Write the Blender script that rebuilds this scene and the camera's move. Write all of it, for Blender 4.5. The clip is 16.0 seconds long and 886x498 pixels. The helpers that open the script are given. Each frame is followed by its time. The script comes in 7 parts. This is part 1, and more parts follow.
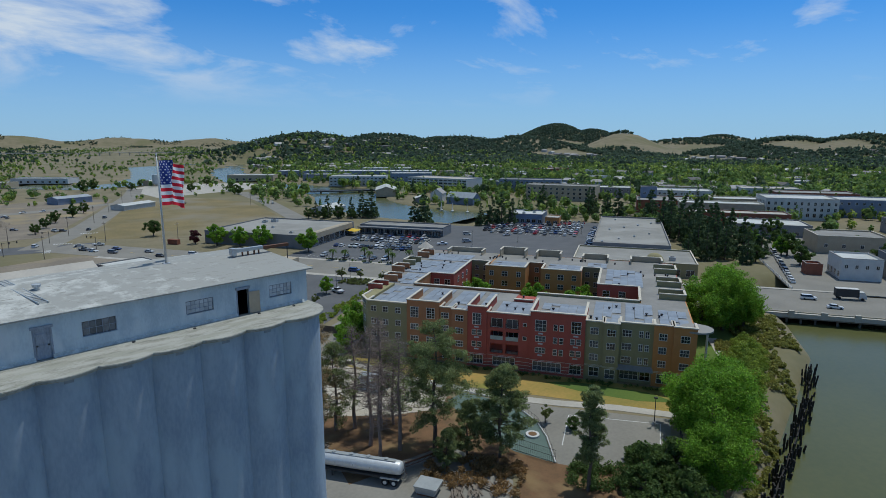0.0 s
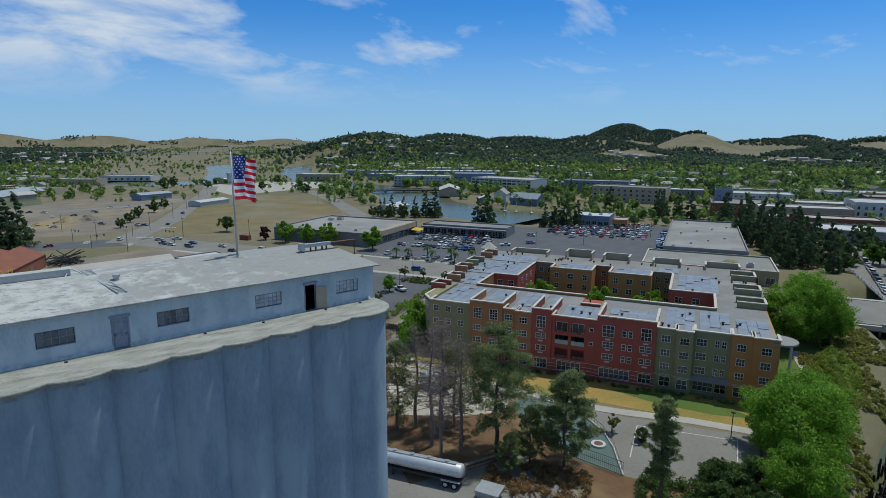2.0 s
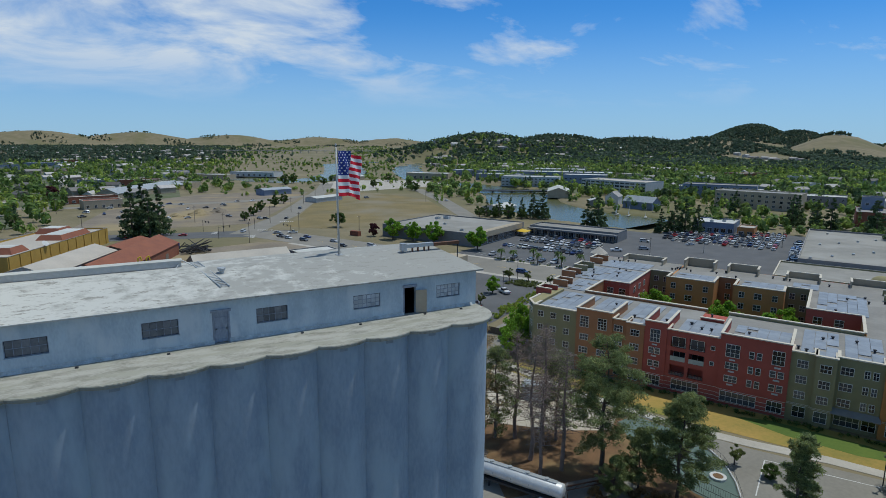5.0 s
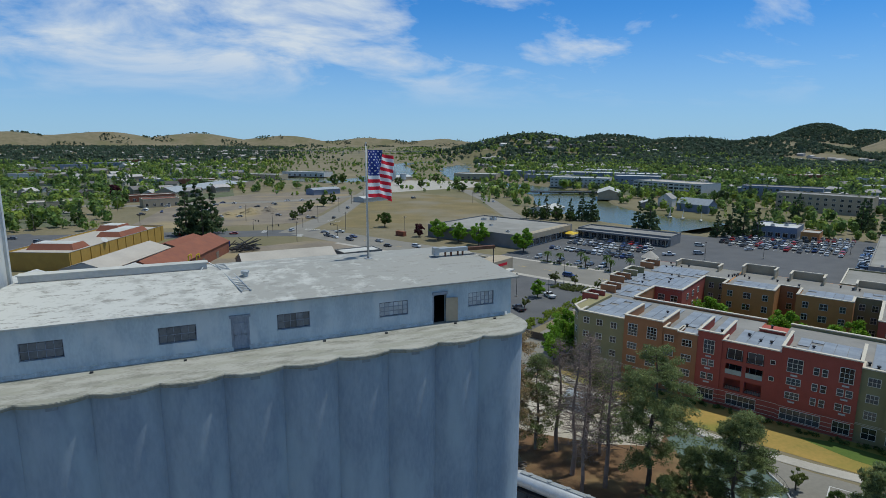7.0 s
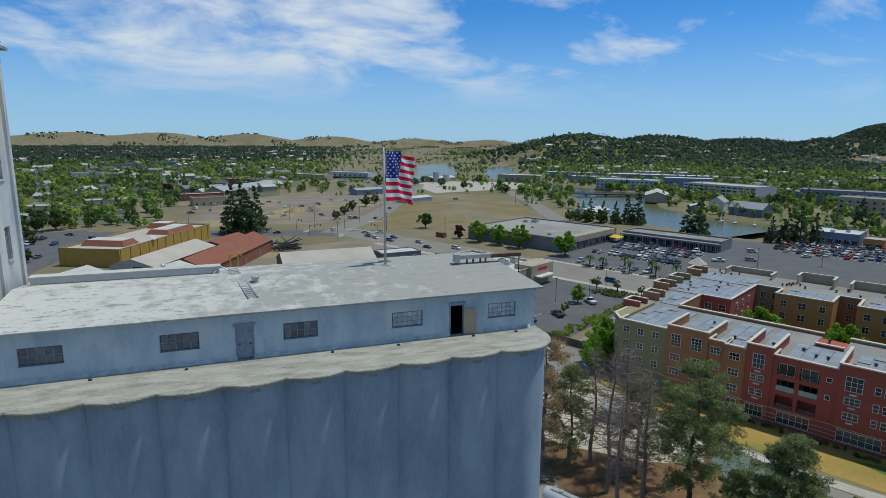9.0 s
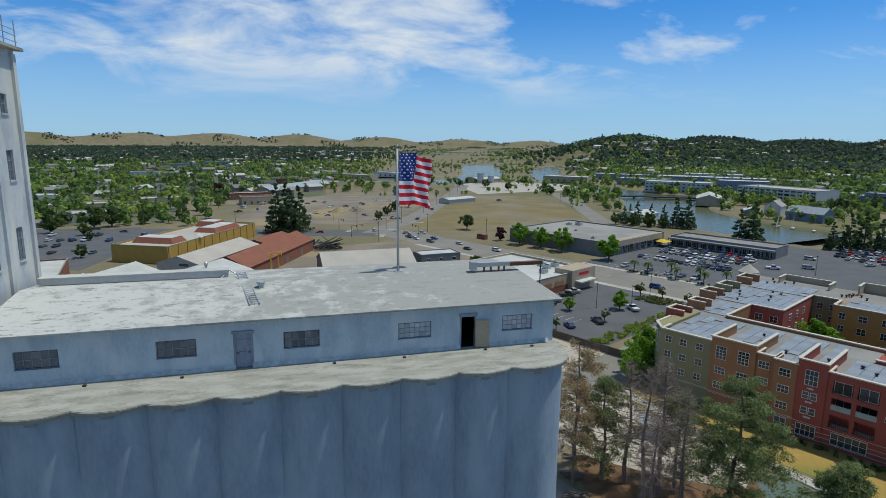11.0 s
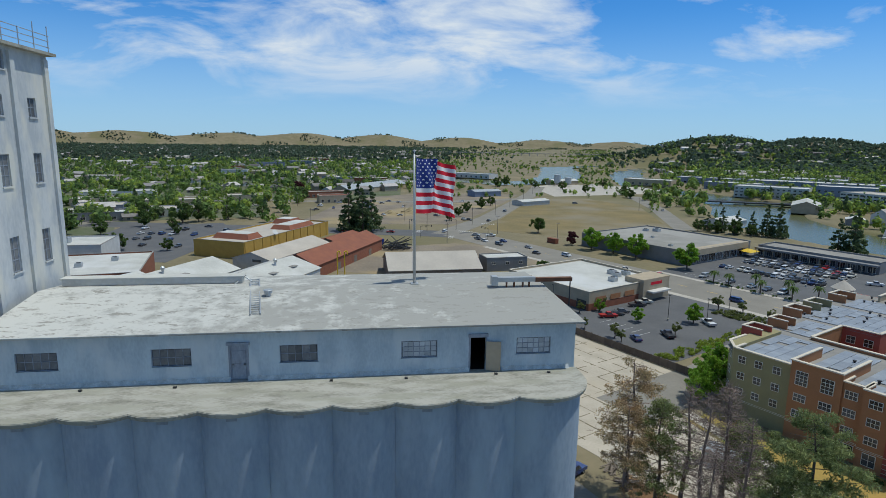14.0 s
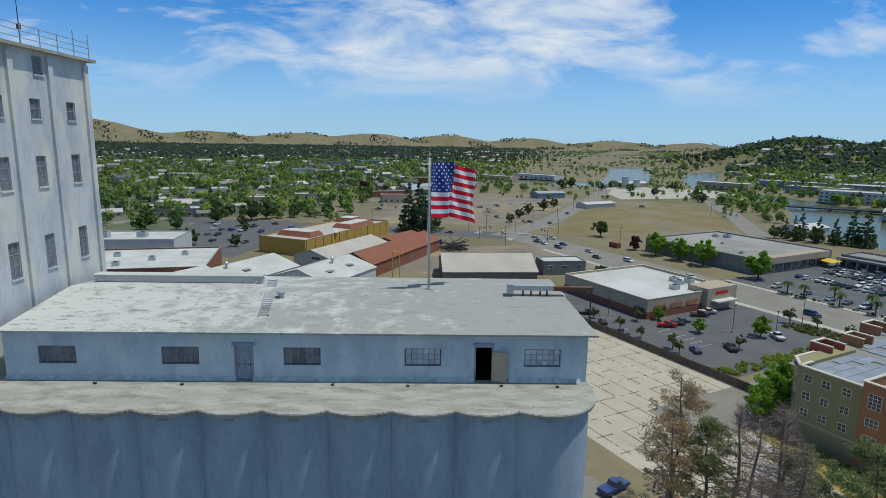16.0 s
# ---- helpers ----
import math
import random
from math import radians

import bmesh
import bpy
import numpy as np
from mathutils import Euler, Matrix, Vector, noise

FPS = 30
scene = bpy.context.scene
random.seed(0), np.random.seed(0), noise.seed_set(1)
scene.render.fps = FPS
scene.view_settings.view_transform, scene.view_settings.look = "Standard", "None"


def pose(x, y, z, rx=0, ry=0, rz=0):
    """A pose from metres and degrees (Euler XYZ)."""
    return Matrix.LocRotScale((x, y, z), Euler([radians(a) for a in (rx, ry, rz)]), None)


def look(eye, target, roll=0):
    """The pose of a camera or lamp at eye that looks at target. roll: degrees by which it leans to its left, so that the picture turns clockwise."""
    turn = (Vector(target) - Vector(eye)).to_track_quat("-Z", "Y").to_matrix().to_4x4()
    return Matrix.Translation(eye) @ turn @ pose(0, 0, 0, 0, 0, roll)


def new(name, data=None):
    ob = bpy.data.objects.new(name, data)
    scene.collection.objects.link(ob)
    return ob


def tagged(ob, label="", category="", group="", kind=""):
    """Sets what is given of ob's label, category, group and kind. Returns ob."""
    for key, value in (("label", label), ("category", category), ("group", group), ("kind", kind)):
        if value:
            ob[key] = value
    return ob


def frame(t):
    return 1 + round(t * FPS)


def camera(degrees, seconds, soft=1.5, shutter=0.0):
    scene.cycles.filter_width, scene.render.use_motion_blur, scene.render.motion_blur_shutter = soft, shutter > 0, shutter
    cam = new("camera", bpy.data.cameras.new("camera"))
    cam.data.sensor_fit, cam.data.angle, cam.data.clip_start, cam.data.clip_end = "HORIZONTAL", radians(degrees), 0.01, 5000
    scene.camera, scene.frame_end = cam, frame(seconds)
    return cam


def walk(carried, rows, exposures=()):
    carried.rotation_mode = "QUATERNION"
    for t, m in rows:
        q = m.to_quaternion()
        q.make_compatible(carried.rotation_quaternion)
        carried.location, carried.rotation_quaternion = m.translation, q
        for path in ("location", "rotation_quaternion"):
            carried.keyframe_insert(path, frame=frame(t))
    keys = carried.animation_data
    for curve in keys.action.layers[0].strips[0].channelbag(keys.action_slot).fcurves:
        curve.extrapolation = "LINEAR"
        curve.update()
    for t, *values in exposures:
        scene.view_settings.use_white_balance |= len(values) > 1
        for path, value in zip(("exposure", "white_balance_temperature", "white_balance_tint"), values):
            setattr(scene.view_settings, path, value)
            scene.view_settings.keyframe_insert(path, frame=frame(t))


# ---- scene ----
cam = camera(74.6, 16.0, soft=0.35)
PATH = [
    (0, (-23.644, -48.924, 53.769), (-9.544, -35.23, 50.07), 0.04),
    (0.5, (-23.4, -48.318, 53.55), (-9.686, -34.235, 49.858), 0.06),
    (1, (-23.337, -48.062, 53.464), (-10.01, -33.611, 49.779), 0.03),
    (1.5, (-23.167, -47.567, 53.355), (-10.203, -32.79, 49.671), 0.10),
    (2, (-23.0, -47.228, 53.292), (-10.447, -32.1, 49.607), 0.12),
    (2.5, (-22.795, -46.882, 53.239), (-10.699, -31.387, 49.552), 0.15),
    (3, (-22.55, -46.339, 53.2), (-10.937, -30.48, 49.51), 0.18),
    (3.5, (-22.235, -45.756, 53.106), (-11.123, -29.541, 49.419), 0.27),
    (4, (-21.808, -45.214, 53.037), (-11.271, -28.621, 49.346), 0.31),
    (6.5, (-19.001, -42.369, 52.747), (-10.506, -24.642, 49.06), 0.41),
    (7, (-18.276, -41.939, 52.736), (-10.15, -24.04, 49.051), 0.34),
    (7.5, (-17.611, -41.54, 52.747), (-9.811, -23.494, 49.073), 0.36),
    (8, (-16.861, -41.093, 52.762), (-9.389, -22.908, 49.089), 0.35),
    (8.5, (-16.1, -40.617, 52.78), (-8.965, -22.298, 49.107), 0.41),
    (9, (-15.316, -40.146, 52.758), (-8.581, -21.675, 49.089), 0.41),
    (11.5, (-11.321, -38.166, 52.846), (-6.468, -19.111, 49.192), 0.52),
    (12, (-10.483, -37.758, 52.892), (-6.058, -18.599, 49.237), 0.56),
    (12.5, (-9.61, -37.385, 53.001), (-5.6, -18.137, 49.339), 0.68),
    (13, (-8.738, -37.059, 53.059), (-5.205, -17.717, 49.399), 0.66),
    (13.5, (-7.894, -36.749, 53.138), (-4.807, -17.334, 49.463), 0.76),
    (14, (-6.97, -36.496, 53.221), (-4.304, -17.017, 49.553), 0.77),
    (14.5, (-6.011, -36.227, 53.328), (-3.806, -16.69, 49.658), 0.77),
    (15, (-5.022, -36.024, 53.436), (-3.401, -16.433, 49.757), 0.86),
    (15.5, (-4.078, -35.915, 53.478), (-3.058, -16.284, 49.789), 0.89),
    (16, (-3.067, -35.798, 53.467), (-2.63, -16.144, 49.785), 0.91),
]
walk(cam, [(t, look(eye, target, roll)) for t, eye, target, roll in PATH],
     [(0, -0.64, 5900, 3), (8, -0.54, 6150, 3), (16, -0.43, 6250, 3)])

# ---- light ----
SUN_DIR = Vector((0.73, -0.02, 2.0)).normalized()
sun = new("sun", bpy.data.lights.new("sun", "SUN"))
sun.data.energy, sun.data.angle, sun.data.color = 4.0, radians(0.5), (1.0, 0.95, 0.87)
sun.matrix_world = look(SUN_DIR * 200, (0, 0, 0))

world = bpy.data.worlds.new("sky")
scene.world = world
world.use_nodes = True
wn, wl = world.node_tree.nodes, world.node_tree.links
wn.clear()
w_out = wn.new("ShaderNodeOutputWorld")
w_bg = wn.new("ShaderNodeBackground")
w_sky = wn.new("ShaderNodeTexSky")
w_sky.sky_type, w_sky.sun_disc = "NISHITA", False
w_sky.sun_elevation = math.asin(SUN_DIR.z)
w_sky.sun_rotation = math.atan2(SUN_DIR.x, SUN_DIR.y)
w_sky.air_density, w_sky.dust_density, w_sky.ozone_density = 1.0, 0.0, 4.0
w_bg.inputs["Strength"].default_value = 0.105


def sky_node(kind, **inputs):
    node = wn.new(kind)
    for key, value in inputs.items():
        node.inputs[key].default_value = value
    return node


# High thin cloud: streaks on a plane far above, drawn out along one direction.
w_geo = wn.new("ShaderNodeTexCoord")
w_sep = wn.new("ShaderNodeSeparateXYZ")
wl.new(w_geo.outputs["Generated"], w_sep.inputs[0])
w_z = wn.new("ShaderNodeMath"); w_z.operation = "MAXIMUM"; w_z.inputs[1].default_value = 0.02
wl.new(w_sep.outputs["Z"], w_z.inputs[0])
w_zz = wn.new("ShaderNodeMath"); w_zz.operation = "ADD"; w_zz.inputs[1].default_value = 0.28
wl.new(w_z.outputs[0], w_zz.inputs[0])
w_px = wn.new("ShaderNodeMath"); w_px.operation = "DIVIDE"
w_py = wn.new("ShaderNodeMath"); w_py.operation = "DIVIDE"
wl.new(w_sep.outputs["X"], w_px.inputs[0]); wl.new(w_zz.outputs[0], w_px.inputs[1])
wl.new(w_sep.outputs["Y"], w_py.inputs[0]); wl.new(w_zz.outputs[0], w_py.inputs[1])
w_cmb = wn.new("ShaderNodeCombineXYZ")
wl.new(w_px.outputs[0], w_cmb.inputs[0]); wl.new(w_py.outputs[0], w_cmb.inputs[1])
w_map = wn.new("ShaderNodeMapping")
w_map.inputs["Rotation"].default_value = (0, 0, radians(28))
w_map.inputs["Scale"].default_value = (1.9, 2.5, 1)
w_map.inputs["Location"].default_value = (0.6, 0.35, 0)
wl.new(w_cmb.outputs[0], w_map.inputs[0])
w_n1 = sky_node("ShaderNodeTexNoise", Scale=1.0, Detail=11.0, Roughness=0.58, Distortion=0.4)
w_n2 = sky_node("ShaderNodeTexNoise", Scale=0.75, Detail=2.0)
wl.new(w_map.outputs[0], w_n1.inputs["Vector"]); wl.new(w_cmb.outputs[0], w_n2.inputs["Vector"])
w_add = wn.new("ShaderNodeMath"); w_add.operation = "MULTIPLY_ADD"; w_add.inputs[1].default_value = 0.55
wl.new(w_n2.outputs["Fac"], w_add.inputs[0]); wl.new(w_n1.outputs["Fac"], w_add.inputs[2])
w_rmp = wn.new("ShaderNodeValToRGB")
w_rmp.color_ramp.elements[0].position, w_rmp.color_ramp.elements[0].color = 0.80, (0, 0, 0, 1)
w_rmp.color_ramp.elements[1].position, w_rmp.color_ramp.elements[1].color = 1.02, (1, 1, 1, 1)
# More of it stands over the plain ahead than over the town.
w_dot = wn.new("ShaderNodeVectorMath"); w_dot.operation = "DOT_PRODUCT"; w_dot.inputs[1].default_value = (0.10, 0.99, 0.0)
wl.new(w_geo.outputs["Generated"], w_dot.inputs[0])
w_side = wn.new("ShaderNodeMapRange")
w_side.inputs["From Min"].default_value, w_side.inputs["From Max"].default_value = 0.45, 0.98
w_side.inputs["To Min"].default_value, w_side.inputs["To Max"].default_value = -0.06, 0.13
wl.new(w_dot.outputs["Value"], w_side.inputs["Value"])
w_sum = wn.new("ShaderNodeMath"); w_sum.operation = "ADD"
wl.new(w_add.outputs[0], w_sum.inputs[0]); wl.new(w_side.outputs[0], w_sum.inputs[1])
wl.new(w_sum.outputs[0], w_rmp.inputs[0])
# The cloud thins out to nothing close to the horizon.
w_low = wn.new("ShaderNodeMapRange")
w_low.inputs["From Min"].default_value, w_low.inputs["From Max"].default_value = 0.05, 0.13
wl.new(w_sep.outputs["Z"], w_low.inputs["Value"])
w_fac = wn.new("ShaderNodeMath"); w_fac.operation = "MULTIPLY"
wl.new(w_rmp.outputs["Color"], w_fac.inputs[0]); wl.new(w_low.outputs[0], w_fac.inputs[1])
w_mix = wn.new("ShaderNodeMix"); w_mix.data_type = "RGBA"
w_mix.inputs["B"].default_value = (8.8, 9.3, 10.4, 1)
wl.new(w_fac.outputs[0], w_mix.inputs["Factor"])
w_tint = wn.new("ShaderNodeMix"); w_tint.data_type, w_tint.blend_type = "RGBA", "MULTIPLY"
w_tint.inputs["Factor"].default_value, w_tint.inputs["B"].default_value = 1.0, (0.42, 0.94, 1.50, 1)
wl.new(w_sky.outputs[0], w_tint.inputs["A"])
# Upper sky, out of view: warmer, brighter tint added to whiten the fill light.
w_fill = wn.new("ShaderNodeMapRange")
w_fill.inputs["From Min"].default_value, w_fill.inputs["From Max"].default_value = 0.24, 0.60
wl.new(w_sep.outputs["Z"], w_fill.inputs["Value"])
w_hue = wn.new("ShaderNodeMix"); w_hue.data_type = "RGBA"
w_hue.inputs["A"].default_value, w_hue.inputs["B"].default_value = (0.42, 0.94, 1.50, 1), (1.32, 1.26, 1.12, 1)
wl.new(w_fill.outputs[0], w_hue.inputs["Factor"]); wl.new(w_hue.outputs["Result"], w_tint.inputs["B"])
# The sky pales towards the horizon.
w_hz = wn.new("ShaderNodeMapRange")
w_hz.inputs["From Min"].default_value, w_hz.inputs["From Max"].default_value = 0.0, 0.22
w_hz.inputs["To Min"].default_value, w_hz.inputs["To Max"].default_value = 0.62, 0.0
w_hz.interpolation_type = "SMOOTHSTEP"
wl.new(w_sep.outputs["Z"], w_hz.inputs["Value"])
w_pale = wn.new("ShaderNodeMix"); w_pale.data_type = "RGBA"; w_pale.inputs["B"].default_value = (5.7, 7.4, 10.3, 1)
wl.new(w_hz.outputs[0], w_pale.inputs["Factor"]); wl.new(w_tint.outputs["Result"], w_pale.inputs["A"])
wl.new(w_pale.outputs["Result"], w_mix.inputs["A"])
wl.new(w_mix.outputs["Result"], w_bg.inputs["Color"])
wl.new(w_bg.outputs[0], w_out.inputs[0])


# ---- materials ----
def mat(name, a, b=None, scale=1.0, rough=0.8, bump=0.0, fine=12.0, metal=0.0, island=0.0, random_tint=0.0, stretch=(1, 1, 1), spec=0.35, low=0.35, high=0.65, c=None, c_scale=0.12):
    """A surface of two colours mixed by coarse and fine noise at real-world size, with relief."""
    m = bpy.data.materials.new(name)
    m.use_nodes = True
    n, l = m.node_tree.nodes, m.node_tree.links
    p = n["Principled BSDF"]
    p.inputs["Roughness"].default_value, p.inputs["Metallic"].default_value = rough, metal
    p.inputs["Specular IOR Level"].default_value = spec
    b = b or tuple(v * 0.75 for v in a)
    geo = n.new("ShaderNodeNewGeometry")
    mp = n.new("ShaderNodeMapping"); mp.inputs["Scale"].default_value = stretch
    l.new(geo.outputs["Position"], mp.inputs[0])
    n1 = n.new("ShaderNodeTexNoise"); n1.inputs["Scale"].default_value, n1.inputs["Detail"].default_value = scale, 6
    n2 = n.new("ShaderNodeTexNoise"); n2.inputs["Scale"].default_value, n2.inputs["Detail"].default_value = scale * fine, 3
    l.new(mp.outputs[0], n1.inputs["Vector"]); l.new(mp.outputs[0], n2.inputs["Vector"])
    s = n.new("ShaderNodeMath"); s.operation = "MULTIPLY_ADD"; s.inputs[1].default_value = 0.35
    l.new(n2.outputs["Fac"], s.inputs[0])
    k = n.new("ShaderNodeMath"); k.operation = "MULTIPLY"; k.inputs[1].default_value = 0.65
    l.new(n1.outputs["Fac"], k.inputs[0]); l.new(k.outputs[0], s.inputs[2])
    r = n.new("ShaderNodeMapRange"); r.inputs["From Min"].default_value, r.inputs["From Max"].default_value = low, high
    l.new(s.outputs[0], r.inputs["Value"])
    mix = n.new("ShaderNodeMix"); mix.data_type = "RGBA"
    mix.inputs["A"].default_value, mix.inputs["B"].default_value = (*a, 1), (*b, 1)
    l.new(r.outputs[0], mix.inputs["Factor"])
    colour = mix.outputs["Result"]
    if c:
        n3 = n.new("ShaderNodeTexNoise"); n3.inputs["Scale"].default_value, n3.inputs["Detail"].default_value = c_scale, 4
        l.new(mp.outputs[0], n3.inputs["Vector"])
        r3 = n.new("ShaderNodeMapRange"); r3.inputs["From Min"].default_value, r3.inputs["From Max"].default_value = 0.5, 0.62
        r3.inputs["To Max"].default_value = 0.72
        l.new(n3.outputs["Fac"], r3.inputs["Value"])
        m3 = n.new("ShaderNodeMix"); m3.data_type = "RGBA"; m3.inputs["B"].default_value = (*c, 1)
        l.new(r3.outputs[0], m3.inputs["Factor"]); l.new(colour, m3.inputs["A"])
        colour = m3.outputs["Result"]
    if island or random_tint:
        if island:
            value = geo.outputs["Random Per Island"]
        else:
            value = n.new("ShaderNodeObjectInfo").outputs["Random"]
        amount = island or random_tint
        rr = n.new("ShaderNodeMapRange")
        rr.inputs["To Min"].default_value, rr.inputs["To Max"].default_value = 1 - amount, 1 + amount
        l.new(value, rr.inputs["Value"])
        hsv = n.new("ShaderNodeHueSaturation")
        l.new(rr.outputs[0], hsv.inputs["Value"]); l.new(colour, hsv.inputs["Color"])
        colour = hsv.outputs["Color"]
    l.new(colour, p.inputs["Base Color"])
    if bump:
        bp = n.new("ShaderNodeBump"); bp.inputs["Strength"].default_value, bp.inputs["Distance"].default_value = bump, 0.05
        l.new(s.outputs[0], bp.inputs["Height"]); l.new(bp.outputs[0], p.inputs["Normal"])
    return m


M = {}
M["vent_grey"] = mat("vent_plate", (0.33, 0.37, 0.42), (0.24, 0.27, 0.31), 2, 0.8)
M["silo"] = mat("silo_paint", (0.385, 0.45, 0.525), (0.275, 0.335, 0.42), 0.42, 0.75, 0.2, 9, stretch=(1.2, 1.2, 0.4), c=(0.42, 0.50, 0.565), c_scale=0.35, low=0.38, high=0.62)
M["wall_blue"] = mat("headhouse_paint", (0.52, 0.60, 0.64), (0.40, 0.475, 0.53), 0.9, 0.75, 0.15, 9, stretch=(1, 1, 0.4), c=(0.60, 0.645, 0.66), c_scale=0.6, low=0.4, high=0.6)
M["tower"] = mat("tower_paint", (0.57, 0.585, 0.585), (0.44, 0.465, 0.485), 0.6, 0.8, 0.15, 9, stretch=(1, 1, 0.4), c=(0.70, 0.675, 0.59), c_scale=0.42, low=0.4, high=0.6)
M["roof_old"] = mat("worn_roof_coating", (0.54, 0.535, 0.50), (0.29, 0.28, 0.25), 1.5, 0.9, 0.3, 5, low=0.555, high=0.60, stretch=(0.55, 1.5, 1))
M["deck"] = mat("deck_concrete", (0.42, 0.405, 0.355), (0.21, 0.205, 0.165), 0.9, 0.9, 0.35, 9, c=(0.32, 0.315, 0.255), c_scale=0.5, low=0.44, high=0.66, stretch=(0.5, 1.4, 1))
M["ground"] = mat("dry_ground", (0.25, 0.205, 0.125), (0.165, 0.145, 0.08), 0.03, 0.95, 0.0, 14, c=(0.15, 0.14, 0.06), c_scale=0.006)
M["asphalt"] = mat("asphalt", (0.135, 0.135, 0.138), (0.10, 0.101, 0.105), 0.12, 0.9, 0.05, 16)
M["asphalt_old"] = mat("old_asphalt", (0.265, 0.245, 0.21), (0.205, 0.19, 0.162), 0.1, 0.9, 0.05, 16)
M["concrete"] = mat("pale_concrete", (0.50, 0.46, 0.40), (0.38, 0.35, 0.30), 0.2, 0.9, 0.05, 10)
M["court_green"] = mat("teal_court_coating", (0.13, 0.175, 0.15), (0.10, 0.14, 0.12), 0.3, 0.85, 0.03, 12)
M["suburb"] = mat("garden_and_street_ground", (0.17, 0.165, 0.12), (0.09, 0.115, 0.048), 0.04, 0.95, 0.0, 10, c=(0.10, 0.12, 0.05), c_scale=0.012)
M["slab"] = mat("cracked_slab", (0.52, 0.46, 0.37), (0.40, 0.35, 0.275), 0.2, 0.9, 0.05, 12, c=(0.45, 0.385, 0.29), c_scale=0.06)
M["dirt"] = mat("bare_dirt", (0.27, 0.225, 0.17), (0.18, 0.15, 0.115), 0.06, 0.95, 0.05, 14, c=(0.36, 0.28, 0.14), c_scale=0.02)
M["bark_mulch"] = mat("brown_litter", (0.20, 0.11, 0.055), (0.13, 0.08, 0.04), 0.5, 0.95, 0.2, 8, c=(0.25, 0.17, 0.08), c_scale=0.12)
M["weeds"] = mat("joint_weeds", (0.16, 0.13, 0.07), (0.10, 0.09, 0.045), 0.8, 0.95, 0.1, 8)
M["lawn"] = mat("lawn", (0.42, 0.27, 0.075), (0.24, 0.20, 0.05), 0.10, 0.95, 0.05, 14, c=(0.20, 0.21, 0.04), c_scale=0.06)
M["lawn_green"] = mat("green_lawn", (0.12, 0.17, 0.03), (0.08, 0.13, 0.025), 0.12, 0.95, 0.05, 14)
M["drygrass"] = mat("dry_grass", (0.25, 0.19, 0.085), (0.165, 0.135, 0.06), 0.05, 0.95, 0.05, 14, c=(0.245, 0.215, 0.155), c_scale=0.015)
M["water"] = mat("river_water", (0.125, 0.125, 0.045), (0.10, 0.105, 0.04), 0.03, 0.22, 0.012, 30, spec=0.28)


def worn_end(m, x0, x1, grey):
    """Old coating worn to grey felt, more and more from x0 to x1, in ragged patches."""
    n, l = m.node_tree.nodes, m.node_tree.links
    p = n["Principled BSDF"]
    colour = p.inputs["Base Color"].links[0].from_socket
    geo = n.new("ShaderNodeNewGeometry")
    sep = n.new("ShaderNodeSeparateXYZ"); l.new(geo.outputs["Position"], sep.inputs[0])
    run = n.new("ShaderNodeMapRange"); l.new(sep.outputs["X"], run.inputs["Value"])
    run.inputs["From Min"].default_value, run.inputs["From Max"].default_value = x0, x1
    run.inputs["To Min"].default_value, run.inputs["To Max"].default_value = -0.07, 0.22
    noise = n.new("ShaderNodeTexNoise"); noise.inputs["Scale"].default_value, noise.inputs["Detail"].default_value = 0.5, 9
    noise.inputs["Roughness"].default_value = 0.7
    l.new(geo.outputs["Position"], noise.inputs["Vector"])
    add = n.new("ShaderNodeMath"); l.new(noise.outputs["Fac"], add.inputs[0]); l.new(run.outputs[0], add.inputs[1])
    cut = n.new("ShaderNodeMapRange"); l.new(add.outputs[0], cut.inputs["Value"])
    cut.inputs["From Min"].default_value, cut.inputs["From Max"].default_value, cut.inputs["To Max"].default_value = 0.46, 0.60, 0.8
    mix = n.new("ShaderNodeMix"); mix.data_type = "RGBA"; mix.inputs["B"].default_value = (*grey, 1)
    l.new(cut.outputs[0], mix.inputs["Factor"]); l.new(colour, mix.inputs["A"]); l.new(mix.outputs["Result"], p.inputs["Base Color"])


worn_end(M["roof_old"], -26, 6, (0.30, 0.295, 0.27))


def leafy(name, a, b, tint=0.4, scale=0.4, glow=0.52, c=None, c_scale=0.1):
    """Thin leaves: part of the light goes through them."""
    m = mat(name, a, b, scale, 0.7, 0, 6, island=tint, c=c, c_scale=c_scale)
    n, l = m.node_tree.nodes, m.node_tree.links
    p = n["Principled BSDF"]
    tr = n.new("ShaderNodeBsdfTranslucent")
    l.new(p.inputs["Base Color"].links[0].from_socket, tr.inputs["Color"])
    mx = n.new("ShaderNodeMixShader"); mx.inputs[0].default_value = glow
    l.new(p.outputs[0], mx.inputs[1]); l.new(tr.outputs[0], mx.inputs[2])
    l.new(mx.outputs[0], n["Material Output"].inputs["Surface"])
    return m


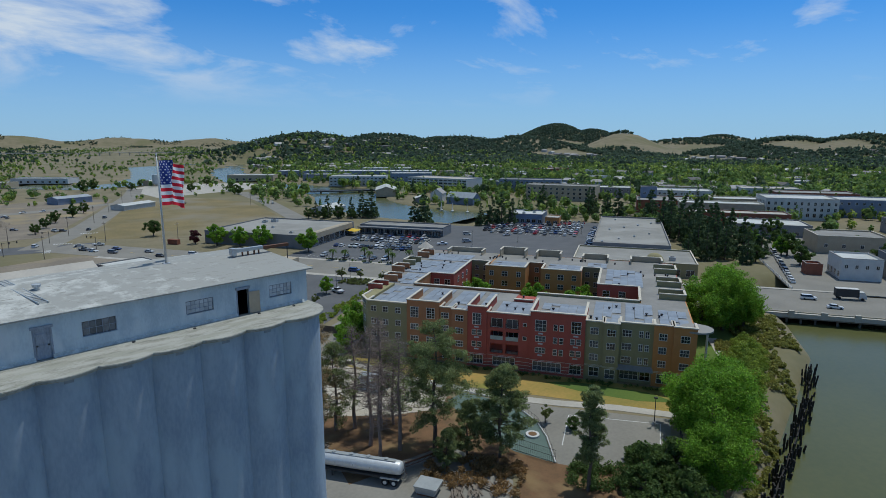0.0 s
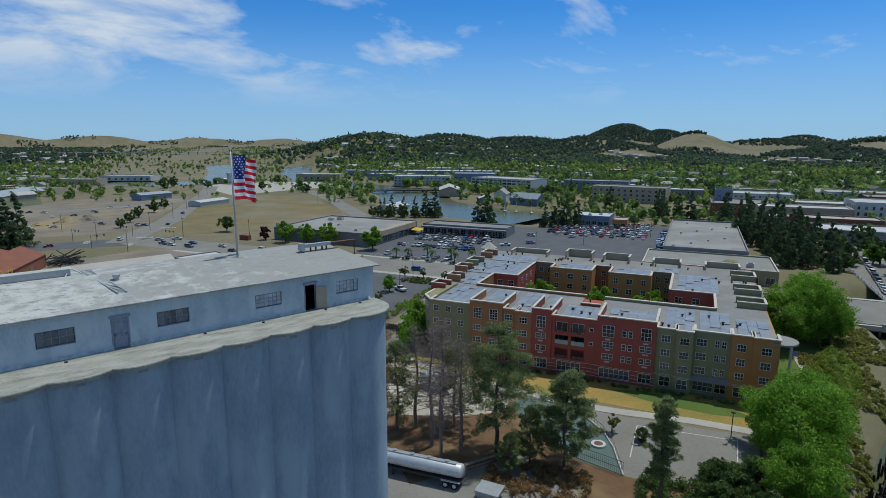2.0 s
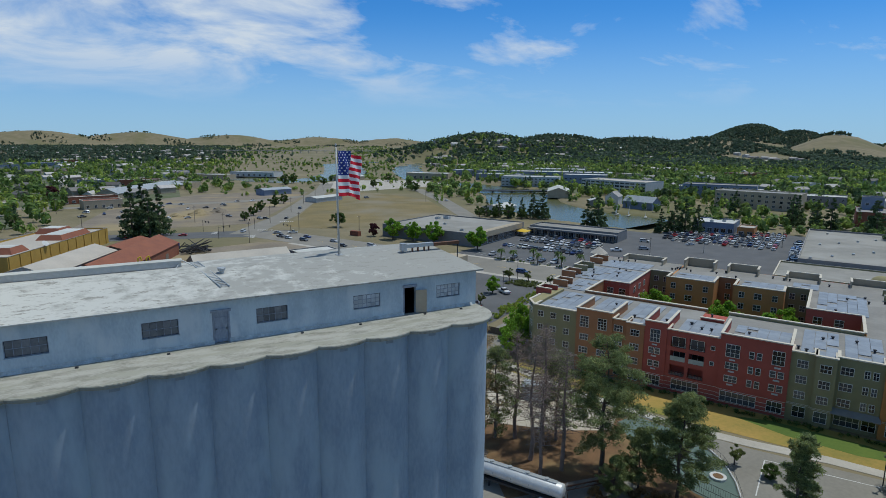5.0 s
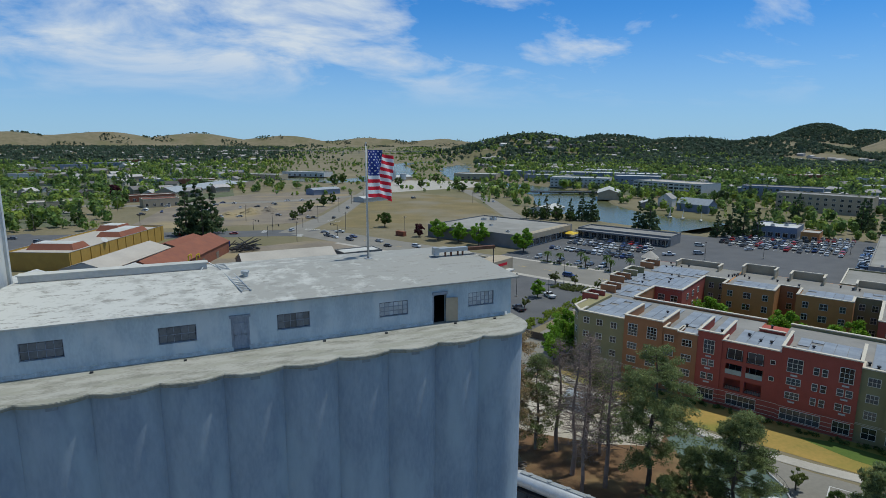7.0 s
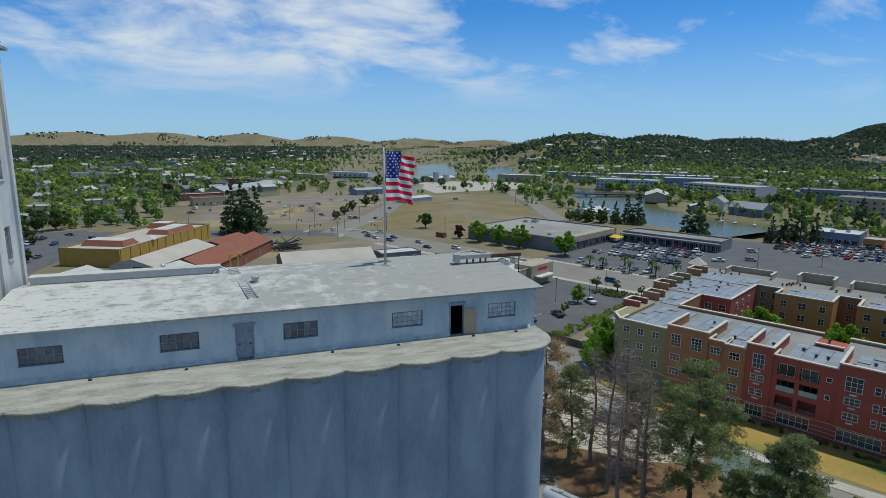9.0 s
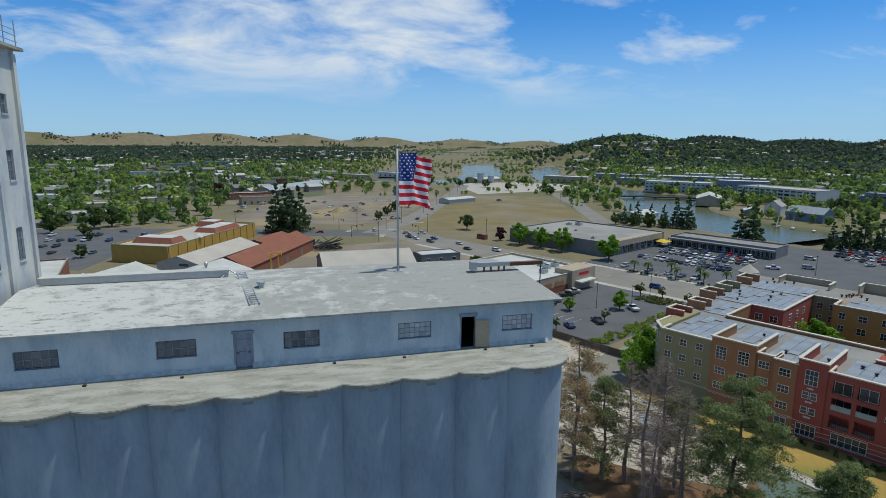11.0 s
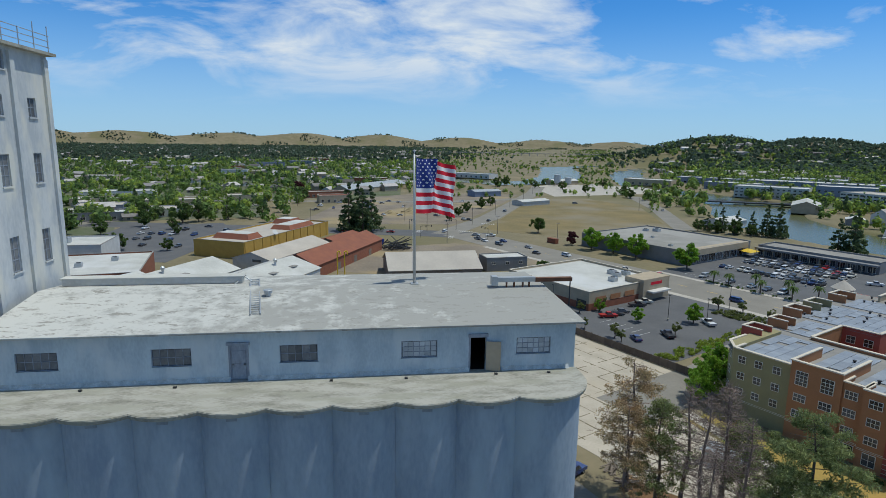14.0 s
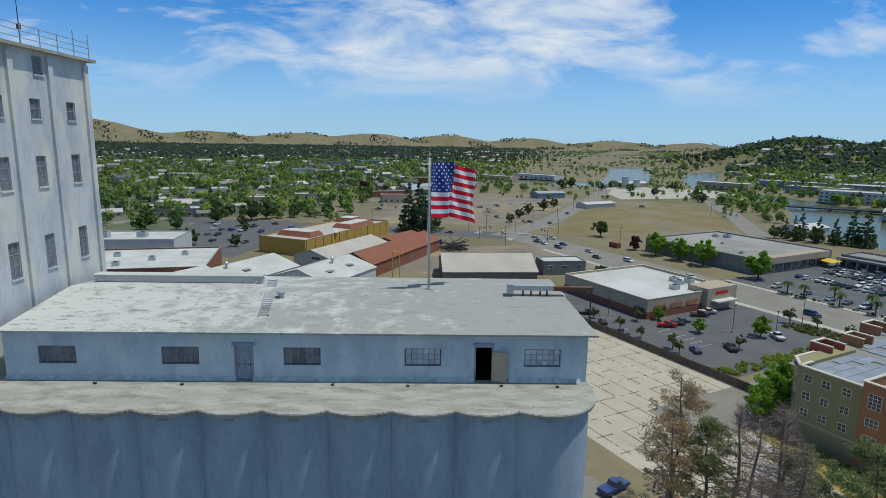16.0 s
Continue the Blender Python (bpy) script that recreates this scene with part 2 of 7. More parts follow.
# ---- builders ----
class Build:
    """Collects boxes, prisms and tubes into one mesh."""

    def __init__(self):
        self.v, self.f = [], []

    def add(self, verts, faces, m=None):
        k = len(self.v)
        self.v += [tuple(m @ Vector(p)) if m else tuple(p) for p in verts]
        self.f += [tuple(i + k for i in face) for face in faces]
        return self

    def box(self, x0, x1, y0, y1, z0, z1, m=None):
        return self.add([(x0, y0, z0), (x1, y0, z0), (x1, y1, z0), (x0, y1, z0), (x0, y0, z1), (x1, y0, z1), (x1, y1, z1), (x0, y1, z1)],
                        [(0, 3, 2, 1), (4, 5, 6, 7), (0, 1, 5, 4), (1, 2, 6, 5), (2, 3, 7, 6), (3, 0, 4, 7)], m)

    def prism(self, outline, z0, z1, m=None):
        """An upright prism over an outline that runs anticlockwise."""
        n = len(outline)
        return self.add([(x, y, z0) for x, y in outline] + [(x, y, z1) for x, y in outline],
                        [tuple(range(n - 1, -1, -1)), tuple(range(n, 2 * n))] + [(i, (i + 1) % n, n + (i + 1) % n, n + i) for i in range(n)], m)

    def tube(self, a, b, r0, r1=None, sides=8, caps=True):
        a, b, r1 = Vector(a), Vector(b), r0 if r1 is None else r1
        q = (b - a).to_track_quat("Z", "Y")
        ring = [Vector((math.cos(6.28319 * i / sides), math.sin(6.28319 * i / sides), 0)) for i in range(sides)]
        verts = [a + q @ (p * r0) for p in ring] + [b + q @ (p * r1) for p in ring]
        faces = [(i, (i + 1) % sides, sides + (i + 1) % sides, sides + i) for i in range(sides)]
        if caps:
            faces += [tuple(range(sides - 1, -1, -1)), tuple(range(sides, 2 * sides))]
        return self.add(verts, faces)

    def mesh(self, name, material, smooth=False):
        me = bpy.data.meshes.new(name)
        me.from_pydata(self.v, [], self.f)
        for one in (material if isinstance(material, (list, tuple)) else [material]):
            me.materials.append(one)
        if smooth:
            me.shade_smooth()
        return me


def part(name, build, material=None, parent=None, label="", smooth=False):
    """One mesh object from a Build or a ready mesh, under a thing or a part."""
    me = build.mesh(name, material, smooth) if isinstance(build, Build) else build
    ob = new(name, me)
    ob.parent = parent
    return tagged(ob, label) if label else ob


def thing(name, label, category, group="", kind="", at=None):
    ob = new(name)
    if at is not None:
        ob.matrix_basis = at
    return tagged(ob, label, category, group, kind)


def quick_mesh(name, verts, faces, material, smooth=False):
    """A mesh from numpy arrays; all faces have the same number of corners."""
    me = bpy.data.meshes.new(name)
    n, k = faces.shape
    me.vertices.add(len(verts)); me.vertices.foreach_set("co", np.asarray(verts, np.float32).ravel())
    me.loops.add(n * k); me.loops.foreach_set("vertex_index", faces.astype(np.int32).ravel())
    me.polygons.add(n); me.polygons.foreach_set("loop_start", np.arange(0, n * k, k, dtype=np.int32))
    me.update(calc_edges=True); me.validate()
    me.materials.append(material)
    if smooth:
        me.shade_smooth()
    return me


TOWN = radians(-63.2)
CU, SU = math.cos(TOWN), math.sin(TOWN)


def town(u, v, z=0.0, turn=0.0):
    """A pose in the town's street grid: u runs along the fronts, v away from the water tower of grain."""
    return pose(u * CU - v * SU, u * SU + v * CU, z, 0, 0, math.degrees(TOWN) + turn)


def uv(x, y):
    return x * CU + y * SU, -x * SU + y * CU


def wxy(u, v):
    return u * CU - v * SU, u * SU + v * CU


# ---- ground ----
RIVERS = [
    ([(-60, -78), (20, -62), (80, -46), (121, -41), (154, -37), (184, -23), (208, -8), (217, -2)], 18.5, -3.0),
    ([(284, 222), (279, 245), (272, 270), (271, 295), (276, 325), (292, 370), (322, 415), (345, 470)], 30.0, -1.06),
    ([(322, 415), (352, 480), (350, 560), (335, 640), (375, 760), (430, 900), (490, 1010), (570, 1130), (640, 1180)], 21.0, -1.0),
    ([(640, 1180), (520, 1250), (400, 1180), (350, 1000), (300, 850), (240, 740), (175, 715), (120, 790)], 30.0, -1.033),
]


def seg_distance(x, y, line):
    best = np.full(np.shape(x), 1e9)
    for (ax, ay), (bx, by) in zip(line, line[1:]):
        dx, dy = bx - ax, by - ay
        k = np.clip(((x - ax) * dx + (y - ay) * dy) / (dx * dx + dy * dy), 0, 1)
        best = np.minimum(best, np.hypot(x - ax - k * dx, y - ay - k * dy))
    return best


def smooth01(x):
    x = np.clip(x, 0, 1)
    return x * x * (3 - 2 * x)


# Ridges all round: bearing from north (degrees), distance, reach along the bearing, height.
HILLS = [
    (33, 1750, 7.5, 330, 68), (28.3, 1500, 3.0, 200, 30), (40, 2000, 7, 420, 64), (47, 2200, 7, 420, 60), (53, 2300, 6, 420, 60),
    (56.5, 4300, 3.8, 500, 160), (60.0, 4350, 3.0, 450, 125), (62.8, 2600, 3.4, 330, 86), (69, 3600, 6, 500, 58), (71, 4500, 3.2, 300, 80), (76.5, 2400, 5, 420, 58),
    (81.5, 2300, 5, 420, 64), (87, 2200, 6, 420, 66), (94, 2300, 8, 420, 70),
    (-31, 4420, 8, 190, 160), (-21, 4450, 7, 170, 92), (-13, 4450, 6, 160, 90), (-6, 4450, 5.5, 170, 100), (1.5, 4500, 5.5, 160, 90), (9, 4520, 5, 150, 82), (17, 4550, 5, 140, 68), (24, 4550, 4, 140, 64),
    (-50, 3800, 12, 600, 170), (110, 2600, 14, 500, 100), (140, 3000, 20, 500, 100), (180, 3200, 25, 500, 100), (-140, 3200, 25, 500, 100), (-95, 3400, 25, 500, 120),
]
HUB = (-12.0, -42.0)


def hill_height(x, y):
    r = np.hypot(x - HUB[0], y - HUB[1])
    b = np.degrees(np.arctan2(x - HUB[0], y - HUB[1]))
    z = np.zeros(np.shape(x))
    for bearing, dist, wide, reach, high in HILLS:
        off = (b - bearing + 180) % 360 - 180
        z = np.maximum(z, high * np.exp(-(off / wide) ** 2) * np.exp(-((r - dist) / reach) ** 2))
    ripple = 0.5 + 0.25 * np.sin(x * 0.011 + 1.3 * np.sin(y * 0.004)) + 0.25 * np.sin(y * 0.013 + x * 0.005)
    z = z * (0.90 + 0.14 * ripple)
    return z * smooth01((r - 650) / 500)


def ground_height(x, y):
    z = hill_height(x, y)
    for line, half, level in RIVERS:
        d = seg_distance(x, y, line)
        z = z - (z + 3.5 - level) * (1 - smooth01((d - half + 3) / 9.0))
    return z


def spread(lo, hi, step, far, grow=1.12):
    out = list(np.arange(lo, hi + step / 2, step))
    s = step
    while out[-1] < far:
        s = min(s * grow, 75); out.append(out[-1] + s)
    s = step
    while out[0] > -far:
        s = min(s * grow, 75); out.insert(0, out[0] - s)
    return np.array(out)


gx, gy = spread(-60, 350, 3.0, 4700), spread(-80, 460, 3.0, 4700)
GX, GY = np.meshgrid(gx, gy)
GZ = ground_height(GX, GY)
idx = np.arange(GX.size).reshape(GX.shape)
quads = np.stack([idx[:-1, :-1], idx[:-1, 1:], idx[1:, 1:], idx[1:, :-1]], -1).reshape(-1, 4)
part("ground", quick_mesh("ground", np.stack([GX.ravel(), GY.ravel(), GZ.ravel()], 1), quads, M["ground"], True))
tagged(bpy.data.objects["ground"], "dry grassy ground with far rolling hills", "ground", kind="structure")


def flat(name, outline, z, material, label, category):
    """A thin sheet laid over the ground."""
    ob = part(name, Build().prism(outline, -0.3, z), material)
    return tagged(ob, label, category, kind="structure")


def rect(x0, x1, y0, y1):
    return [(x0, y0), (x1, y0), (x1, y1), (x0, y1)]


def town_rect(u0, u1, v0, v1):
    return [wxy(u0, v0), wxy(u1, v0), wxy(u1, v1), wxy(u0, v1)]


for line, half, level in RIVERS:
    left, right = [], []
    for i, p in enumerate(line):
        a, b = Vector(line[max(i - 1, 0)]), Vector(line[min(i + 1, len(line) - 1)])
        d = (b - a).normalized(); nrm = Vector((-d.y, d.x)) * (half + 6)
        left.append(tuple(Vector(p) + nrm)); right.append(tuple(Vector(p) - nrm))
    n = len(line)
    me = quick_mesh("water", [(*p, level) for p in left + right], np.array([(i, n + i, n + i + 1, i + 1) for i in range(n - 1)]), M["water"])
    tagged(part("water", me, None), "still olive-green tidal river water", "water", kind="structure")

# ---- more materials ----
M["red"] = mat("red_stucco", (0.42, 0.105, 0.075), (0.36, 0.09, 0.065), 0.6, 0.9, 0.05, 10)
M["brown"] = mat("brown_stucco", (0.42, 0.20, 0.095), (0.36, 0.17, 0.08), 0.6, 0.9, 0.05, 10)
M["orange"] = mat("orange_stucco", (0.54, 0.25, 0.085), (0.46, 0.21, 0.07), 0.6, 0.9, 0.05, 10)
M["olive"] = mat("olive_stucco", (0.32, 0.285, 0.15), (0.275, 0.245, 0.13), 0.6, 0.9, 0.05, 10)
M["cream"] = mat("cream_trim", (0.64, 0.58, 0.47), (0.56, 0.50, 0.41), 0.8, 0.85, 0.05, 8)
M["white_frame"] = mat("white_window_frame", (0.76, 0.73, 0.66), (0.68, 0.65, 0.59), 2, 0.6)
M["roof_grey"] = mat("grey_flat_roof", (0.29, 0.275, 0.25), (0.22, 0.21, 0.195), 0.15, 0.9, 0.05, 12, c=(0.32, 0.305, 0.28), c_scale=0.08)
M["roof_white"] = mat("white_flat_roof", (0.56, 0.555, 0.515), (0.43, 0.425, 0.39), 0.12, 0.85, 0.05, 12, c=(0.60, 0.60, 0.59), c_scale=0.05)
M["roof_tan"] = mat("tan_flat_roof", (0.50, 0.455, 0.39), (0.42, 0.38, 0.33), 0.12, 0.9, 0.05, 12)
M["roof_weathered"] = mat("weathered_grey_roof", (0.31, 0.295, 0.265), (0.24, 0.23, 0.205), 0.12, 0.9, 0.05, 12, c=(0.36, 0.345, 0.315), c_scale=0.05)
M["roof_red"] = mat("rust_red_roof", (0.28, 0.105, 0.06), (0.22, 0.085, 0.055), 0.3, 0.85, 0.1, 10, stretch=(1, 1, 1))
M["roof_dark"] = mat("dark_shingle_roof", (0.36, 0.335, 0.315), (0.27, 0.25, 0.235), 0.4, 0.9, 0.1, 10, random_tint=0.65)
M["tan_wall"] = mat("tan_wall", (0.46, 0.38, 0.27), (0.38, 0.315, 0.225), 0.4, 0.9, 0.05, 10)
M["grey_wall"] = mat("grey_wall", (0.25, 0.25, 0.25), (0.20, 0.20, 0.205), 0.3, 0.85, 0.05, 10)
M["white_wall"] = mat("white_wall", (0.62, 0.61, 0.58), (0.52, 0.51, 0.49), 0.4, 0.85, 0.05, 10)
M["blue_wall"] = mat("blue_grey_wall", (0.24, 0.28, 0.36), (0.19, 0.225, 0.30), 0.4, 0.85, 0.05, 10)
M["yellow_wall"] = mat("yellow_ochre_wall", (0.50, 0.32, 0.075), (0.42, 0.265, 0.065), 0.4, 0.85, 0.05, 10)
M["brick"] = mat("red_brick_wall", (0.30, 0.115, 0.065), (0.22, 0.085, 0.055), 0.8, 0.9, 0.1, 10)
M["metal_grey"] = mat("galvanised_sheet", (0.50, 0.52, 0.53), (0.40, 0.42, 0.43), 0.6, 0.45, 0.03, 8, metal=0.5)
M["steel"] = mat("brushed_tank_steel", (0.74, 0.74, 0.73), (0.60, 0.60, 0.59), 0.7, 0.4, 0.02, 9, metal=0.35)
M["dark_metal"] = mat("dark_painted_metal", (0.05, 0.05, 0.052), (0.035, 0.035, 0.036), 1.5, 0.55, 0.03, 6)
M["rust"] = mat("rusty_steel", (0.20, 0.09, 0.05), (0.13, 0.065, 0.04), 1.5, 0.8, 0.1, 6)
M["black"] = mat("inside_shade", (0.012, 0.012, 0.013), (0.008, 0.008, 0.009), 1, 0.9)
M["rubber"] = mat("tyre_rubber", (0.025, 0.025, 0.026), (0.018, 0.018, 0.018), 3, 0.85)
M["glass"] = mat("window_glass", (0.06, 0.064, 0.068), (0.04, 0.043, 0.048), 0.8, 0.12, 0.0, 4, spec=0.6, random_tint=0.85)
M["glass_dusty"] = mat("dusty_pane", (0.19, 0.20, 0.205), (0.12, 0.125, 0.135), 1.3, 0.45, 0.0, 5, random_tint=0.35)
M["pane_pale"] = mat("frosted_screen", (0.46, 0.50, 0.45), (0.38, 0.42, 0.38), 1.2, 0.4)
M["solar"] = mat("solar_cells", (0.30, 0.325, 0.36), (0.23, 0.255, 0.29), 0.6, 0.45, 0.0, 6, spec=0.35, random_tint=0.12)
M["paint_line"] = mat("white_line_paint", (0.66, 0.65, 0.62), (0.52, 0.51, 0.49), 0.8, 0.8)
M["wood_old"] = mat("weathered_timber", (0.24, 0.20, 0.16), (0.16, 0.13, 0.105), 0.9, 0.9, 0.2, 8)
M["wood_wet"] = mat("black_wet_timber", (0.040, 0.034, 0.028), (0.025, 0.022, 0.019), 1.2, 0.8, 0.2, 8)
M["fence_brown"] = mat("brown_fence_wood", (0.15, 0.115, 0.085), (0.11, 0.083, 0.062), 0.9, 0.9, 0.1, 8, random_tint=0.15)
M["flag_red"] = mat("flag_red", (0.62, 0.012, 0.035), (0.54, 0.010, 0.03), 1.5, 0.75)
M["flag_white"] = mat("flag_white", (0.78, 0.78, 0.79), (0.70, 0.70, 0.72), 1.5, 0.75)
M["flag_blue"] = mat("flag_blue", (0.022, 0.045, 0.24), (0.018, 0.036, 0.20), 1.5, 0.75)
M["yellow_paint"] = mat("yellow_post_paint", (0.72, 0.48, 0.03), (0.62, 0.41, 0.03), 2, 0.6)
M["bark"] = mat("grey_brown_bark", (0.16, 0.125, 0.10), (0.10, 0.078, 0.062), 2.0, 0.95, 0.3, 6)
M["deadwood"] = mat("dead_branches", (0.30, 0.225, 0.185), (0.21, 0.16, 0.135), 1.0, 0.95, 0.1, 6)
M["pine"] = leafy("pine_needles", (0.30, 0.335, 0.135), (0.195, 0.24, 0.095), 0.45)
M["pine_brown"] = leafy("browning_needles", (0.50, 0.335, 0.19), (0.33, 0.29, 0.15), 0.4)
M["leaf"] = leafy("bright_green_leaves", (0.27, 0.43, 0.045), (0.16, 0.31, 0.03), 0.45)
M["leaf_yellow"] = leafy("yellow_green_leaves", (0.33, 0.39, 0.06), (0.23, 0.31, 0.048), 0.45)
M["leaf_dark"] = leafy("dark_green_leaves", (0.135, 0.20, 0.05), (0.085, 0.135, 0.038), 0.45)
M["leaf_purple"] = leafy("purple_leaves", (0.13, 0.04, 0.05), (0.09, 0.028, 0.036), 0.4)
M["far_tree"] = leafy("far_tree_green", (0.21, 0.31, 0.075), (0.105, 0.17, 0.055), 0.4, 0.05, c=(0.44, 0.52, 0.09), c_scale=0.07)
# Bluish green: some of the distance haze is put into this leaf colour.
M["hill_tree"] = leafy("hill_oak_hazed", (0.105, 0.150, 0.092), (0.068, 0.105, 0.070), 0.4, 0.01)
M["conifer"] = leafy("dark_conifer", (0.135, 0.185, 0.080), (0.090, 0.135, 0.060), 0.4)
M["shrub"] = leafy("shrub_leaves", (0.22, 0.25, 0.08), (0.15, 0.18, 0.06), 0.4)
M["bank_grass"] = leafy("bank_grass", (0.36, 0.34, 0.085), (0.24, 0.25, 0.06), 0.4)
M["scrub_dry"] = leafy("dry_scrub", (0.40, 0.25, 0.11), (0.29, 0.19, 0.085), 0.4)
M["pane_painted"] = mat("painted_over_pane", (0.50, 0.53, 0.55), (0.40, 0.43, 0.45), 1.2, 0.6, 0.0, 5, random_tint=0.2)
M["door_grey"] = mat("peeling_grey_door", (0.34, 0.38, 0.44), (0.21, 0.23, 0.27), 1.6, 0.8, 0.1, 5, stretch=(1.5, 1, 0.6))

def grid_holes(x0, x1, z0, z1, cols, rows, edge, bar):
    """The openings of a window frame with glazing bars."""
    w, h = (x1 - x0 - 2 * edge) / cols, (z1 - z0 - 2 * edge) / rows
    return [(x0 + edge + w * i + bar * (i > 0), x0 + edge + w * (i + 1) - bar * (i < cols - 1), z0 + edge + h * j + bar * (j > 0), z0 + edge + h * (j + 1) - bar * (j < rows - 1)) for i in range(cols) for j in range(rows)]


def pierced_wall(x0, x1, z0, z1, y0, y1, holes):
    """One welded wall sheet with holes (x0, x1, z0, z1) through it."""
    xs = sorted({x0, x1, *(v for h in holes for v in h[:2])})
    zs = sorted({z0, z1, *(v for h in holes for v in h[2:])})
    solid = lambda i, j: 0 <= i < len(xs) - 1 and 0 <= j < len(zs) - 1 and not any(h[0] <= xs[i] < h[1] and h[2] <= zs[j] < h[3] for h in holes)
    b, nz = Build(), len(zs)
    b.v = [(x, y, z) for y in (y0, y1) for x in xs for z in zs]
    k = len(xs) * nz
    for i in range(len(xs) - 1):
        for j in range(nz - 1):
            if not solid(i, j):
                continue
            a, c, d, e = i * nz + j, (i + 1) * nz + j, (i + 1) * nz + j + 1, i * nz + j + 1
            b.f += [(a, c, d, e), (k + e, k + d, k + c, k + a)]
            b.f += [f for f, away in (((a, e, k + e, k + a), (i - 1, j)), ((c, k + c, k + d, d), (i + 1, j)), ((a, k + a, k + c, c), (i, j - 1)), ((e, d, k + d, k + e), (i, j + 1))) if not solid(*away)]
    return b


# ---- grain silo ----
PITCH, RAD, CX, CY, DECK = 3.74, 2.92, 4.09, -1.50, 37.95
RIM = 0.36
N_CELL = 10


def scallop(radius, k0, k1, y_back):
    """The outline of a row of cells towards the front, closed straight behind; anticlockwise."""
    half = math.asin(min(PITCH / 2 / radius, 1))
    pts = []
    for k in range(k1, k0 - 1, -1):
        cx = CX - PITCH * k
        a0 = -math.pi / 2 - (half if k < k1 else math.pi / 2)
        a1 = -math.pi / 2 + (half if k > k0 else math.pi / 2)
        n = 14 if k in (k0, k1) else 10
        run = [(cx + radius * math.cos(a0 + (a1 - a0) * i / n), CY + radius * math.sin(a0 + (a1 - a0) * i / n)) for i in range(n + 1)]
        pts += run if k == k1 else run[1:]
    return pts + [(CX - PITCH * k0 + radius, y_back), (CX - PITCH * k1 - radius, y_back)]


silo = thing("grain_silo", "tall blue-grey painted concrete grain silo of joined cylinders", "silo")
# Each cell is a curved wall of its own, with a shallow groove where it meets the next.
half = math.asin(PITCH / 2 / RAD)
for k in range(N_CELL):
    cx = CX - PITCH * k
    a0 = -math.pi / 2 - (half if k < N_CELL - 1 else math.pi / 2)
    a1 = -math.pi / 2 + (half if k > 0 else math.pi / 2)
    b = Build()
    n, rows = 22, 14
    for i in range(n + 1):
        a = a0 + (a1 - a0) * i / n
        for j in range(rows + 1):
            r = RAD + 0.012 * math.sin(j * 2.1 + k)
            b.v.append((cx + r * math.cos(a), CY + r * math.sin(a), (DECK - 0.25) * j / rows))
    for i in range(n):
        for j in range(rows):
            p = i * (rows + 1) + j
            b.f.append((p, p + rows + 1, p + rows + 2, p + 1))
    part("cell_wall", b, M["silo"], silo, smooth=True)
    # The small dark vent slot high on the front of each cell.
    part("vent_slot", Build().box(cx - 0.30, cx + 0.30, CY - RAD - 0.03, CY - RAD + 0.3, DECK - 0.62, DECK - 0.38), M["vent_grey"], silo, "dark vent slot")
back = Build().box(CX - PITCH * (N_CELL - 1) - RAD + 0.05, CX + RAD - 0.05, CY, 17.0, 0, DECK - 0.3)
part("back_wall", back, M["silo"], silo)
rim_in = scallop(RAD + RIM, 0, N_CELL - 1, 17.0)
deck = Build().prism(rim_in, DECK - 0.28, DECK)
part("deck_slab", deck, M["deck"], silo, "stained concrete deck slab with scalloped rim")
deck = Build().prism(scallop(RAD + RIM + 0.05, 0, N_CELL - 1, 17.0), DECK - 0.10, DECK - 0.035)
part("rim_lip", deck, M["deck"], silo)

# ---- headhouse on the silo ----
HX0, HX1, HY1, EAVE, RIDGE = -30.2, 7.25, 14.6, 41.18, 42.06
RIDGE_Y = 7.6
WIN = [-28.06, -20.26, -12.46, -4.66, 3.13]
house = thing("headhouse", "pale blue rendered headhouse standing on the silo deck", "building")
openings = [(x, x + 2.40, 39.02, 40.2) for x in WIN] + [(-0.02, 1.02, DECK, 40.34), (-15.55, -14.45, DECK, 40.32)]
openings.sort()
part("front_wall", pierced_wall(HX0, HX1, DECK, EAVE, 0, 0.25, openings), M["wall_blue"], house)
b = Build().box(HX0, HX1, HY1 - 0.25, HY1, DECK, EAVE)
for xa in (HX0, HX1 - 0.25):
    b.add([(xa + dx, y, z) for dx in (0, 0.25) for y, z in ((0.25, DECK), (HY1 - 0.25, DECK), (HY1 - 0.25, EAVE), (RIDGE_Y, RIDGE - 0.1), (0.25, EAVE))],
          [(4, 3, 2, 1, 0), (5, 6, 7, 8, 9), (0, 1, 6, 5), (1, 2, 7, 6), (2, 3, 8, 7), (3, 4, 9, 8), (4, 0, 5, 9)])
part("end_wall", b, M["wall_blue"], house)
# Floor painted near-black: the darkness inside the headhouse is put into its colour.
part("inner_floor", Build().box(HX0 + .25, HX1 - .25, 0.25, HY1 - 0.25, DECK, DECK + 0.02), M["black"], house)
fillet = Build()
rng_fillet = random.Random(77)
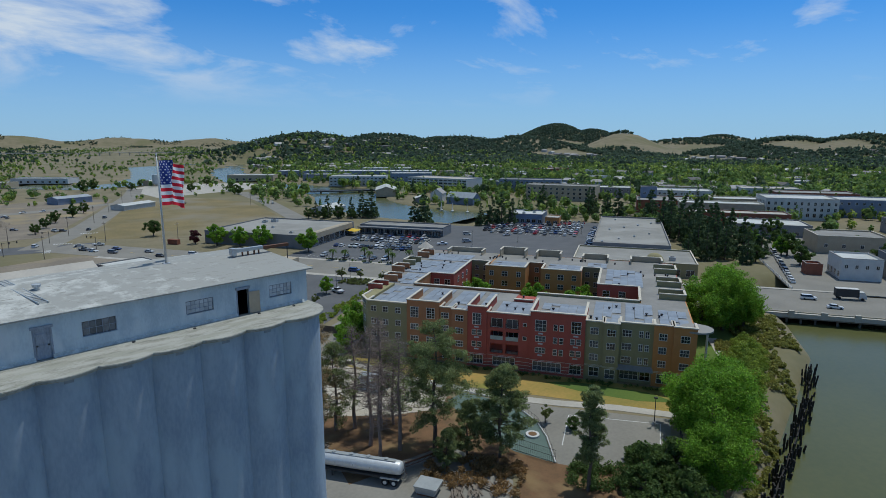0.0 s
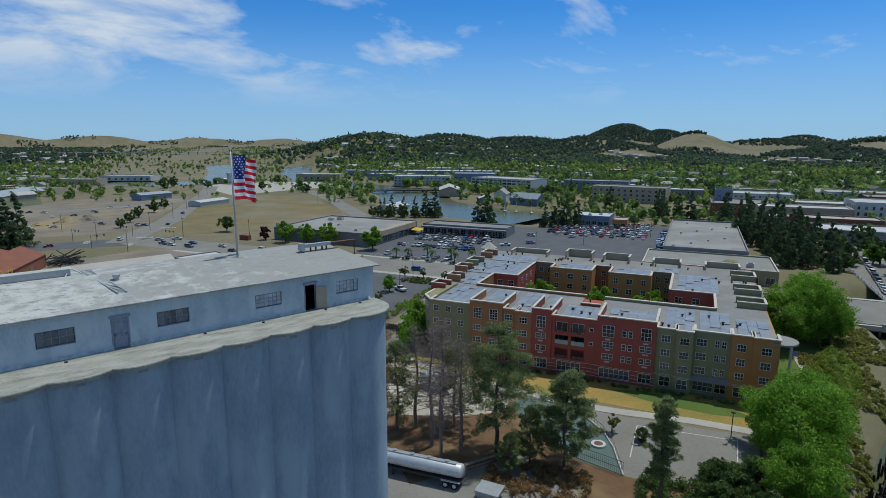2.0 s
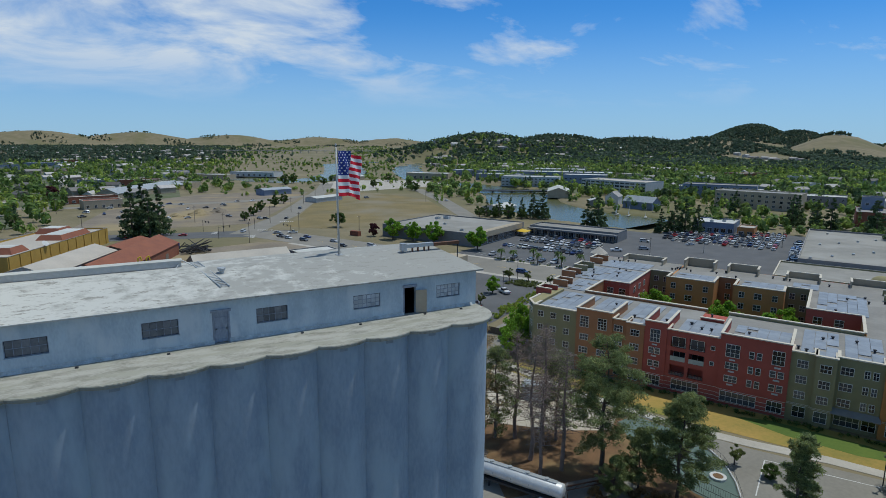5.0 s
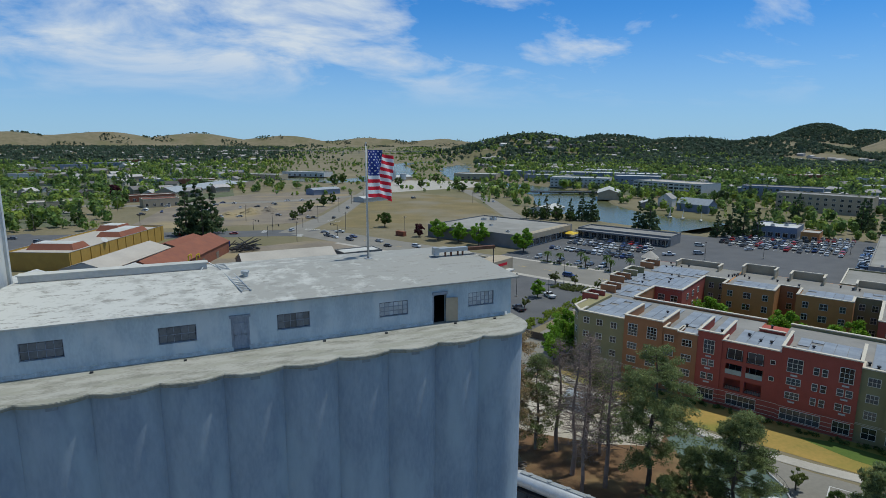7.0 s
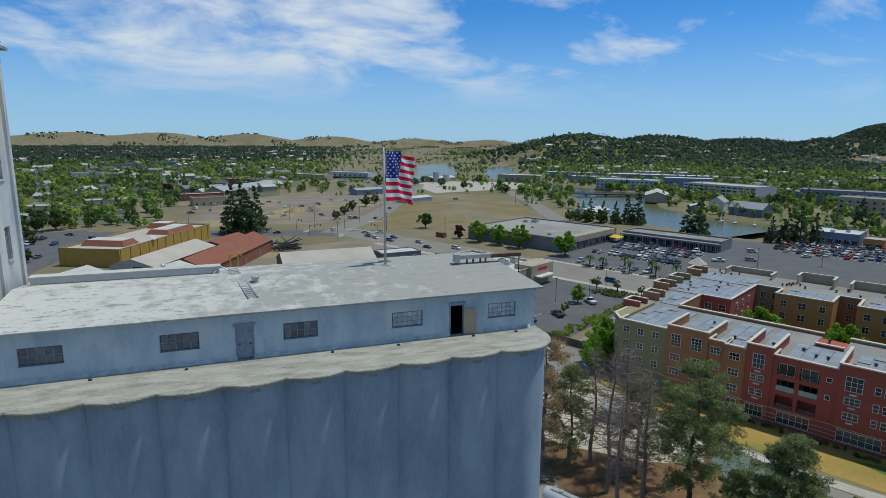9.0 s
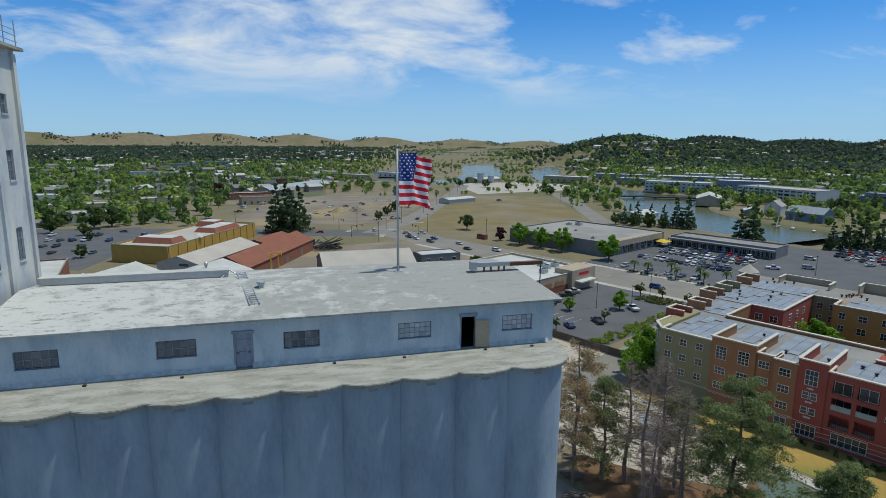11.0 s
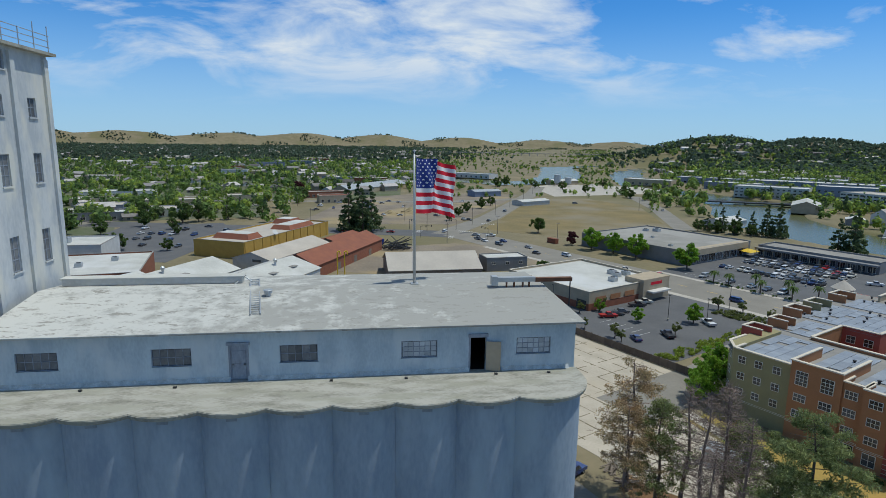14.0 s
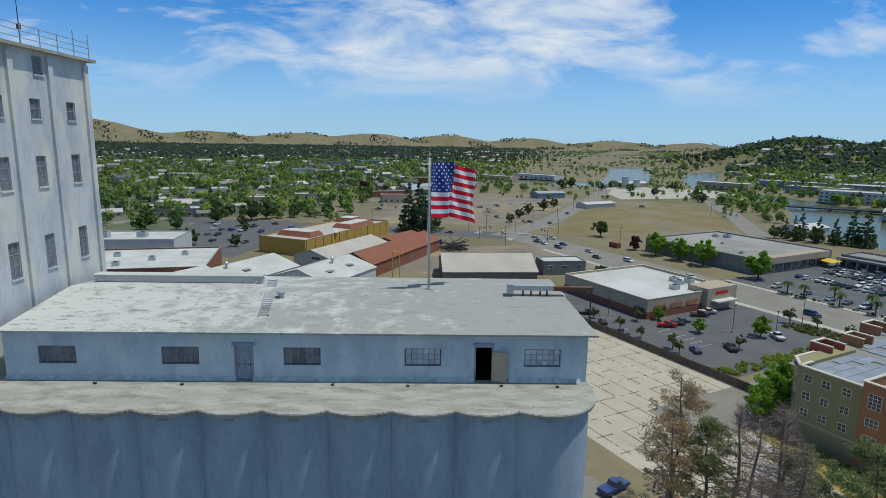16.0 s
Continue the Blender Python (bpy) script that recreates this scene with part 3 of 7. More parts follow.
for fa, fb in ((HX0, -15.55), (-14.45, -0.1), (2.1, HX1 - .4)):
    steps = max(4, int((fb - fa) / .22))
    verts = []
    for q in range(steps + 1):
        fx = fa + (fb - fa) * q / steps
        depth, high = .17 + rng_fillet.uniform(-.035, .045), .25 + rng_fillet.uniform(-.04, .06)
        verts += [(fx, -depth, DECK), (fx, -depth * .5, DECK + high * .45), (fx, -.015, DECK + high), (fx, .0, DECK)]
    faces = [(4 * q + e, 4 * q + 4 + e, 4 * q + 4 + (e + 1) % 4, 4 * q + (e + 1) % 4) for q in range(steps) for e in range(4)]
    fillet.add(verts, faces + [(0, 1, 2, 3), (4 * steps + 3, 4 * steps + 2, 4 * steps + 1, 4 * steps)])
M["mortar"] = mat("pale_rough_mortar", (0.66, 0.68, 0.66), (0.36, 0.38, 0.37), 2.2, 0.95, 0.4, 7)
part("wall_foot", fillet, M["mortar"], house, "rough pale mortar fillet")
b = Build()
for y0, z0, y1, z1 in ((-0.42, EAVE, RIDGE_Y, RIDGE), (RIDGE_Y, RIDGE, HY1 + 0.3, EAVE + 0.02)):
    b.add([(HX0 - 0.1, y0, z0), (HX1 + (-0.3 if y0 == RIDGE_Y else 0.55), y0, z0), (HX1 + (-0.3 if y1 == RIDGE_Y else 0.5), y1, z1), (HX0 - 0.1, y1, z1), (HX0 - 0.1, y0, z0 + 0.12), (HX1 + (-0.3 if y0 == RIDGE_Y else 0.55), y0, z0 + 0.12), (HX1 + (-0.3 if y1 == RIDGE_Y else 0.5), y1, z1 + 0.12), (HX0 - 0.1, y1, z1 + 0.12)],
          [(0, 3, 2, 1), (4, 5, 6, 7), (0, 1, 5, 4), (1, 2, 6, 5), (2, 3, 7, 6), (3, 0, 4, 7)])
part("roof", b, M["roof_old"], house, "low roof with peeling white coating")


def steel_window(x0, x1, z0, z1, cols, rows, parent, pane):
    w = part("window", pierced_wall(x0, x1, z0, z1, 0.06, 0.14, grid_holes(x0, x1, z0, z1, cols, rows, .05, .014)), M["door_grey"], parent, "steel-framed window with dusty panes")
    for i in range(cols):
        for j in range(rows):
            a0, a1 = x0 + 0.06 + (x1 - x0 - 0.12) * i / cols, x0 + 0.06 + (x1 - x0 - 0.12) * (i + 1) / cols
            c0, c1 = z0 + 0.06 + (z1 - z0 - 0.12) * j / rows, z0 + 0.06 + (z1 - z0 - 0.12) * (j + 1) / rows
            part("pane", Build().box(a0 + .02, a1 - .02, 0.09, 0.10, c0 + .02, c1 - .02), M[pane], w)
    part("window_sill", Build().box(x0 - 0.05, x1 + 0.05, -0.05, 0.06, z0 - 0.06, z0), M["wall_blue"], w)


for i, x in enumerate(WIN):
    steel_window(x, x + 2.40, 39.02, 40.2, 5 if i < 3 else 6, 2 if i < 3 else 3, house, "glass_dusty" if i < 3 else "pane_painted")
# The shut door, and the open one with its leaf swung out over the deck.
d = part("door", Build().box(-15.5, -14.5, 0.05, 0.12, DECK + .03, 40.28), M["door_grey"], house, "shut weathered door with peeling paint")
part("door_frame", Build().box(-15.62, -15.5, -0.03, 0.1, DECK, 40.32).box(-14.5, -14.38, -0.03, 0.1, DECK, 40.32).box(-15.72, -14.28, -0.12, 0.1, 40.32, 40.5), M["door_grey"], house)
part("cross_rail", Build().box(-15.42, -14.58, 0.02, 0.05, DECK + 1.0, DECK + 1.12).box(-15.42, -14.58, 0.02, 0.05, DECK + .12, DECK + .26).box(-15.42, -14.58, 0.02, 0.05, DECK + 1.84, DECK + 1.96).box(-15.42, -15.3, 0.02, 0.05, DECK + .26, DECK + 1.84).box(-14.7, -14.58, 0.02, 0.05, DECK + .26, DECK + 1.84), M["door_grey"], d)
leaf = part("door", Build().box(0, 0.98, -0.045, 0.0, 0.05, 2.08), M["tan_wall"], house, "open pale plank door leaf")
leaf.matrix_basis = pose(1.04, -0.06, DECK, 0, 0, -14)
part("door_frame", Build().box(-0.14, -0.02, -0.03, 0.12, DECK, 40.34).box(1.02, 1.1, -0.03, 0.12, DECK, 40.34).box(-0.18, 1.16, -0.14, 0.1, 40.34, 40.58), M["door_grey"], house)

# ---- flagpole and flag ----
PX, PY, PZ, PTOP = -3.14, 7.7, RIDGE + 0.1, 52.4
pole = thing("flagpole", "slender weathered steel flagpole on the roof ridge", "flagpole")
part("base_plate", Build().box(PX - .3, PX + .3, PY - .3, PY + .3, PZ, PZ + 0.06), M["metal_grey"], pole)
part("pole", Build().tube((PX, PY, PZ + 0.05), (PX - 0.05, PY, PTOP), 0.11, 0.055, 12), M["metal_grey"], pole, smooth=True)
part("ball", Build().tube((PX - .05, PY, PTOP), (PX - .05, PY, PTOP + 0.12), 0.1, 0.05, 10), M["metal_grey"], pole)
part("pulley", Build().box(PX - .16, PX + .06, PY - .05, PY + .05, PTOP - .22, PTOP - .08), M["dark_metal"], pole)
part("halyard", Build().tube((PX - 0.17, PY - .1, PZ + 1.2), (PX - 0.12, PY - .06, PTOP - .15), 0.012, 0.012, 5), M["white_frame"], pole)

FLAG_H, FLAG_W, FLAG_TOP = 4.2, 5.7, 51.9
flag = thing("flag", "striped red and white flag with a starred blue corner, blowing", "flag")


def cloth(s, t):
    """The waving cloth: s along from the pole, t down from the top, both in metres."""
    a = radians(46)
    sway = 0.34 * math.sin(s * 2.3 + t * 0.45) * min(1, s / 1.2) + 0.12 * math.sin(s * 5.1 - t * 1.1) * min(1, s / 1.5)
    drop = 0.03 * s * s + 0.05 * math.sin(s * 2.0)
    along = s * 0.95
    return (PX + 0.1 + along * math.cos(a) - sway * math.sin(a), PY + along * math.sin(a) + sway * math.cos(a), FLAG_TOP - t - drop)


def cloth_strip(s0, s1, t0, t1, lift=0.0):
    b = Build()
    n = max(3, int((s1 - s0) * 7)); k = max(2, int((t1 - t0) * 5))
    for i in range(n + 1):
        for j in range(k + 1):
            p = cloth(s0 + (s1 - s0) * i / n, t0 + (t1 - t0) * j / k)
            b.v.append((p[0] + lift * 0.3, p[1] - lift, p[2]))
    for i in range(n):
        for j in range(k):
            q = i * (k + 1) + j
            b.f.append((q, q + 1, q + k + 2, q + k + 1))
    return b


st = FLAG_H / 13
for i in range(13):
    s0 = 2.35 if i < 7 else 0.0
    part("stripe", cloth_strip(s0, FLAG_W, i * st, (i + 1) * st), M["flag_red"] if i % 2 == 0 else M["flag_white"], flag, smooth=True)
part("canton", cloth_strip(0, 2.35, 0, 7 * st), M["flag_blue"], flag, "dark blue corner field", smooth=True)
stars = Build()
for side in (1, -1):
    for r in range(9):
        for c in range(6 if r % 2 == 0 else 5):
            s = 0.18 + (c + 0.5 * (r % 2)) * 0.39; t = 0.13 + r * 0.243
            ring = []
            for i in range(10):
                q = 0.095 if i % 2 == 0 else 0.042
                p = cloth(s + q * math.sin(i * math.pi / 5), t - q * math.cos(i * math.pi / 5))
                ring.append((p[0] + .008 * side, p[1] - 0.014 * side, p[2]))
            k = len(stars.v); stars.v += ring; stars.f.append(tuple(range(k, k + 10)))
part("star_pattern", stars, M["flag_white"], flag, "rows of small white stars")

# ---- elevator tower ----
tower = thing("elevator_tower", "tall pale concrete elevator tower with rows of windows", "tower")
TX, TY0, TY1, TTOP = -31.2, -0.4, 14.0, 59.2
rows_z = [(54.5, 55.9), (49.7, 51.9), (43.7, 46.2)]
cols_y = [2.85, 6.6, 10.75]
ops = [(y, y + 1.1, z0, z1) for y in cols_y for z0, z1 in rows_z] + [(7.3, 8.4, 57.6, 58.9)]
w = part("wall", pierced_wall(TY0, TY1, 0, TTOP, 0, 0.3, ops), M["tower"], tower)
w.matrix_basis = pose(TX, 0, 0, 0, 0, 90)
part("wall", Build().prism([(TX - 13, TY0), (TX - .3, TY0), (TX - .3, TY0 + .3), (TX - 12.7, TY0 + .3), (TX - 12.7, TY1 - .3), (TX - .3, TY1 - .3), (TX - .3, TY1), (TX - 13, TY1)], 0, TTOP), M["tower"], tower)
for y in (4.5, 8.7, 13.2):
    part("rib", Build().box(TX, TX + 0.22, y, y + 0.55, 0, TTOP - 0.3), M["tower"], tower)
part("roof_slab", Build().box(TX - 13.2, TX + 0.55, TY0 - .3, TY1 + .45, TTOP, TTOP + 0.22), M["deck"], tower)
for y0, y1, z0, z1 in ops:
    w = part("window", pierced_wall(y0, y1, z0, z1, .12, .2, grid_holes(y0, y1, z0, z1, 2, 2 if z1 - z0 < 1.5 else 3, .06, .025)), M["door_grey"], tower)
    w.matrix_basis = pose(TX, 0, 0, 0, 0, 90)
    part("pane", Build().box(y0 + .06, y1 - .06, .15, .17, z0 + .06, z1 - .06), M["glass_dusty"], w)
    w = tower
    part("window_sill", Build().box(TX - .1, TX + .1, y0 - .06, y1 + .06, z0 - .1, z0), M["tower"], w)
rail = thing("roof_railing", "grey pipe railing round the tower roof", "railing")
for i in range(7):
    y = TY1 + .1 - i * 2.0
    part("post", Build().tube((TX + 0.2, y, TTOP + .2), (TX + 0.2, y, TTOP + (2.2 if i in (0, 1) else 1.55)), 0.04, 0.04, 6), M["metal_grey"], rail)
for z in (0.65, 1.1, 1.5):
    part("pipe", Build().tube((TX + 0.2, TY0, TTOP + z), (TX + 0.2, TY1 + .3, TTOP + z), 0.03, 0.03, 6), M["metal_grey"], rail)
mast = thing("aerial_mast", "thin aerial mast on the tower roof", "aerial")
part("mast", Build().tube((TX - 1.5, 8.6, TTOP + .2), (TX - 1.5, 8.6, TTOP + 4.6), 0.05, 0.02, 6), M["dark_metal"], mast)
part("junction_box", Build().box(TX - 1.6, TX - 1.4, 8.5, 8.7, TTOP + 1.6, TTOP + 2.0), M["dark_metal"], mast)

# ---- things on the headhouse roof ----
for i, x in enumerate((-24.2, -18.7, -9.2, -4.4, 1.6, 5.2)):
    drain = thing("deck_drain", "small dark hooded drain outlet on the deck", "drain", "deck drains", at=pose(x, -.75 - .1 * (i % 2), DECK))
    part("hood", Build().box(-.10, .10, -.08, .08, 0, .10), M["dark_metal"], drain)
def roof_z(y):
    return (EAVE + (RIDGE - EAVE) * (y + .42) / (RIDGE_Y + .42) if y < RIDGE_Y else RIDGE - (RIDGE - EAVE) * (y - RIDGE_Y) / (HY1 + .3 - RIDGE_Y)) + 0.12


conv = thing("conveyor", "galvanised enclosed conveyor trough along the roof", "conveyor")
part("trough", Build().box(-29.8, -16.6, 9.9, 10.8, 41.94, 42.46), M["metal_grey"], conv)
part("cover", Build().box(-29.9, -16.5, 9.8, 10.9, 42.46, 42.52), M["roof_white"], conv)
for x in (-29.2, -25.6, -21.0, -17.2):
    part("foot", Build().box(x, x + .15, 9.95, 10.75, 41.69, 41.94), M["metal_grey"], conv)
part("end_strut", Build().tube((-16.5, 10.2, 42.44), (-15.7, 9.9, 41.94), 0.05).tube((-16.5, 10.6, 42.44), (-17.2, 9.2, 41.84), 0.05), M["metal_grey"], conv)
conv = thing("conveyor", "short rusty and grey conveyor arm over the roof edge", "conveyor")
part("arm", Build().box(3.2, 6.2, 6.3, 6.75, 42.49, 42.84), M["metal_grey"], conv)
part("arm_end", Build().box(6.2, 9.2, 6.32, 6.73, 42.46, 42.76), M["rust"], conv, "rusty end of the arm")
part("head", Build().prism([(2.75, 6.2), (3.2, 6.2), (3.2, 6.9), (2.75, 6.9)], 42.24, 42.94), M["metal_grey"], conv)
for x in (3.9, 4.5, 5.2, 5.7):
    part("leg", Build().box(x, x + .1, 6.4, 6.6, 41.94, 42.49), M["rust"], conv)
part("drop_pipe", Build().tube((9.1, 6.5, 42.54), (9.1, 6.5, 39.6), 0.05), M["dark_metal"], conv)
lad = thing("ladder", "grey aluminium ladder lying on the roof", "ladder")
p0, p1 = Vector((-14.25, 2.1, roof_z(2.1) + .1)), Vector((-15.6, 9.8, roof_z(7.6) + .1))
side = Vector((0.32, 0.05, 0))
for sgn in (-1, 1):
    part("rail", Build().tube(p0 + side * sgn, p1 + side * sgn, 0.055, 0.055, 6), M["metal_grey"], lad)
for i in range(19):
    p = p0.lerp(p1, (i + 0.5) / 19)
    part("rung", Build().tube(p - side, p + side, 0.04, 0.04, 5), M["metal_grey"], lad)
vent = thing("roof_vent", "small round metal roof ventilator", "vent")
vz = roof_z(5.7)
part("pipe", Build().tube((-13.95, 5.7, vz - .05), (-13.95, 5.7, vz + .22), 0.2, 0.2, 12), M["metal_grey"], vent)
part("cowl", Build().tube((-13.95, 5.7, vz + .22), (-13.95, 5.7, vz + .42), 0.30, 0.30, 14).tube((-13.95, 5.7, vz + .42), (-13.95, 5.7, vz + .47), 0.34, 0.30, 14), M["metal_grey"], vent)

# ---- apartment building in town ----
def town_thing(name, label, category, group=""):
    return thing(name, label, category, group, at=town(0, 0))


apt = town_thing("apartment_building", "four-storey red, brown and olive stucco apartment building round a courtyard", "apartment building")
FACE = 86.1
SEGS = [(-28, -17, 1.2, 13.7, "olive"), (-17, -8.6, .6, 14.9, "brown"), (-8.6, -5.2, .9, 13.7, "brown"), (-5.2, -1.3, 0, 13.7, "brown"), (-1.3, 3.4, .1, 14.9, "red"),
        (3.4, 13.8, .3, 13.7, "red"), (13.8, 26.2, 0, 14.9, "red"), (26.2, 30.2, .4, 13.7, "olive"), (30.2, 33.6, -.2, 13.7, "olive"), (33.6, 40.8, .9, 13.9, "olive"), (40.8, 44.8, .4, 14.1, "orange"), (44.8, 49.5, 0, 14.1, "orange")]
BALCONIES = [(4.3, 7.3), (8.0, 11.0)]
for u0, u1, back, top, colour in SEGS:
    v = FACE + back
    if u0 == 3.4:
        holes = [(a, b, z0, z1) for a, b in BALCONIES for z0, z1 in ((3.8, 6.1), (7.0, 9.2), (10.1, 12.4))]
        part("wall", pierced_wall(u0, u1, 0, 13.0, v, v + .35, holes), M[colour], apt)
        part("wall", Build().box(u0, u1, v + 2.0, 106, 0, 13.0), M[colour], apt)
        part("balcony_side", Build().box(7.3, 8.0, v + .35, v + 2.0, 3.5, 12.7).box(4.0, 4.3, v + .35, v + 2.0, 3.5, 12.7).box(11.0, 11.3, v + .35, v + 2.0, 3.5, 12.7), M[colour], apt)
        for z in (3.5, 6.5, 9.6, 12.7):
            part("balcony_slab", Build().box(3.7, 11.6, v + .35, v + 2.0, z, z + .25), M["cream"], apt)
    else:
        part("wall", Build().box(u0, u1, v, 106, 0, 13.0), M[colour], apt)
    deep = 11.5 if top > 14.5 else 4
    part("parapet", Build().prism([(u0, v), (u1, v), (u1, v + deep), (u1 - .3, v + deep), (u1 - .3, v + .35), (u0 + .3, v + .35), (u0 + .3, v + deep), (u0, v + deep)], 13, top), M[colour], apt)
    part("cornice", Build().prism([(u0 - .15, v - .25), (u1 + .15, v - .25), (u1 + .15, v + deep), (u1 - .4, v + deep), (u1 - .4, v + .45), (u0 + .4, v + .45), (u0 + .4, v + deep), (u0 - .15, v + deep)], top, top + .22), M["cream"], apt)
part("wall", Build().prism([(-31, 91), (-28, 87.4), (-28, 106), (-31, 106)], 0, 13.7), M["olive"], apt)
part("cornice", Build().prism([(-31.2, 90.9), (-28, 87.1), (-28, 87.9), (-30.6, 91.1), (-30.6, 97), (-31.2, 97)], 13.7, 13.92), M["cream"], apt)
# Wings round the court: outline boxes of each wing with its colour.
WINGS = [((-28, 7.5, 106, 108), "brown"), ((12.3, 49.5, 106, 108), "olive"), ((-31, -22.5, 106, 122), "brown"), ((-33, -31, 99, 122), "red"), ((-35.5, -15.2, 122, 161), "red"), ((-15.2, -9, 144, 161), "olive"),
         ((-9, 4, 137.5, 161), "orange"), ((4, 9, 146, 161), "brown"), ((9, 21.4, 137.5, 161), "orange"), ((21.4, 27, 144, 161), "olive"), ((27, 49.5, 122.5, 161), "red"), ((38, 49.5, 108, 122.5), "orange")]
for (u0, u1, v0, v1), colour in WINGS:
    part("wall", Build().box(u0, u1, v0, v1, 0, 13.0), M[colour], apt)
# Roof edges towards the court: a low parapet under a cream coping.
EDGES = [(-22.5, 7.5, 107.5, 108, "brown"), (7.5, 12.3, 99.6, 100.1, "red"), (12.3, 38, 107.5, 108, "olive"), (-22.9, -22.5, 108, 122, "orange"), (-22.5, -15.2, 122, 122.4, "red"), (-15.6, -15.2, 122.4, 144, "red"), (-15.2, -9, 144, 144.4, "olive"),
         (-9, 4, 137.5, 137.9, "orange"), (-9, -8.6, 137.9, 144, "orange"), (3.6, 4, 137.9, 146, "orange"), (4, 9, 146, 146.4, "brown"), (9, 21.4, 137.5, 137.9, "orange"), (9, 9.4, 137.9, 146, "orange"), (21, 21.4, 137.9, 144, "orange"),
         (21.4, 27, 144, 144.4, "olive"), (27, 27.4, 122.9, 144, "red"), (27, 38, 122.5, 122.9, "red"), (38, 38.4, 108, 122.5, "orange")]
for u0, u1, v0, v1, colour in EDGES:
    part("parapet", Build().box(u0, u1, v0, v1, 13.0, 13.6), M[colour], apt)
    part("cornice", Build().box(u0 - .12, u1 + .12, v0 - .12, v1 + .12, 13.6, 13.8), M["cream"], apt)
# Raised parapets on the outer fronts, each with two short returns.
for u, v0, v1, colour in ((-33, 99, 103.5, "red"), (-33, 110, 114, "brown"), (-35.5, 122, 127, "brown"), (-35.5, 132, 138, "olive"), (-35.5, 146, 152, "brown")):
    part("parapet", Build().box(u, u + .35, v0, v1, 13, 14.9).box(u + .35, u + 4.2, v0, v0 + .35, 13, 14.9).box(u + .35, u + 4.2, v1 - .35, v1, 13, 14.9), M[colour], apt)
    part("cornice", Build().box(u - .1, u + .5, v0 - .1, v1 + .1, 14.9, 15.1).box(u + .5, u + 4.3, v0 - .1, v0 + .45, 14.9, 15.1).box(u + .5, u + 4.3, v1 - .45, v1 + .1, 14.9, 15.1), M["cream"], apt)
for u, v0, v1 in ((49.5, 113, 118.5), (49.5, 127, 133), (49.5, 144, 151)):
    part("parapet", Build().box(u - .35, u, v0, v1, 13, 14.5).box(u - 6.5, u - .35, v0, v0 + .35, 13, 14.5).box(u - 6.5, u - .35, v1 - .35, v1, 13, 14.5), M["olive"], apt)
    part("cornice", Build().box(u - .5, u + .1, v0 - .1, v1 + .1, 14.5, 14.7).box(u - 6.6, u - .5, v0 - .1, v0 + .45, 14.5, 14.7).box(u - 6.6, u - .5, v1 - .45, v1 + .1, 14.5, 14.7), M["cream"], apt)
for u0, u1, top in ((-27.4, -14.4, 14.6), (-8, 1, 15.6), (4.6, 13.2, 15.2), (20.4, 29, 14.8), (36, 46, 14.8)):
    part("parapet", Build().box(u0, u1, 160.6, 161, 13, top).box(u0, u0 + .4, 155.5, 160.6, 13, top).box(u1 - .4, u1, 155.5, 160.6, 13, top), M["tan_wall"], apt)
    part("cornice", Build().box(u0 - .1, u1 + .1, 160.5, 161.1, top, top + .2).box(u0 - .1, u0 + .5, 155.4, 160.5, top, top + .2).box(u1 - .5, u1 + .1, 155.4, 160.5, top, top + .2), M["cream"], apt)
for box in ((-30.6, 7.3, 88, 107.4), (7.3, 12.3, 88, 99.5), (12.3, 49.2, 88, 107.4), (-30.8, -23, 107.4, 122), (-35, -15.7, 122, 160.5), (-32.8, -30.8, 99.3, 122), (-15.7, -9, 144.5, 160.5), (-8.5, 3.5, 138, 160.5), (3.5, 9.5, 146.5, 160.5), (9.5, 20.9, 138, 160.5), (20.9, 27.4, 144.5, 160.5), (27.4, 49.2, 123, 160.5), (38.5, 49.2, 107.4, 123)):
    part("roof", Build().box(*box, 13.0, 13.06), M["roof_grey"], apt)
part("roof_canopy", Build().tube((49.6, 89.0, 13.1), (49.6, 89.0, 13.45), 3.4, 3.4, 28), M["roof_grey"], apt, "round flat roof canopy")
part("canopy_post", Build().tube((51.6, 87.6, 0), (51.6, 87.6, 13.1), .25, .25, 10), M["cream"], apt)
cup = part("cupola", Build().tube((-37, 159, 0), (-37, 159, 14.2), 2.6, 2.6, 12).tube((-37, 159, 14.2), (-37, 159, 16.4), 3.0, 0.2, 12), M["roof_tan"], apt, "pointed round cupola roof")

# Windows: one frame with its pane, repeated over the fronts.
frames = {}


def window_mesh(w, h, nx, ny):
    key = (w, h, nx, ny)
    if key not in frames:
        b = pierced_wall(-w / 2, w / 2, 0, h, -.06, .06, grid_holes(-w / 2, w / 2, 0, h, nx, ny, .09, .035))
        frames[key] = (b.mesh("window", M["white_frame"]), Build().box(-w / 2 + .09, w / 2 - .09, -.02, .0, .09, h - .09).mesh("pane", M["glass"]))
    return frames[key]


def wall_window(parent, m, w, h, nx=2, ny=2):
    fm, pm = window_mesh(w, h, nx, ny)
    a = part("window", fm, None, parent); a.matrix_basis = m
    part("pane", pm, None, a)
    return a


def grille(u, v, z):
    """The white cover of a room's air unit under its window."""
    part("air_grille", Build().box(u - .55, u + .55, v - .14, v, z, z + .32), M["white_wall"], apt)


def face(u):
    return next(FACE + back for u0, u1, back, top, colour in SEGS if u0 <= u < u1) - .05


for u in (-26.2, -23.0, -19.6):
    for z in (11.0, 7.7, 4.5):
        wall_window(apt, pose(u, face(u), z), 1.5, 1.5)
for k in range(3):
    wall_window(apt, pose(-29.55, 89.2, 11.0 - 3.25 * k, 0, 0, -50), 1.5, 1.5)
    for v in (94, 97.5):
        wall_window(apt, pose(-31.05, v, 11.0 - 3.25 * k, 0, 0, -90), 1.5, 1.5)
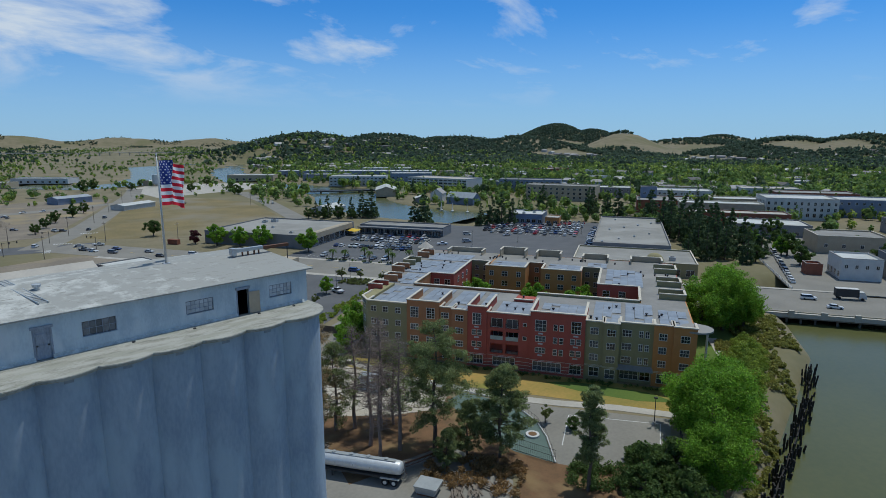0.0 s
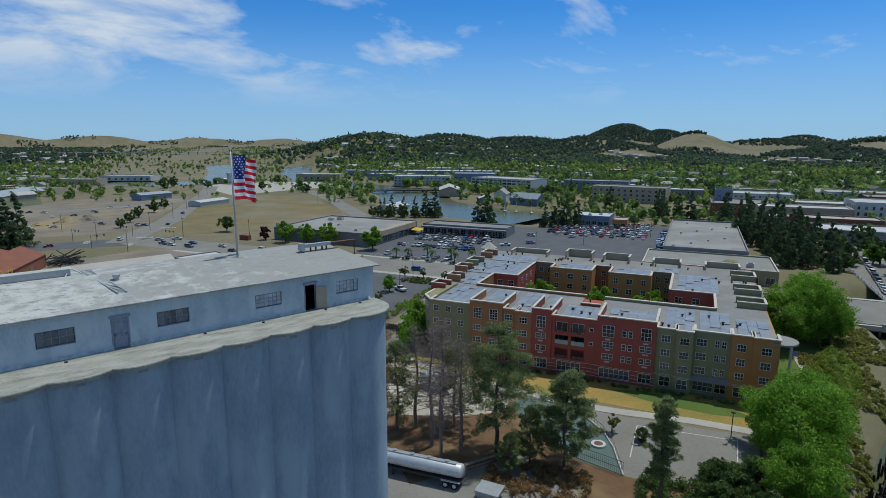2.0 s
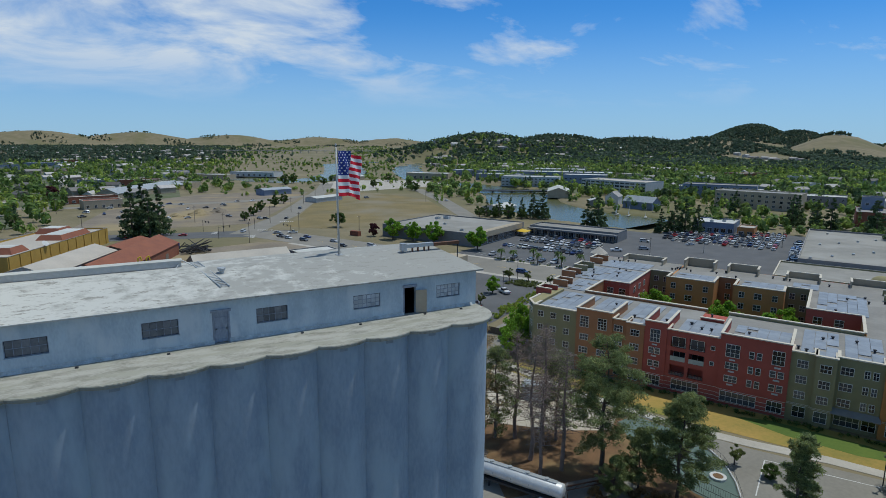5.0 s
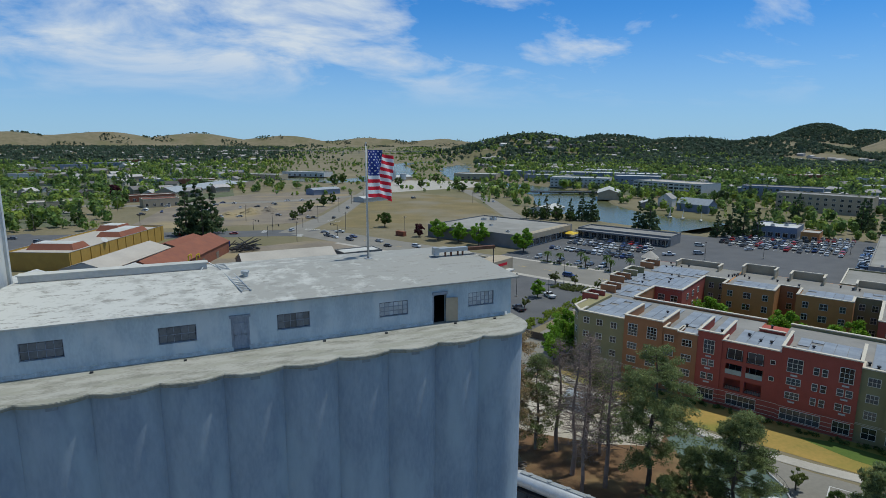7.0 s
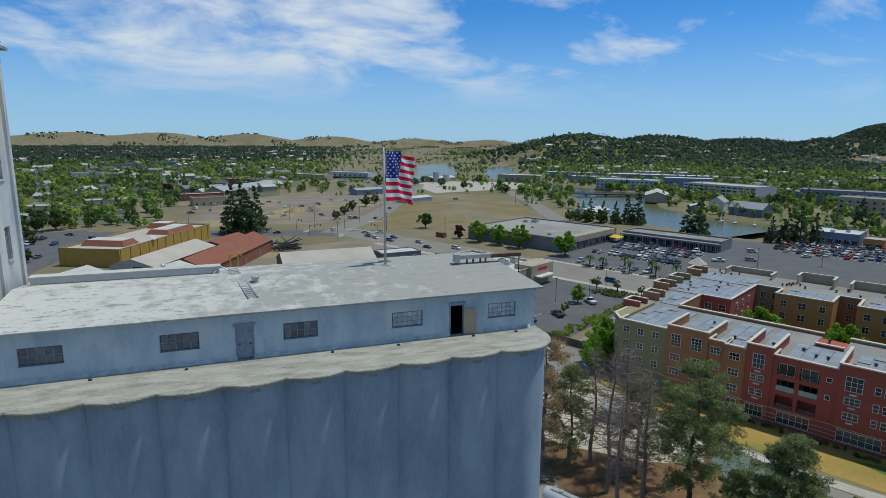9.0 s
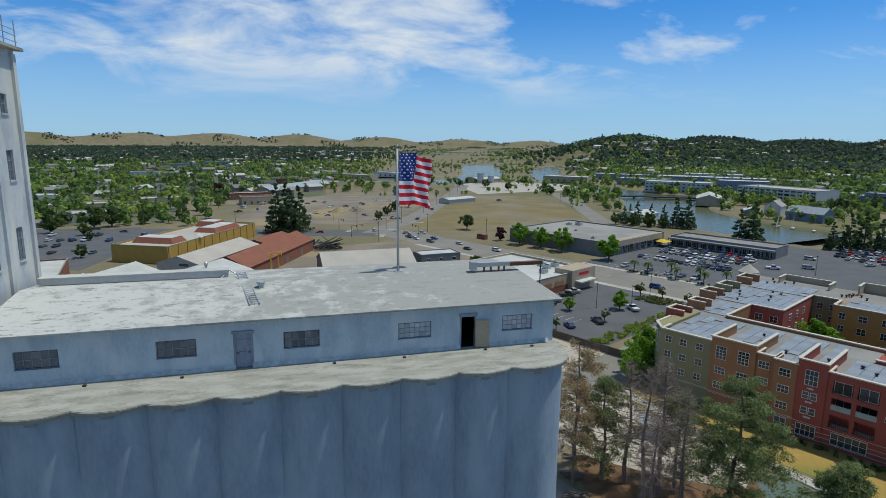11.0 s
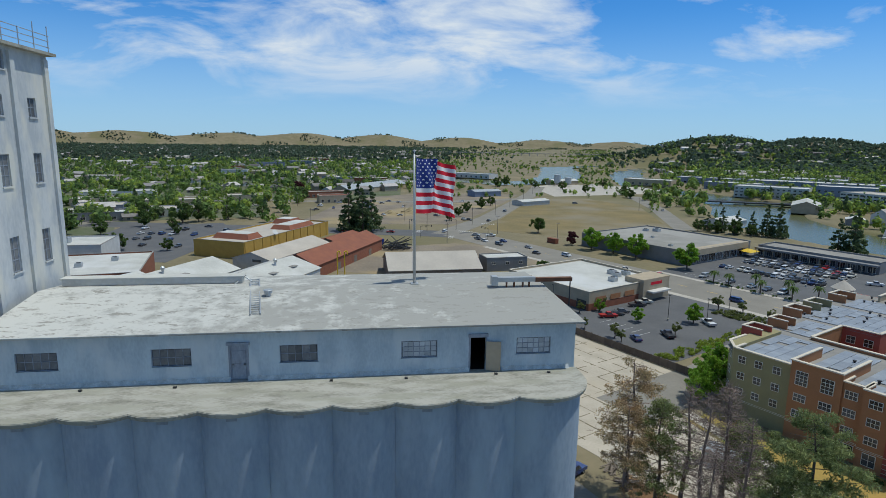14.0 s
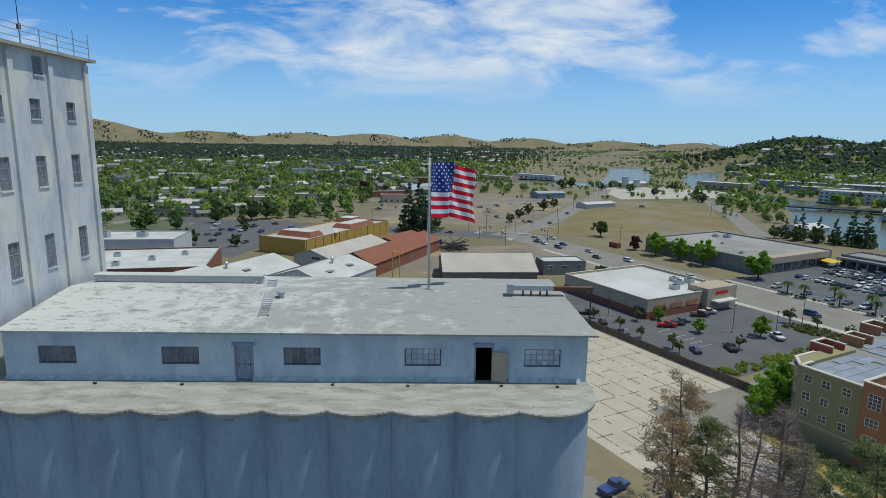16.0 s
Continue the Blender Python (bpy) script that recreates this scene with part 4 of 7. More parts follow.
for u in (-15.0, -10.8):
    wall_window(apt, pose(u, face(u), 10.6), 2.1, 2.7, 3, 4)
    wall_window(apt, pose(u, face(u), 7.5), 2.1, 1.5, 3, 2)
    wall_window(apt, pose(u, face(u), 4.4), 2.1, 1.5, 3, 2)
for u in (-7.2, -3.3):
    for z in (10.9, 7.7, 4.5):
        wall_window(apt, pose(u, face(u), z), 2.0, 1.5, 3, 2)
wall_window(apt, pose(1.0, face(1), 10.4), 2.1, 2.9, 3, 3); grille(1.0, face(1), 9.7)
for z in (7.8, 4.9):
    for u in (.35, 1.65):
        wall_window(apt, pose(u, face(u), z), 1.1, 1.4, 1, 2)
    grille(1.0, face(1), z - .65)
for z in (10.9, 7.6, 4.6):
    if z > 5:
        wall_window(apt, pose(12.5, face(12.5), z), .9, .9, 1, 1)
wall_window(apt, pose(16.2, face(16.2), 10.3), 2.6, 2.7, 3, 3); grille(16.2, face(16), 9.6)
for z in (7.8, 5.0):
    wall_window(apt, pose(16.2, face(16.2), z), 2.4, 1.4, 3, 2); grille(16.2, face(16), z - .65)
for z in (10.7, 7.6, 4.8):
    for u in (19.6, 20.95):
        wall_window(apt, pose(u, face(u), z), .95, 1.5, 1, 2)
wall_window(apt, pose(24.2, face(24.2), 10.4), 2.2, 2.9, 3, 3); grille(24.2, face(24), 9.7)
for z in (7.8, 5.0):
    for u in (23.5, 24.85):
        wall_window(apt, pose(u, face(u), z), 1.1, 1.4, 1, 2)
    grille(24.2, face(24), z - .65)
for u, w in ((28.2, 1.9), (31.9, 1.9), (35.2, 2.1), (42.7, 1.7), (47.2, 1.9)):
    for z in (10.7, 7.6, 4.5):
        wall_window(apt, pose(u, face(u), z), w, 1.6, 3, 2)
for z in (10.7, 7.6, 4.5):
    for u in (38.2, 39.5):
        wall_window(apt, pose(u, face(u), z), .95, 1.6, 2, 2)
# The ground floor: broad dark shopfront glass between cream bands.
for u, w, n in ((-6.8, 2.0, 2), (-3.2, 2.0, 2), (1.0, 3.2, 4), (7.6, 5.4, 5), (17.8, 6.6, 6), (24.3, 2.7, 3), (28.4, 2.2, 2), (31.9, 2.2, 2), (36.0, 4.0, 4), (39.4, 2.2, 2), (43, 2.4, 2), (47, 2.6, 3)):
    wall_window(apt, pose(u, face(u), .8), w, 2.2, n, 2)
for u0, u1, back, top, colour in SEGS:
    for z in ((.55, 1.35, 2.15, 3.2) if colour == "red" else (3.2, 3.45)):
        part("band", Build().box(u0, u1, FACE + back - .05, FACE + back, z, z + .09), M["cream"], apt)
part("awning_roof", Build().add([(33.4, 85.4, 3.3), (41, 85.4, 3.3), (41, 87, 3.3), (33.4, 87, 3.3), (33.4, 85.4, 3.45), (41, 85.4, 3.45), (41, 87, 4.1), (33.4, 87, 4.1)], [(0, 3, 2, 1), (4, 5, 6, 7), (0, 1, 5, 4), (1, 2, 6, 5), (2, 3, 7, 6), (3, 0, 4, 7)]), M["roof_grey"], apt, "low sloping grey roof over the entrance")
# Balconies: glazed doors behind, rails in front, pale screens on the middle floor.
for a, b in BALCONIES:
    v = FACE + .3
    wall_window(apt, pose((a + b) / 2, v + .2, 10.15), b - a - .3, 2.2, 2, 1)
    wall_window(apt, pose((a + b) / 2, v + 1.9, 7.0), b - a - .6, 2.1, 2, 1)
    part("balcony_screen", Build().box(a, b, v + .02, v + .07, 7.05, 8.05), M["pane_pale"], apt, "pale frosted balcony screen")
    for z in (10.15, 3.85):
        rail = part("balcony_rail", Build().box(a - .1, b + .1, v - .16, v - .1, z + .9, z + .97).box(a - .1, b + .1, v - .16, v - .1, z, z + .07), M["dark_metal"], apt)
        for i in range(11):
            x = a + (b - a) * i / 10
            part("bar", Build().box(x - .02, x + .02, v - .15, v - .11, z + .07, z + .9), M["dark_metal"], rail)
# Fronts round the court.
for u in (-6.9, -2.6, 1.9, 11.2, 15.2, 19.3):
    for z in (10.4, 7.2, 4.0):
        wall_window(apt, pose(u, 137.45, z), 1.9 if u in (-2.6, 15.2) else 1.4, 1.7, 2, 2)
for u, v in ((-13.4, 143.95), (-10.6, 143.95), (6.5, 145.95), (22.9, 143.95), (25.6, 143.95)):
    for z in (10.4, 7.2, 4.0):
        wall_window(apt, pose(u, v, z), 1.4, 1.7, 2, 2)
for u in (-20.6, -17.2):
    wall_window(apt, pose(u, 121.95, 10.2), 1.8, 1.7, 2, 2)
for u in (29.5, 33.8):
    wall_window(apt, pose(u, 122.45, 10.2), 1.9, 1.7, 2, 2)
for v in (127, 132, 137):
    for z in (10.2, 7.0):
        wall_window(apt, pose(-15.15, v, z, 0, 0, 90), 1.5, 1.7)

# Solar panels: one panel mesh, laid out in blocks on the roofs.
pm = Build().box(-1.0, 1.0, -.83, .83, 0, .05).mesh("panel", M["solar"])
for u0, v0, nu, nv in ((-27.6, 90.4, 5, 9), (-15.6, 89, 3, 10), (-7.4, 88.6, 3, 10), (.2, 89, 1, 10), (5.0, 88.6, 4, 6), (15.2, 88.6, 5, 7), (27.5, 88.4, 3, 10), (34.7, 89, 3, 10), (42.2, 88.6, 3, 8), (-29.6, 109.5, 3, 7), (-32.4, 124, 8, 10), (-7.2, 139.4, 5, 5), (10.6, 139.4, 5, 5), (-31, 144, 7, 6), (29, 124.6, 5, 12), (22.6, 147, 3, 4)):
    arr = thing("solar_array", "rows of grey-blue solar panels on the flat roof", "solar panels", "solar arrays on the apartments", at=town(u0 + 1, v0, 13.08))
    for i in range(nu):
        for j in range(nv):
            if (i * 7 + j * 5 + nu) % 17 == 3:
                continue
            p = part("panel", pm, None, arr); p.matrix_basis = pose(i * 2.08, j * 1.76, 0.12, 3, 0, 0)
    part("rails", Build().box(-1, nu * 2.08 - 1.1, -.6, -.5, 0, .12).box(-1, nu * 2.08 - 1.1, (nv - 1) * 1.76 + .3, (nv - 1) * 1.76 + .4, 0, .12), M["metal_grey"], arr)
rng = random.Random(9)
for i in range(60):
    u, v = rng.choice([(rng.uniform(-29, 48), rng.uniform(87.8, 105)), (rng.uniform(-29, 48), rng.uniform(87.8, 105)), (rng.uniform(-34, -17), rng.uniform(123, 158)), (rng.uniform(-12, 28), rng.uniform(149, 158)), (rng.uniform(31, 48), rng.uniform(125, 155))])
    t = thing("roof_vent", "small dark roof vent pipe", "vent", "roof vents", at=town(u, v, 13.06))
    part("pipe", Build().tube((0, 0, 0), (0, 0, .5), .2, .2, 8).tube((0, 0, .5), (0, 0, .68), .34, .34, 8), M["dark_metal"], t)


# ---- flat-roofed shops and stores ----
def flat_building(name, label, u0, u1, v0, v1, h, wall, roof, parapet=0.6, windows=None, at=None, category="building"):
    b_thing = thing(name, label, category, at=at if at is not None else town(0, 0))
    t = 0.35
    part("wall", Build().box(u0, u1, v0, v0 + t, 0, h + parapet).box(u0, u1, v1 - t, v1, 0, h + parapet).box(u0, u0 + t, v0 + t, v1 - t, 0, h + parapet).box(u1 - t, u1, v0 + t, v1 - t, 0, h + parapet), M[wall], b_thing)
    part("roof", Build().box(u0 + t, u1 - t, v0 + t, v1 - t, h - .3, h), M[roof], b_thing)
    part("coping", Build().box(u0 - .08, u1 + .08, v0 - .08, v0 + t + .05, h + parapet, h + parapet + .12).box(u0 - .08, u1 + .08, v1 - t - .05, v1 + .08, h + parapet, h + parapet + .12).box(u0 - .08, u0 + t + .05, v0 + t + .05, v1 - t - .05, h + parapet, h + parapet + .12).box(u1 - t - .05, u1 + .08, v0 + t + .05, v1 - t - .05, h + parapet, h + parapet + .12), M["cream" if wall in ("tan_wall", "olive") else "roof_grey"], b_thing)
    for side, n, z, w, hh in windows or ():
        for i in range(n):
            k = (i + .5) / n
            m = {"s": pose(u0 + (u1 - u0) * k, v0 - .05, z), "n": pose(u0 + (u1 - u0) * k, v1 + .05, z, 0, 0, 180), "w": pose(u0 - .05, v0 + (v1 - v0) * k, z, 0, 0, -90), "e": pose(u1 + .05, v0 + (v1 - v0) * k, z, 0, 0, 90)}[side]
            wall_window(b_thing, m, w, hh, 2, 1)
    return b_thing


def roof_unit(m, sx, sy, sz, label="grey rooftop air-conditioning unit"):
    t = thing("air_conditioner", label, "air conditioner", "rooftop units", at=m)
    part("case", Build().box(-sx / 2, sx / 2, -sy / 2, sy / 2, 0, sz), M["metal_grey"], t)
    part("fan_ring", Build().tube((0, 0, sz), (0, 0, sz + .15), min(sx, sy) * .38, min(sx, sy) * .38, 12), M["dark_metal"], t)
    part("grille", Build().box(-sx / 2 - .03, -sx / 2, -sy * .4, sy * .4, sz * .2, sz * .8), M["dark_metal"], t)

# ---- streets, lots and yards ----
def strip(line, wide):
    """The outline of a street along a line."""
    left, right = [], []
    for i, p in enumerate(line):
        a, b = Vector(line[max(i - 1, 0)]), Vector(line[min(i + 1, len(line) - 1)])
        d = (b - a).normalized(); nrm = Vector((-d.y, d.x)) * wide / 2
        left.append(tuple(Vector(p) + nrm)); right.append(tuple(Vector(p) - nrm))
    return right + left[::-1]


flat("yard", [(-60, -12), (26, -12), (45, 2), (46, 16), (30, 34), (24, 50), (-60, 50)], 0.03, M["asphalt_old"], "worn grey asphalt yard round the silo", "yard")
flat("slab", town_rect(-128, -34, 52, 97), 0.034, M["slab"], "cracked pale concrete slab", "yard")
flat("wood_floor", [(26, 20), (31, 34), (36, 50), (58, 40), (64, 18), (60, -2), (70, -24), (45, -26), (38, -4), (47, 2), (46, 16)], 0.05, M["bark_mulch"], "brown pine litter under trees", "ground")
rng_joint = random.Random(41)


def weedy_joint(a, b):
    """A slab joint with weeds here and there along it."""
    a, b = Vector(wxy(*a)), Vector(wxy(*b))
    length, k = (b - a).length, 0.0
    d = (b - a).normalized()
    side = Vector((-d.y, d.x))
    out = Build()
    while k < length - 2:
        run = rng_joint.uniform(.8, 4.5)
        w0, w1 = rng_joint.uniform(.05, .17), rng_joint.uniform(.05, .17)
        p, q = a + d * k, a + d * min(k + run, length)
        out.prism([tuple(p - side * w0), tuple(q - side * w1), tuple(q + side * w1), tuple(p + side * w0)], -.2, .039)
        k += run + rng_joint.choice((.2, .5, 1.5, 3.0))
    tagged(part("slab_joint", out, M["weeds"]), "weedy dark joint between slabs", "joint", kind="structure")


for i in range(16):
    weedy_joint((-127 + i * 6, 53), (-126 + i * 6, 96.5))
for i in range(9):
    weedy_joint((-127, 55 + i * 4.8), (-36, 54.5 + i * 4.9))
flat("lawn", town_rect(-30, 62, 74, 85.6), 0.04, M["lawn"], "patchy lawn beside the apartments", "lawn")
flat("lawn", [wxy(*p) for p in ((18, 81.5), (27, 78.5), (38, 77.5), (46, 79), (40, 82.5), (24, 83.5))], 0.05, M["lawn_green"], "green watered strip of lawn", "lawn")
flat("lawn", [wxy(*p) for p in ((52, 85.6), (64, 85.6), (67, 150), (50, 158))], 0.045, M["lawn_green"], "green lawn by the river", "lawn")
path_line = [wxy(*p) for p in ((-32, 80), (-14, 74.5), (0, 72.5), (10, 71), (22, 71.5), (34, 73), (46, 73), (56, 78), (60, 94), (58, 125))]
flat("path", strip(path_line, 2.6), 0.07, M["concrete"], "pale curving concrete footpath", "path")
flat("court", [wxy(*p) for p in ((15.5, 66.3), (19.4, 62), (22, 56.6), (24.6, 48.3), (30, 48), (43, 56), (44, 71), (22, 69.5), (10, 70.3))], 0.055, M["asphalt_old"], "grey paved ball court", "court")
flat("slab", [wxy(*p) for p in ((-34, 52), (-20, 52), (-8, 56.5), (0, 62), (-1, 69.5), (-16, 73), (-34, 78))], 0.058, M["slab"], "pale broken concrete among the pines", "yard")
flat("court", [wxy(*p) for p in ((0, 66), (6, 58), (17, 50), (24.2, 48.3), (21.6, 56.6), (19, 62), (15, 66), (10, 69), (2, 70.5))], 0.052, M["court_green"], "blue-green play court", "court")
for a, b in (((24.8, 66.8), (24.8, 54.6)), ((24.8, 66.8), (42, 68.2)), ((42, 68.2), (41.4, 57))):
    flat("court_line", strip([wxy(*a), wxy(*b)], 0.18), 0.066, M["paint_line"], "white painted court line", "marking")
flat("street", town_rect(-240, 76, 163, 187), 0.05, M["asphalt_old"], "wide grey asphalt street", "road")
flat("street", town_rect(112, 190, 163, 187), 0.05, M["asphalt_old"], "wide grey asphalt street", "road")
flat("drive", town_rect(-47, -33.5, 70, 163), 0.046, M["asphalt_old"], "asphalt drive beside the apartments", "road")
flat("parking_lot", town_rect(-131, -50, 98, 162), 0.042, M["asphalt"], "dark asphalt shop car park", "parking lot")
flat("parking_lot", town_rect(-117, -52, 190, 309), 0.042, M["asphalt"], "dark asphalt car park by the shops", "parking lot")
flat("parking_lot", town_rect(-52, 28, 190, 348), 0.042, M["asphalt"], "large dark asphalt car park", "parking lot")
flat("forecourt", town_rect(-117, 62, 187.2, 189.8), 0.06, M["concrete"], "pale pavement along the street", "pavement")
flat("pavement", town_rect(-200, -50, 160, 163), 0.06, M["concrete"], "pale pavement along the street", "pavement")
flat("ramp", town_rect(93, 110, 190, 300), 0.046, M["asphalt_old"], "asphalt ramp with parked cars", "road")
flat("plaza", town_rect(110, 175, 190, 330), 0.03, M["asphalt_old"], "paved grey town square", "pavement")
cross = [(-180, 345), (-60, 318), (30, 296), (62, 284)]
flat("street", strip(cross, 22), 0.044, M["asphalt"], "asphalt street through the junction", "road")
flat("street", strip([(38, 292), (80, 362), (123, 455), (170, 560), (200, 640)], 15), 0.056, M["asphalt_old"], "grey asphalt street running out of town", "road")
flat("street", strip([(192, 300), (235, 420), (262, 520)], 13), 0.046, M["asphalt_old"], "grey asphalt side street", "road")
flat("street", strip([(-180, 520), (-60, 478), (60, 470), (150, 500)], 13), 0.04, M["asphalt_old"], "grey asphalt suburban street", "road")
flat("street", strip([(-220, 300), (-150, 380), (-92, 455)], 13), 0.052, M["asphalt_old"], "grey asphalt street by the car park", "road")
flat("parking_lot", [(-150, 235), (-92, 222), (-78, 300), (-96, 345), (-150, 330)], 0.038, M["asphalt"], "dark asphalt car park with trees", "parking lot")
flat("field", [(92, 366), (66, 312), (80, 296), (118, 268), (182, 296), (222, 420), (205, 500), (152, 500)], 0.03, M["drygrass"], "empty field of dry golden grass", "field")
flat("dirt_lot", [(-50, 340), (52, 332), (100, 430), (148, 540), (60, 560), (-20, 500)], 0.026, M["dirt"], "bare dirt storage lot", "lot")
flat("dirt_lot", [(-30, 205), (2, 252), (40, 262), (70, 250), (72, 200), (30, 196), (4, 190)], 0.028, M["dirt"], "dusty yard behind the sheds", "yard")
def sector(b0, b1, r0, r1, n=18):
    """A piece of a ring round the viewer's ground point."""
    pts = [(HUB[0] + r1 * math.sin(radians(b0 + (b1 - b0) * i / n)), HUB[1] + r1 * math.cos(radians(b0 + (b1 - b0) * i / n))) for i in range(n + 1)]
    return [(HUB[0] + r0 * math.sin(radians(b1 - (b1 - b0) * i / n)), HUB[1] + r0 * math.cos(radians(b1 - (b1 - b0) * i / n))) for i in range(n + 1)][::-1] + pts[::-1]


for b0, b1, r0, r1 in ((-60, -21, 325, 1500), (-21, -9, 420, 1500), (-9, 4, 545, 1500), (38, 100, 600, 1050)):
    flat("suburb_ground", sector(b0, b1, r0, r1), 0.018, M["suburb"], "gardens and lanes of the suburb", "ground")
flat("gravel_yard", [(180, 520), (330, 560), (330, 640), (240, 690), (190, 640)], 0.022, M["concrete"], "pale gravel industrial yard", "yard")

rng = random.Random(12)


def lines(u0, u1, v, step, length, n_kind="bay_line"):
    t = thing(n_kind, "white painted parking bay lines", "marking", "parking bay lines", "structure", at=town(0, 0))
    u = u0
    while u <= u1:
        part("stripe", Build().box(u - .06, u + .06, v, v + length, 0.0, 0.056), M["paint_line"], t)
        u += step


for v in (218, 238, 246, 192.5):
    lines(-108, -64, v, 2.8, 5.0)
for v in (286, 302, 318, 332):
    lines(-40, 4, v, 2.8, 5.0)
for v in (112,):
    lines(-82, -66, v, 2.8, 5.0)
for u in range(-230, 70, 12):
    t = part("lane_mark", Build().box(u, u + 4, 174.9, 175.1, 0, 0.058), M["yellow_paint"])
    t.matrix_basis = town(0, 0); tagged(t, "yellow painted lane marking", "marking", "lane marks", "structure")

# ---- bridge over the river ----
bridge = thing("road_bridge", "low concrete road bridge with timber piers over the river", "bridge", at=town(0, 0))
part("deck", Build().box(74, 114, 159, 190, -0.9, 0.06), M["asphalt_old"], bridge)
part("kerb", Build().box(74, 114, 156.5, 159, -0.9, 0.25), M["concrete"], bridge)
part("kerb", Build().box(74, 114, 190, 192, -0.9, 0.25), M["concrete"], bridge)
for i in range(5):
    part("pilaster", Build().box(75 + i * 9, 76.6 + i * 9, 156.2, 157.2, -0.9, 1.3), M["concrete"], bridge)
    if i < 4:
        part("parapet_rail", Build().box(76.6 + i * 9, 84 + i * 9, 156.5, 156.8, .7, 1.0).box(76.6 + i * 9, 84 + i * 9, 156.55, 156.75, .25, .35), M["tan_wall"], bridge)
part("girder", Build().box(74, 114, 157.2, 158.4, -1.5, -.9), M["wood_old"], bridge)
for u in (80, 84, 88, 92, 98, 104):
    for v in (158, 166, 174, 182):
        part("pier", Build().tube((u, v, -7), (u, v, -.9), .35, .35, 8), M["wood_old"], bridge)

# ---- timber piles along the bank ----
piles = thing("timber_piles", "leaning black rotten timber piles along the bank", "piles")
bank = [(64, -29.5), (78, -28.0), (96, -26.2), (116, -23.6), (136, -19.6)]
for i in range(150):
    k = rng.random() * (len(bank) - 1); j = int(k); k -= j
    x = bank[j][0] * (1 - k) + bank[j + 1][0] * k; y = bank[j][1] * (1 - k) + bank[j + 1][1] * k + rng.uniform(-.9, 1.5)
    part("pile", Build().tube((x, y, -6.4), (x + rng.uniform(-.8, .5), y + rng.uniform(-1.0, .5), rng.uniform(-2.2, .9)), .26, .18, 6), M["wood_wet"], piles)
for i in range(4):
    part("waler", Build().tube((*bank[i], -1.4), (*bank[i + 1], -1.6), .16, .16, 6), M["wood_wet"], piles)


# ---- plants ----
def leaf_mesh(name, rs, centres, radii, per, size, material, flat_z=0.8, slim=.55):
    """Many small leaves in loose clumps round the given centres."""
    centres, radii = np.asarray(centres, float), np.asarray(radii, float)
    n = len(centres) * per
    d = rs.normal(size=(n, 3)); d /= np.linalg.norm(d, axis=1)[:, None]
    r = rs.uniform(0.25, 1.0, n) ** 0.6
    p = np.repeat(centres, per, 0) + d * (r * np.repeat(radii, per))[:, None] * (1, 1, flat_z)
    a = rs.normal(size=(n, 3)); a /= np.linalg.norm(a, axis=1)[:, None]
    b = np.cross(a, d + rs.normal(size=(n, 3)) * 0.5); b /= np.linalg.norm(b, axis=1)[:, None] + 1e-9
    s = (size * rs.uniform(0.6, 1.35, n))[:, None]
    v = np.stack([p - a * s - b * s * slim, p + a * s - b * s * slim, p + a * s + b * s * slim, p - a * s + b * s * slim], 1).reshape(-1, 3)
    return quick_mesh(name, v, np.arange(4 * n).reshape(-1, 4), material)


def broad_tree_meshes(seed, h, r, clumps, per, size, material, low=0.28):
    rs = np.random.RandomState(seed)
    b = Build().tube((0, 0, -.3), (0.1, 0, h * .35), r * .055 + .08, r * .04 + .05, 8).tube((0.1, 0, h * .35), (0, .2, h * .75), r * .04 + .05, .05, 7)
    cs, rr = [], []
    for i in range(clumps):
        d = rs.normal(size=3); d /= np.linalg.norm(d)
        k = rs.uniform(.35, 1) ** .5
        wob = 1 + .22 * math.sin(3 * math.atan2(d[1], d[0]) + seed) + .1 * rs.normal()
        c = np.array([d[0] * r * .80 * k * wob, d[1] * r * .80 * k * wob, h * (low + (1 - low) / 2) + d[2] * h * (1 - low) * .46 * k * (1 + .1 * rs.normal())])
        cs.append(c); rr.append(r * rs.uniform(.13, .25))
        if i < 16:
            b.tube((0.05, .1, h * rs.uniform(.25, .55)), tuple(c), r * .018 + .03, .02, 5, False)
    return b.mesh("trunk", M["bark"]), leaf_mesh("crown", rs, cs, rr, per, size, material)


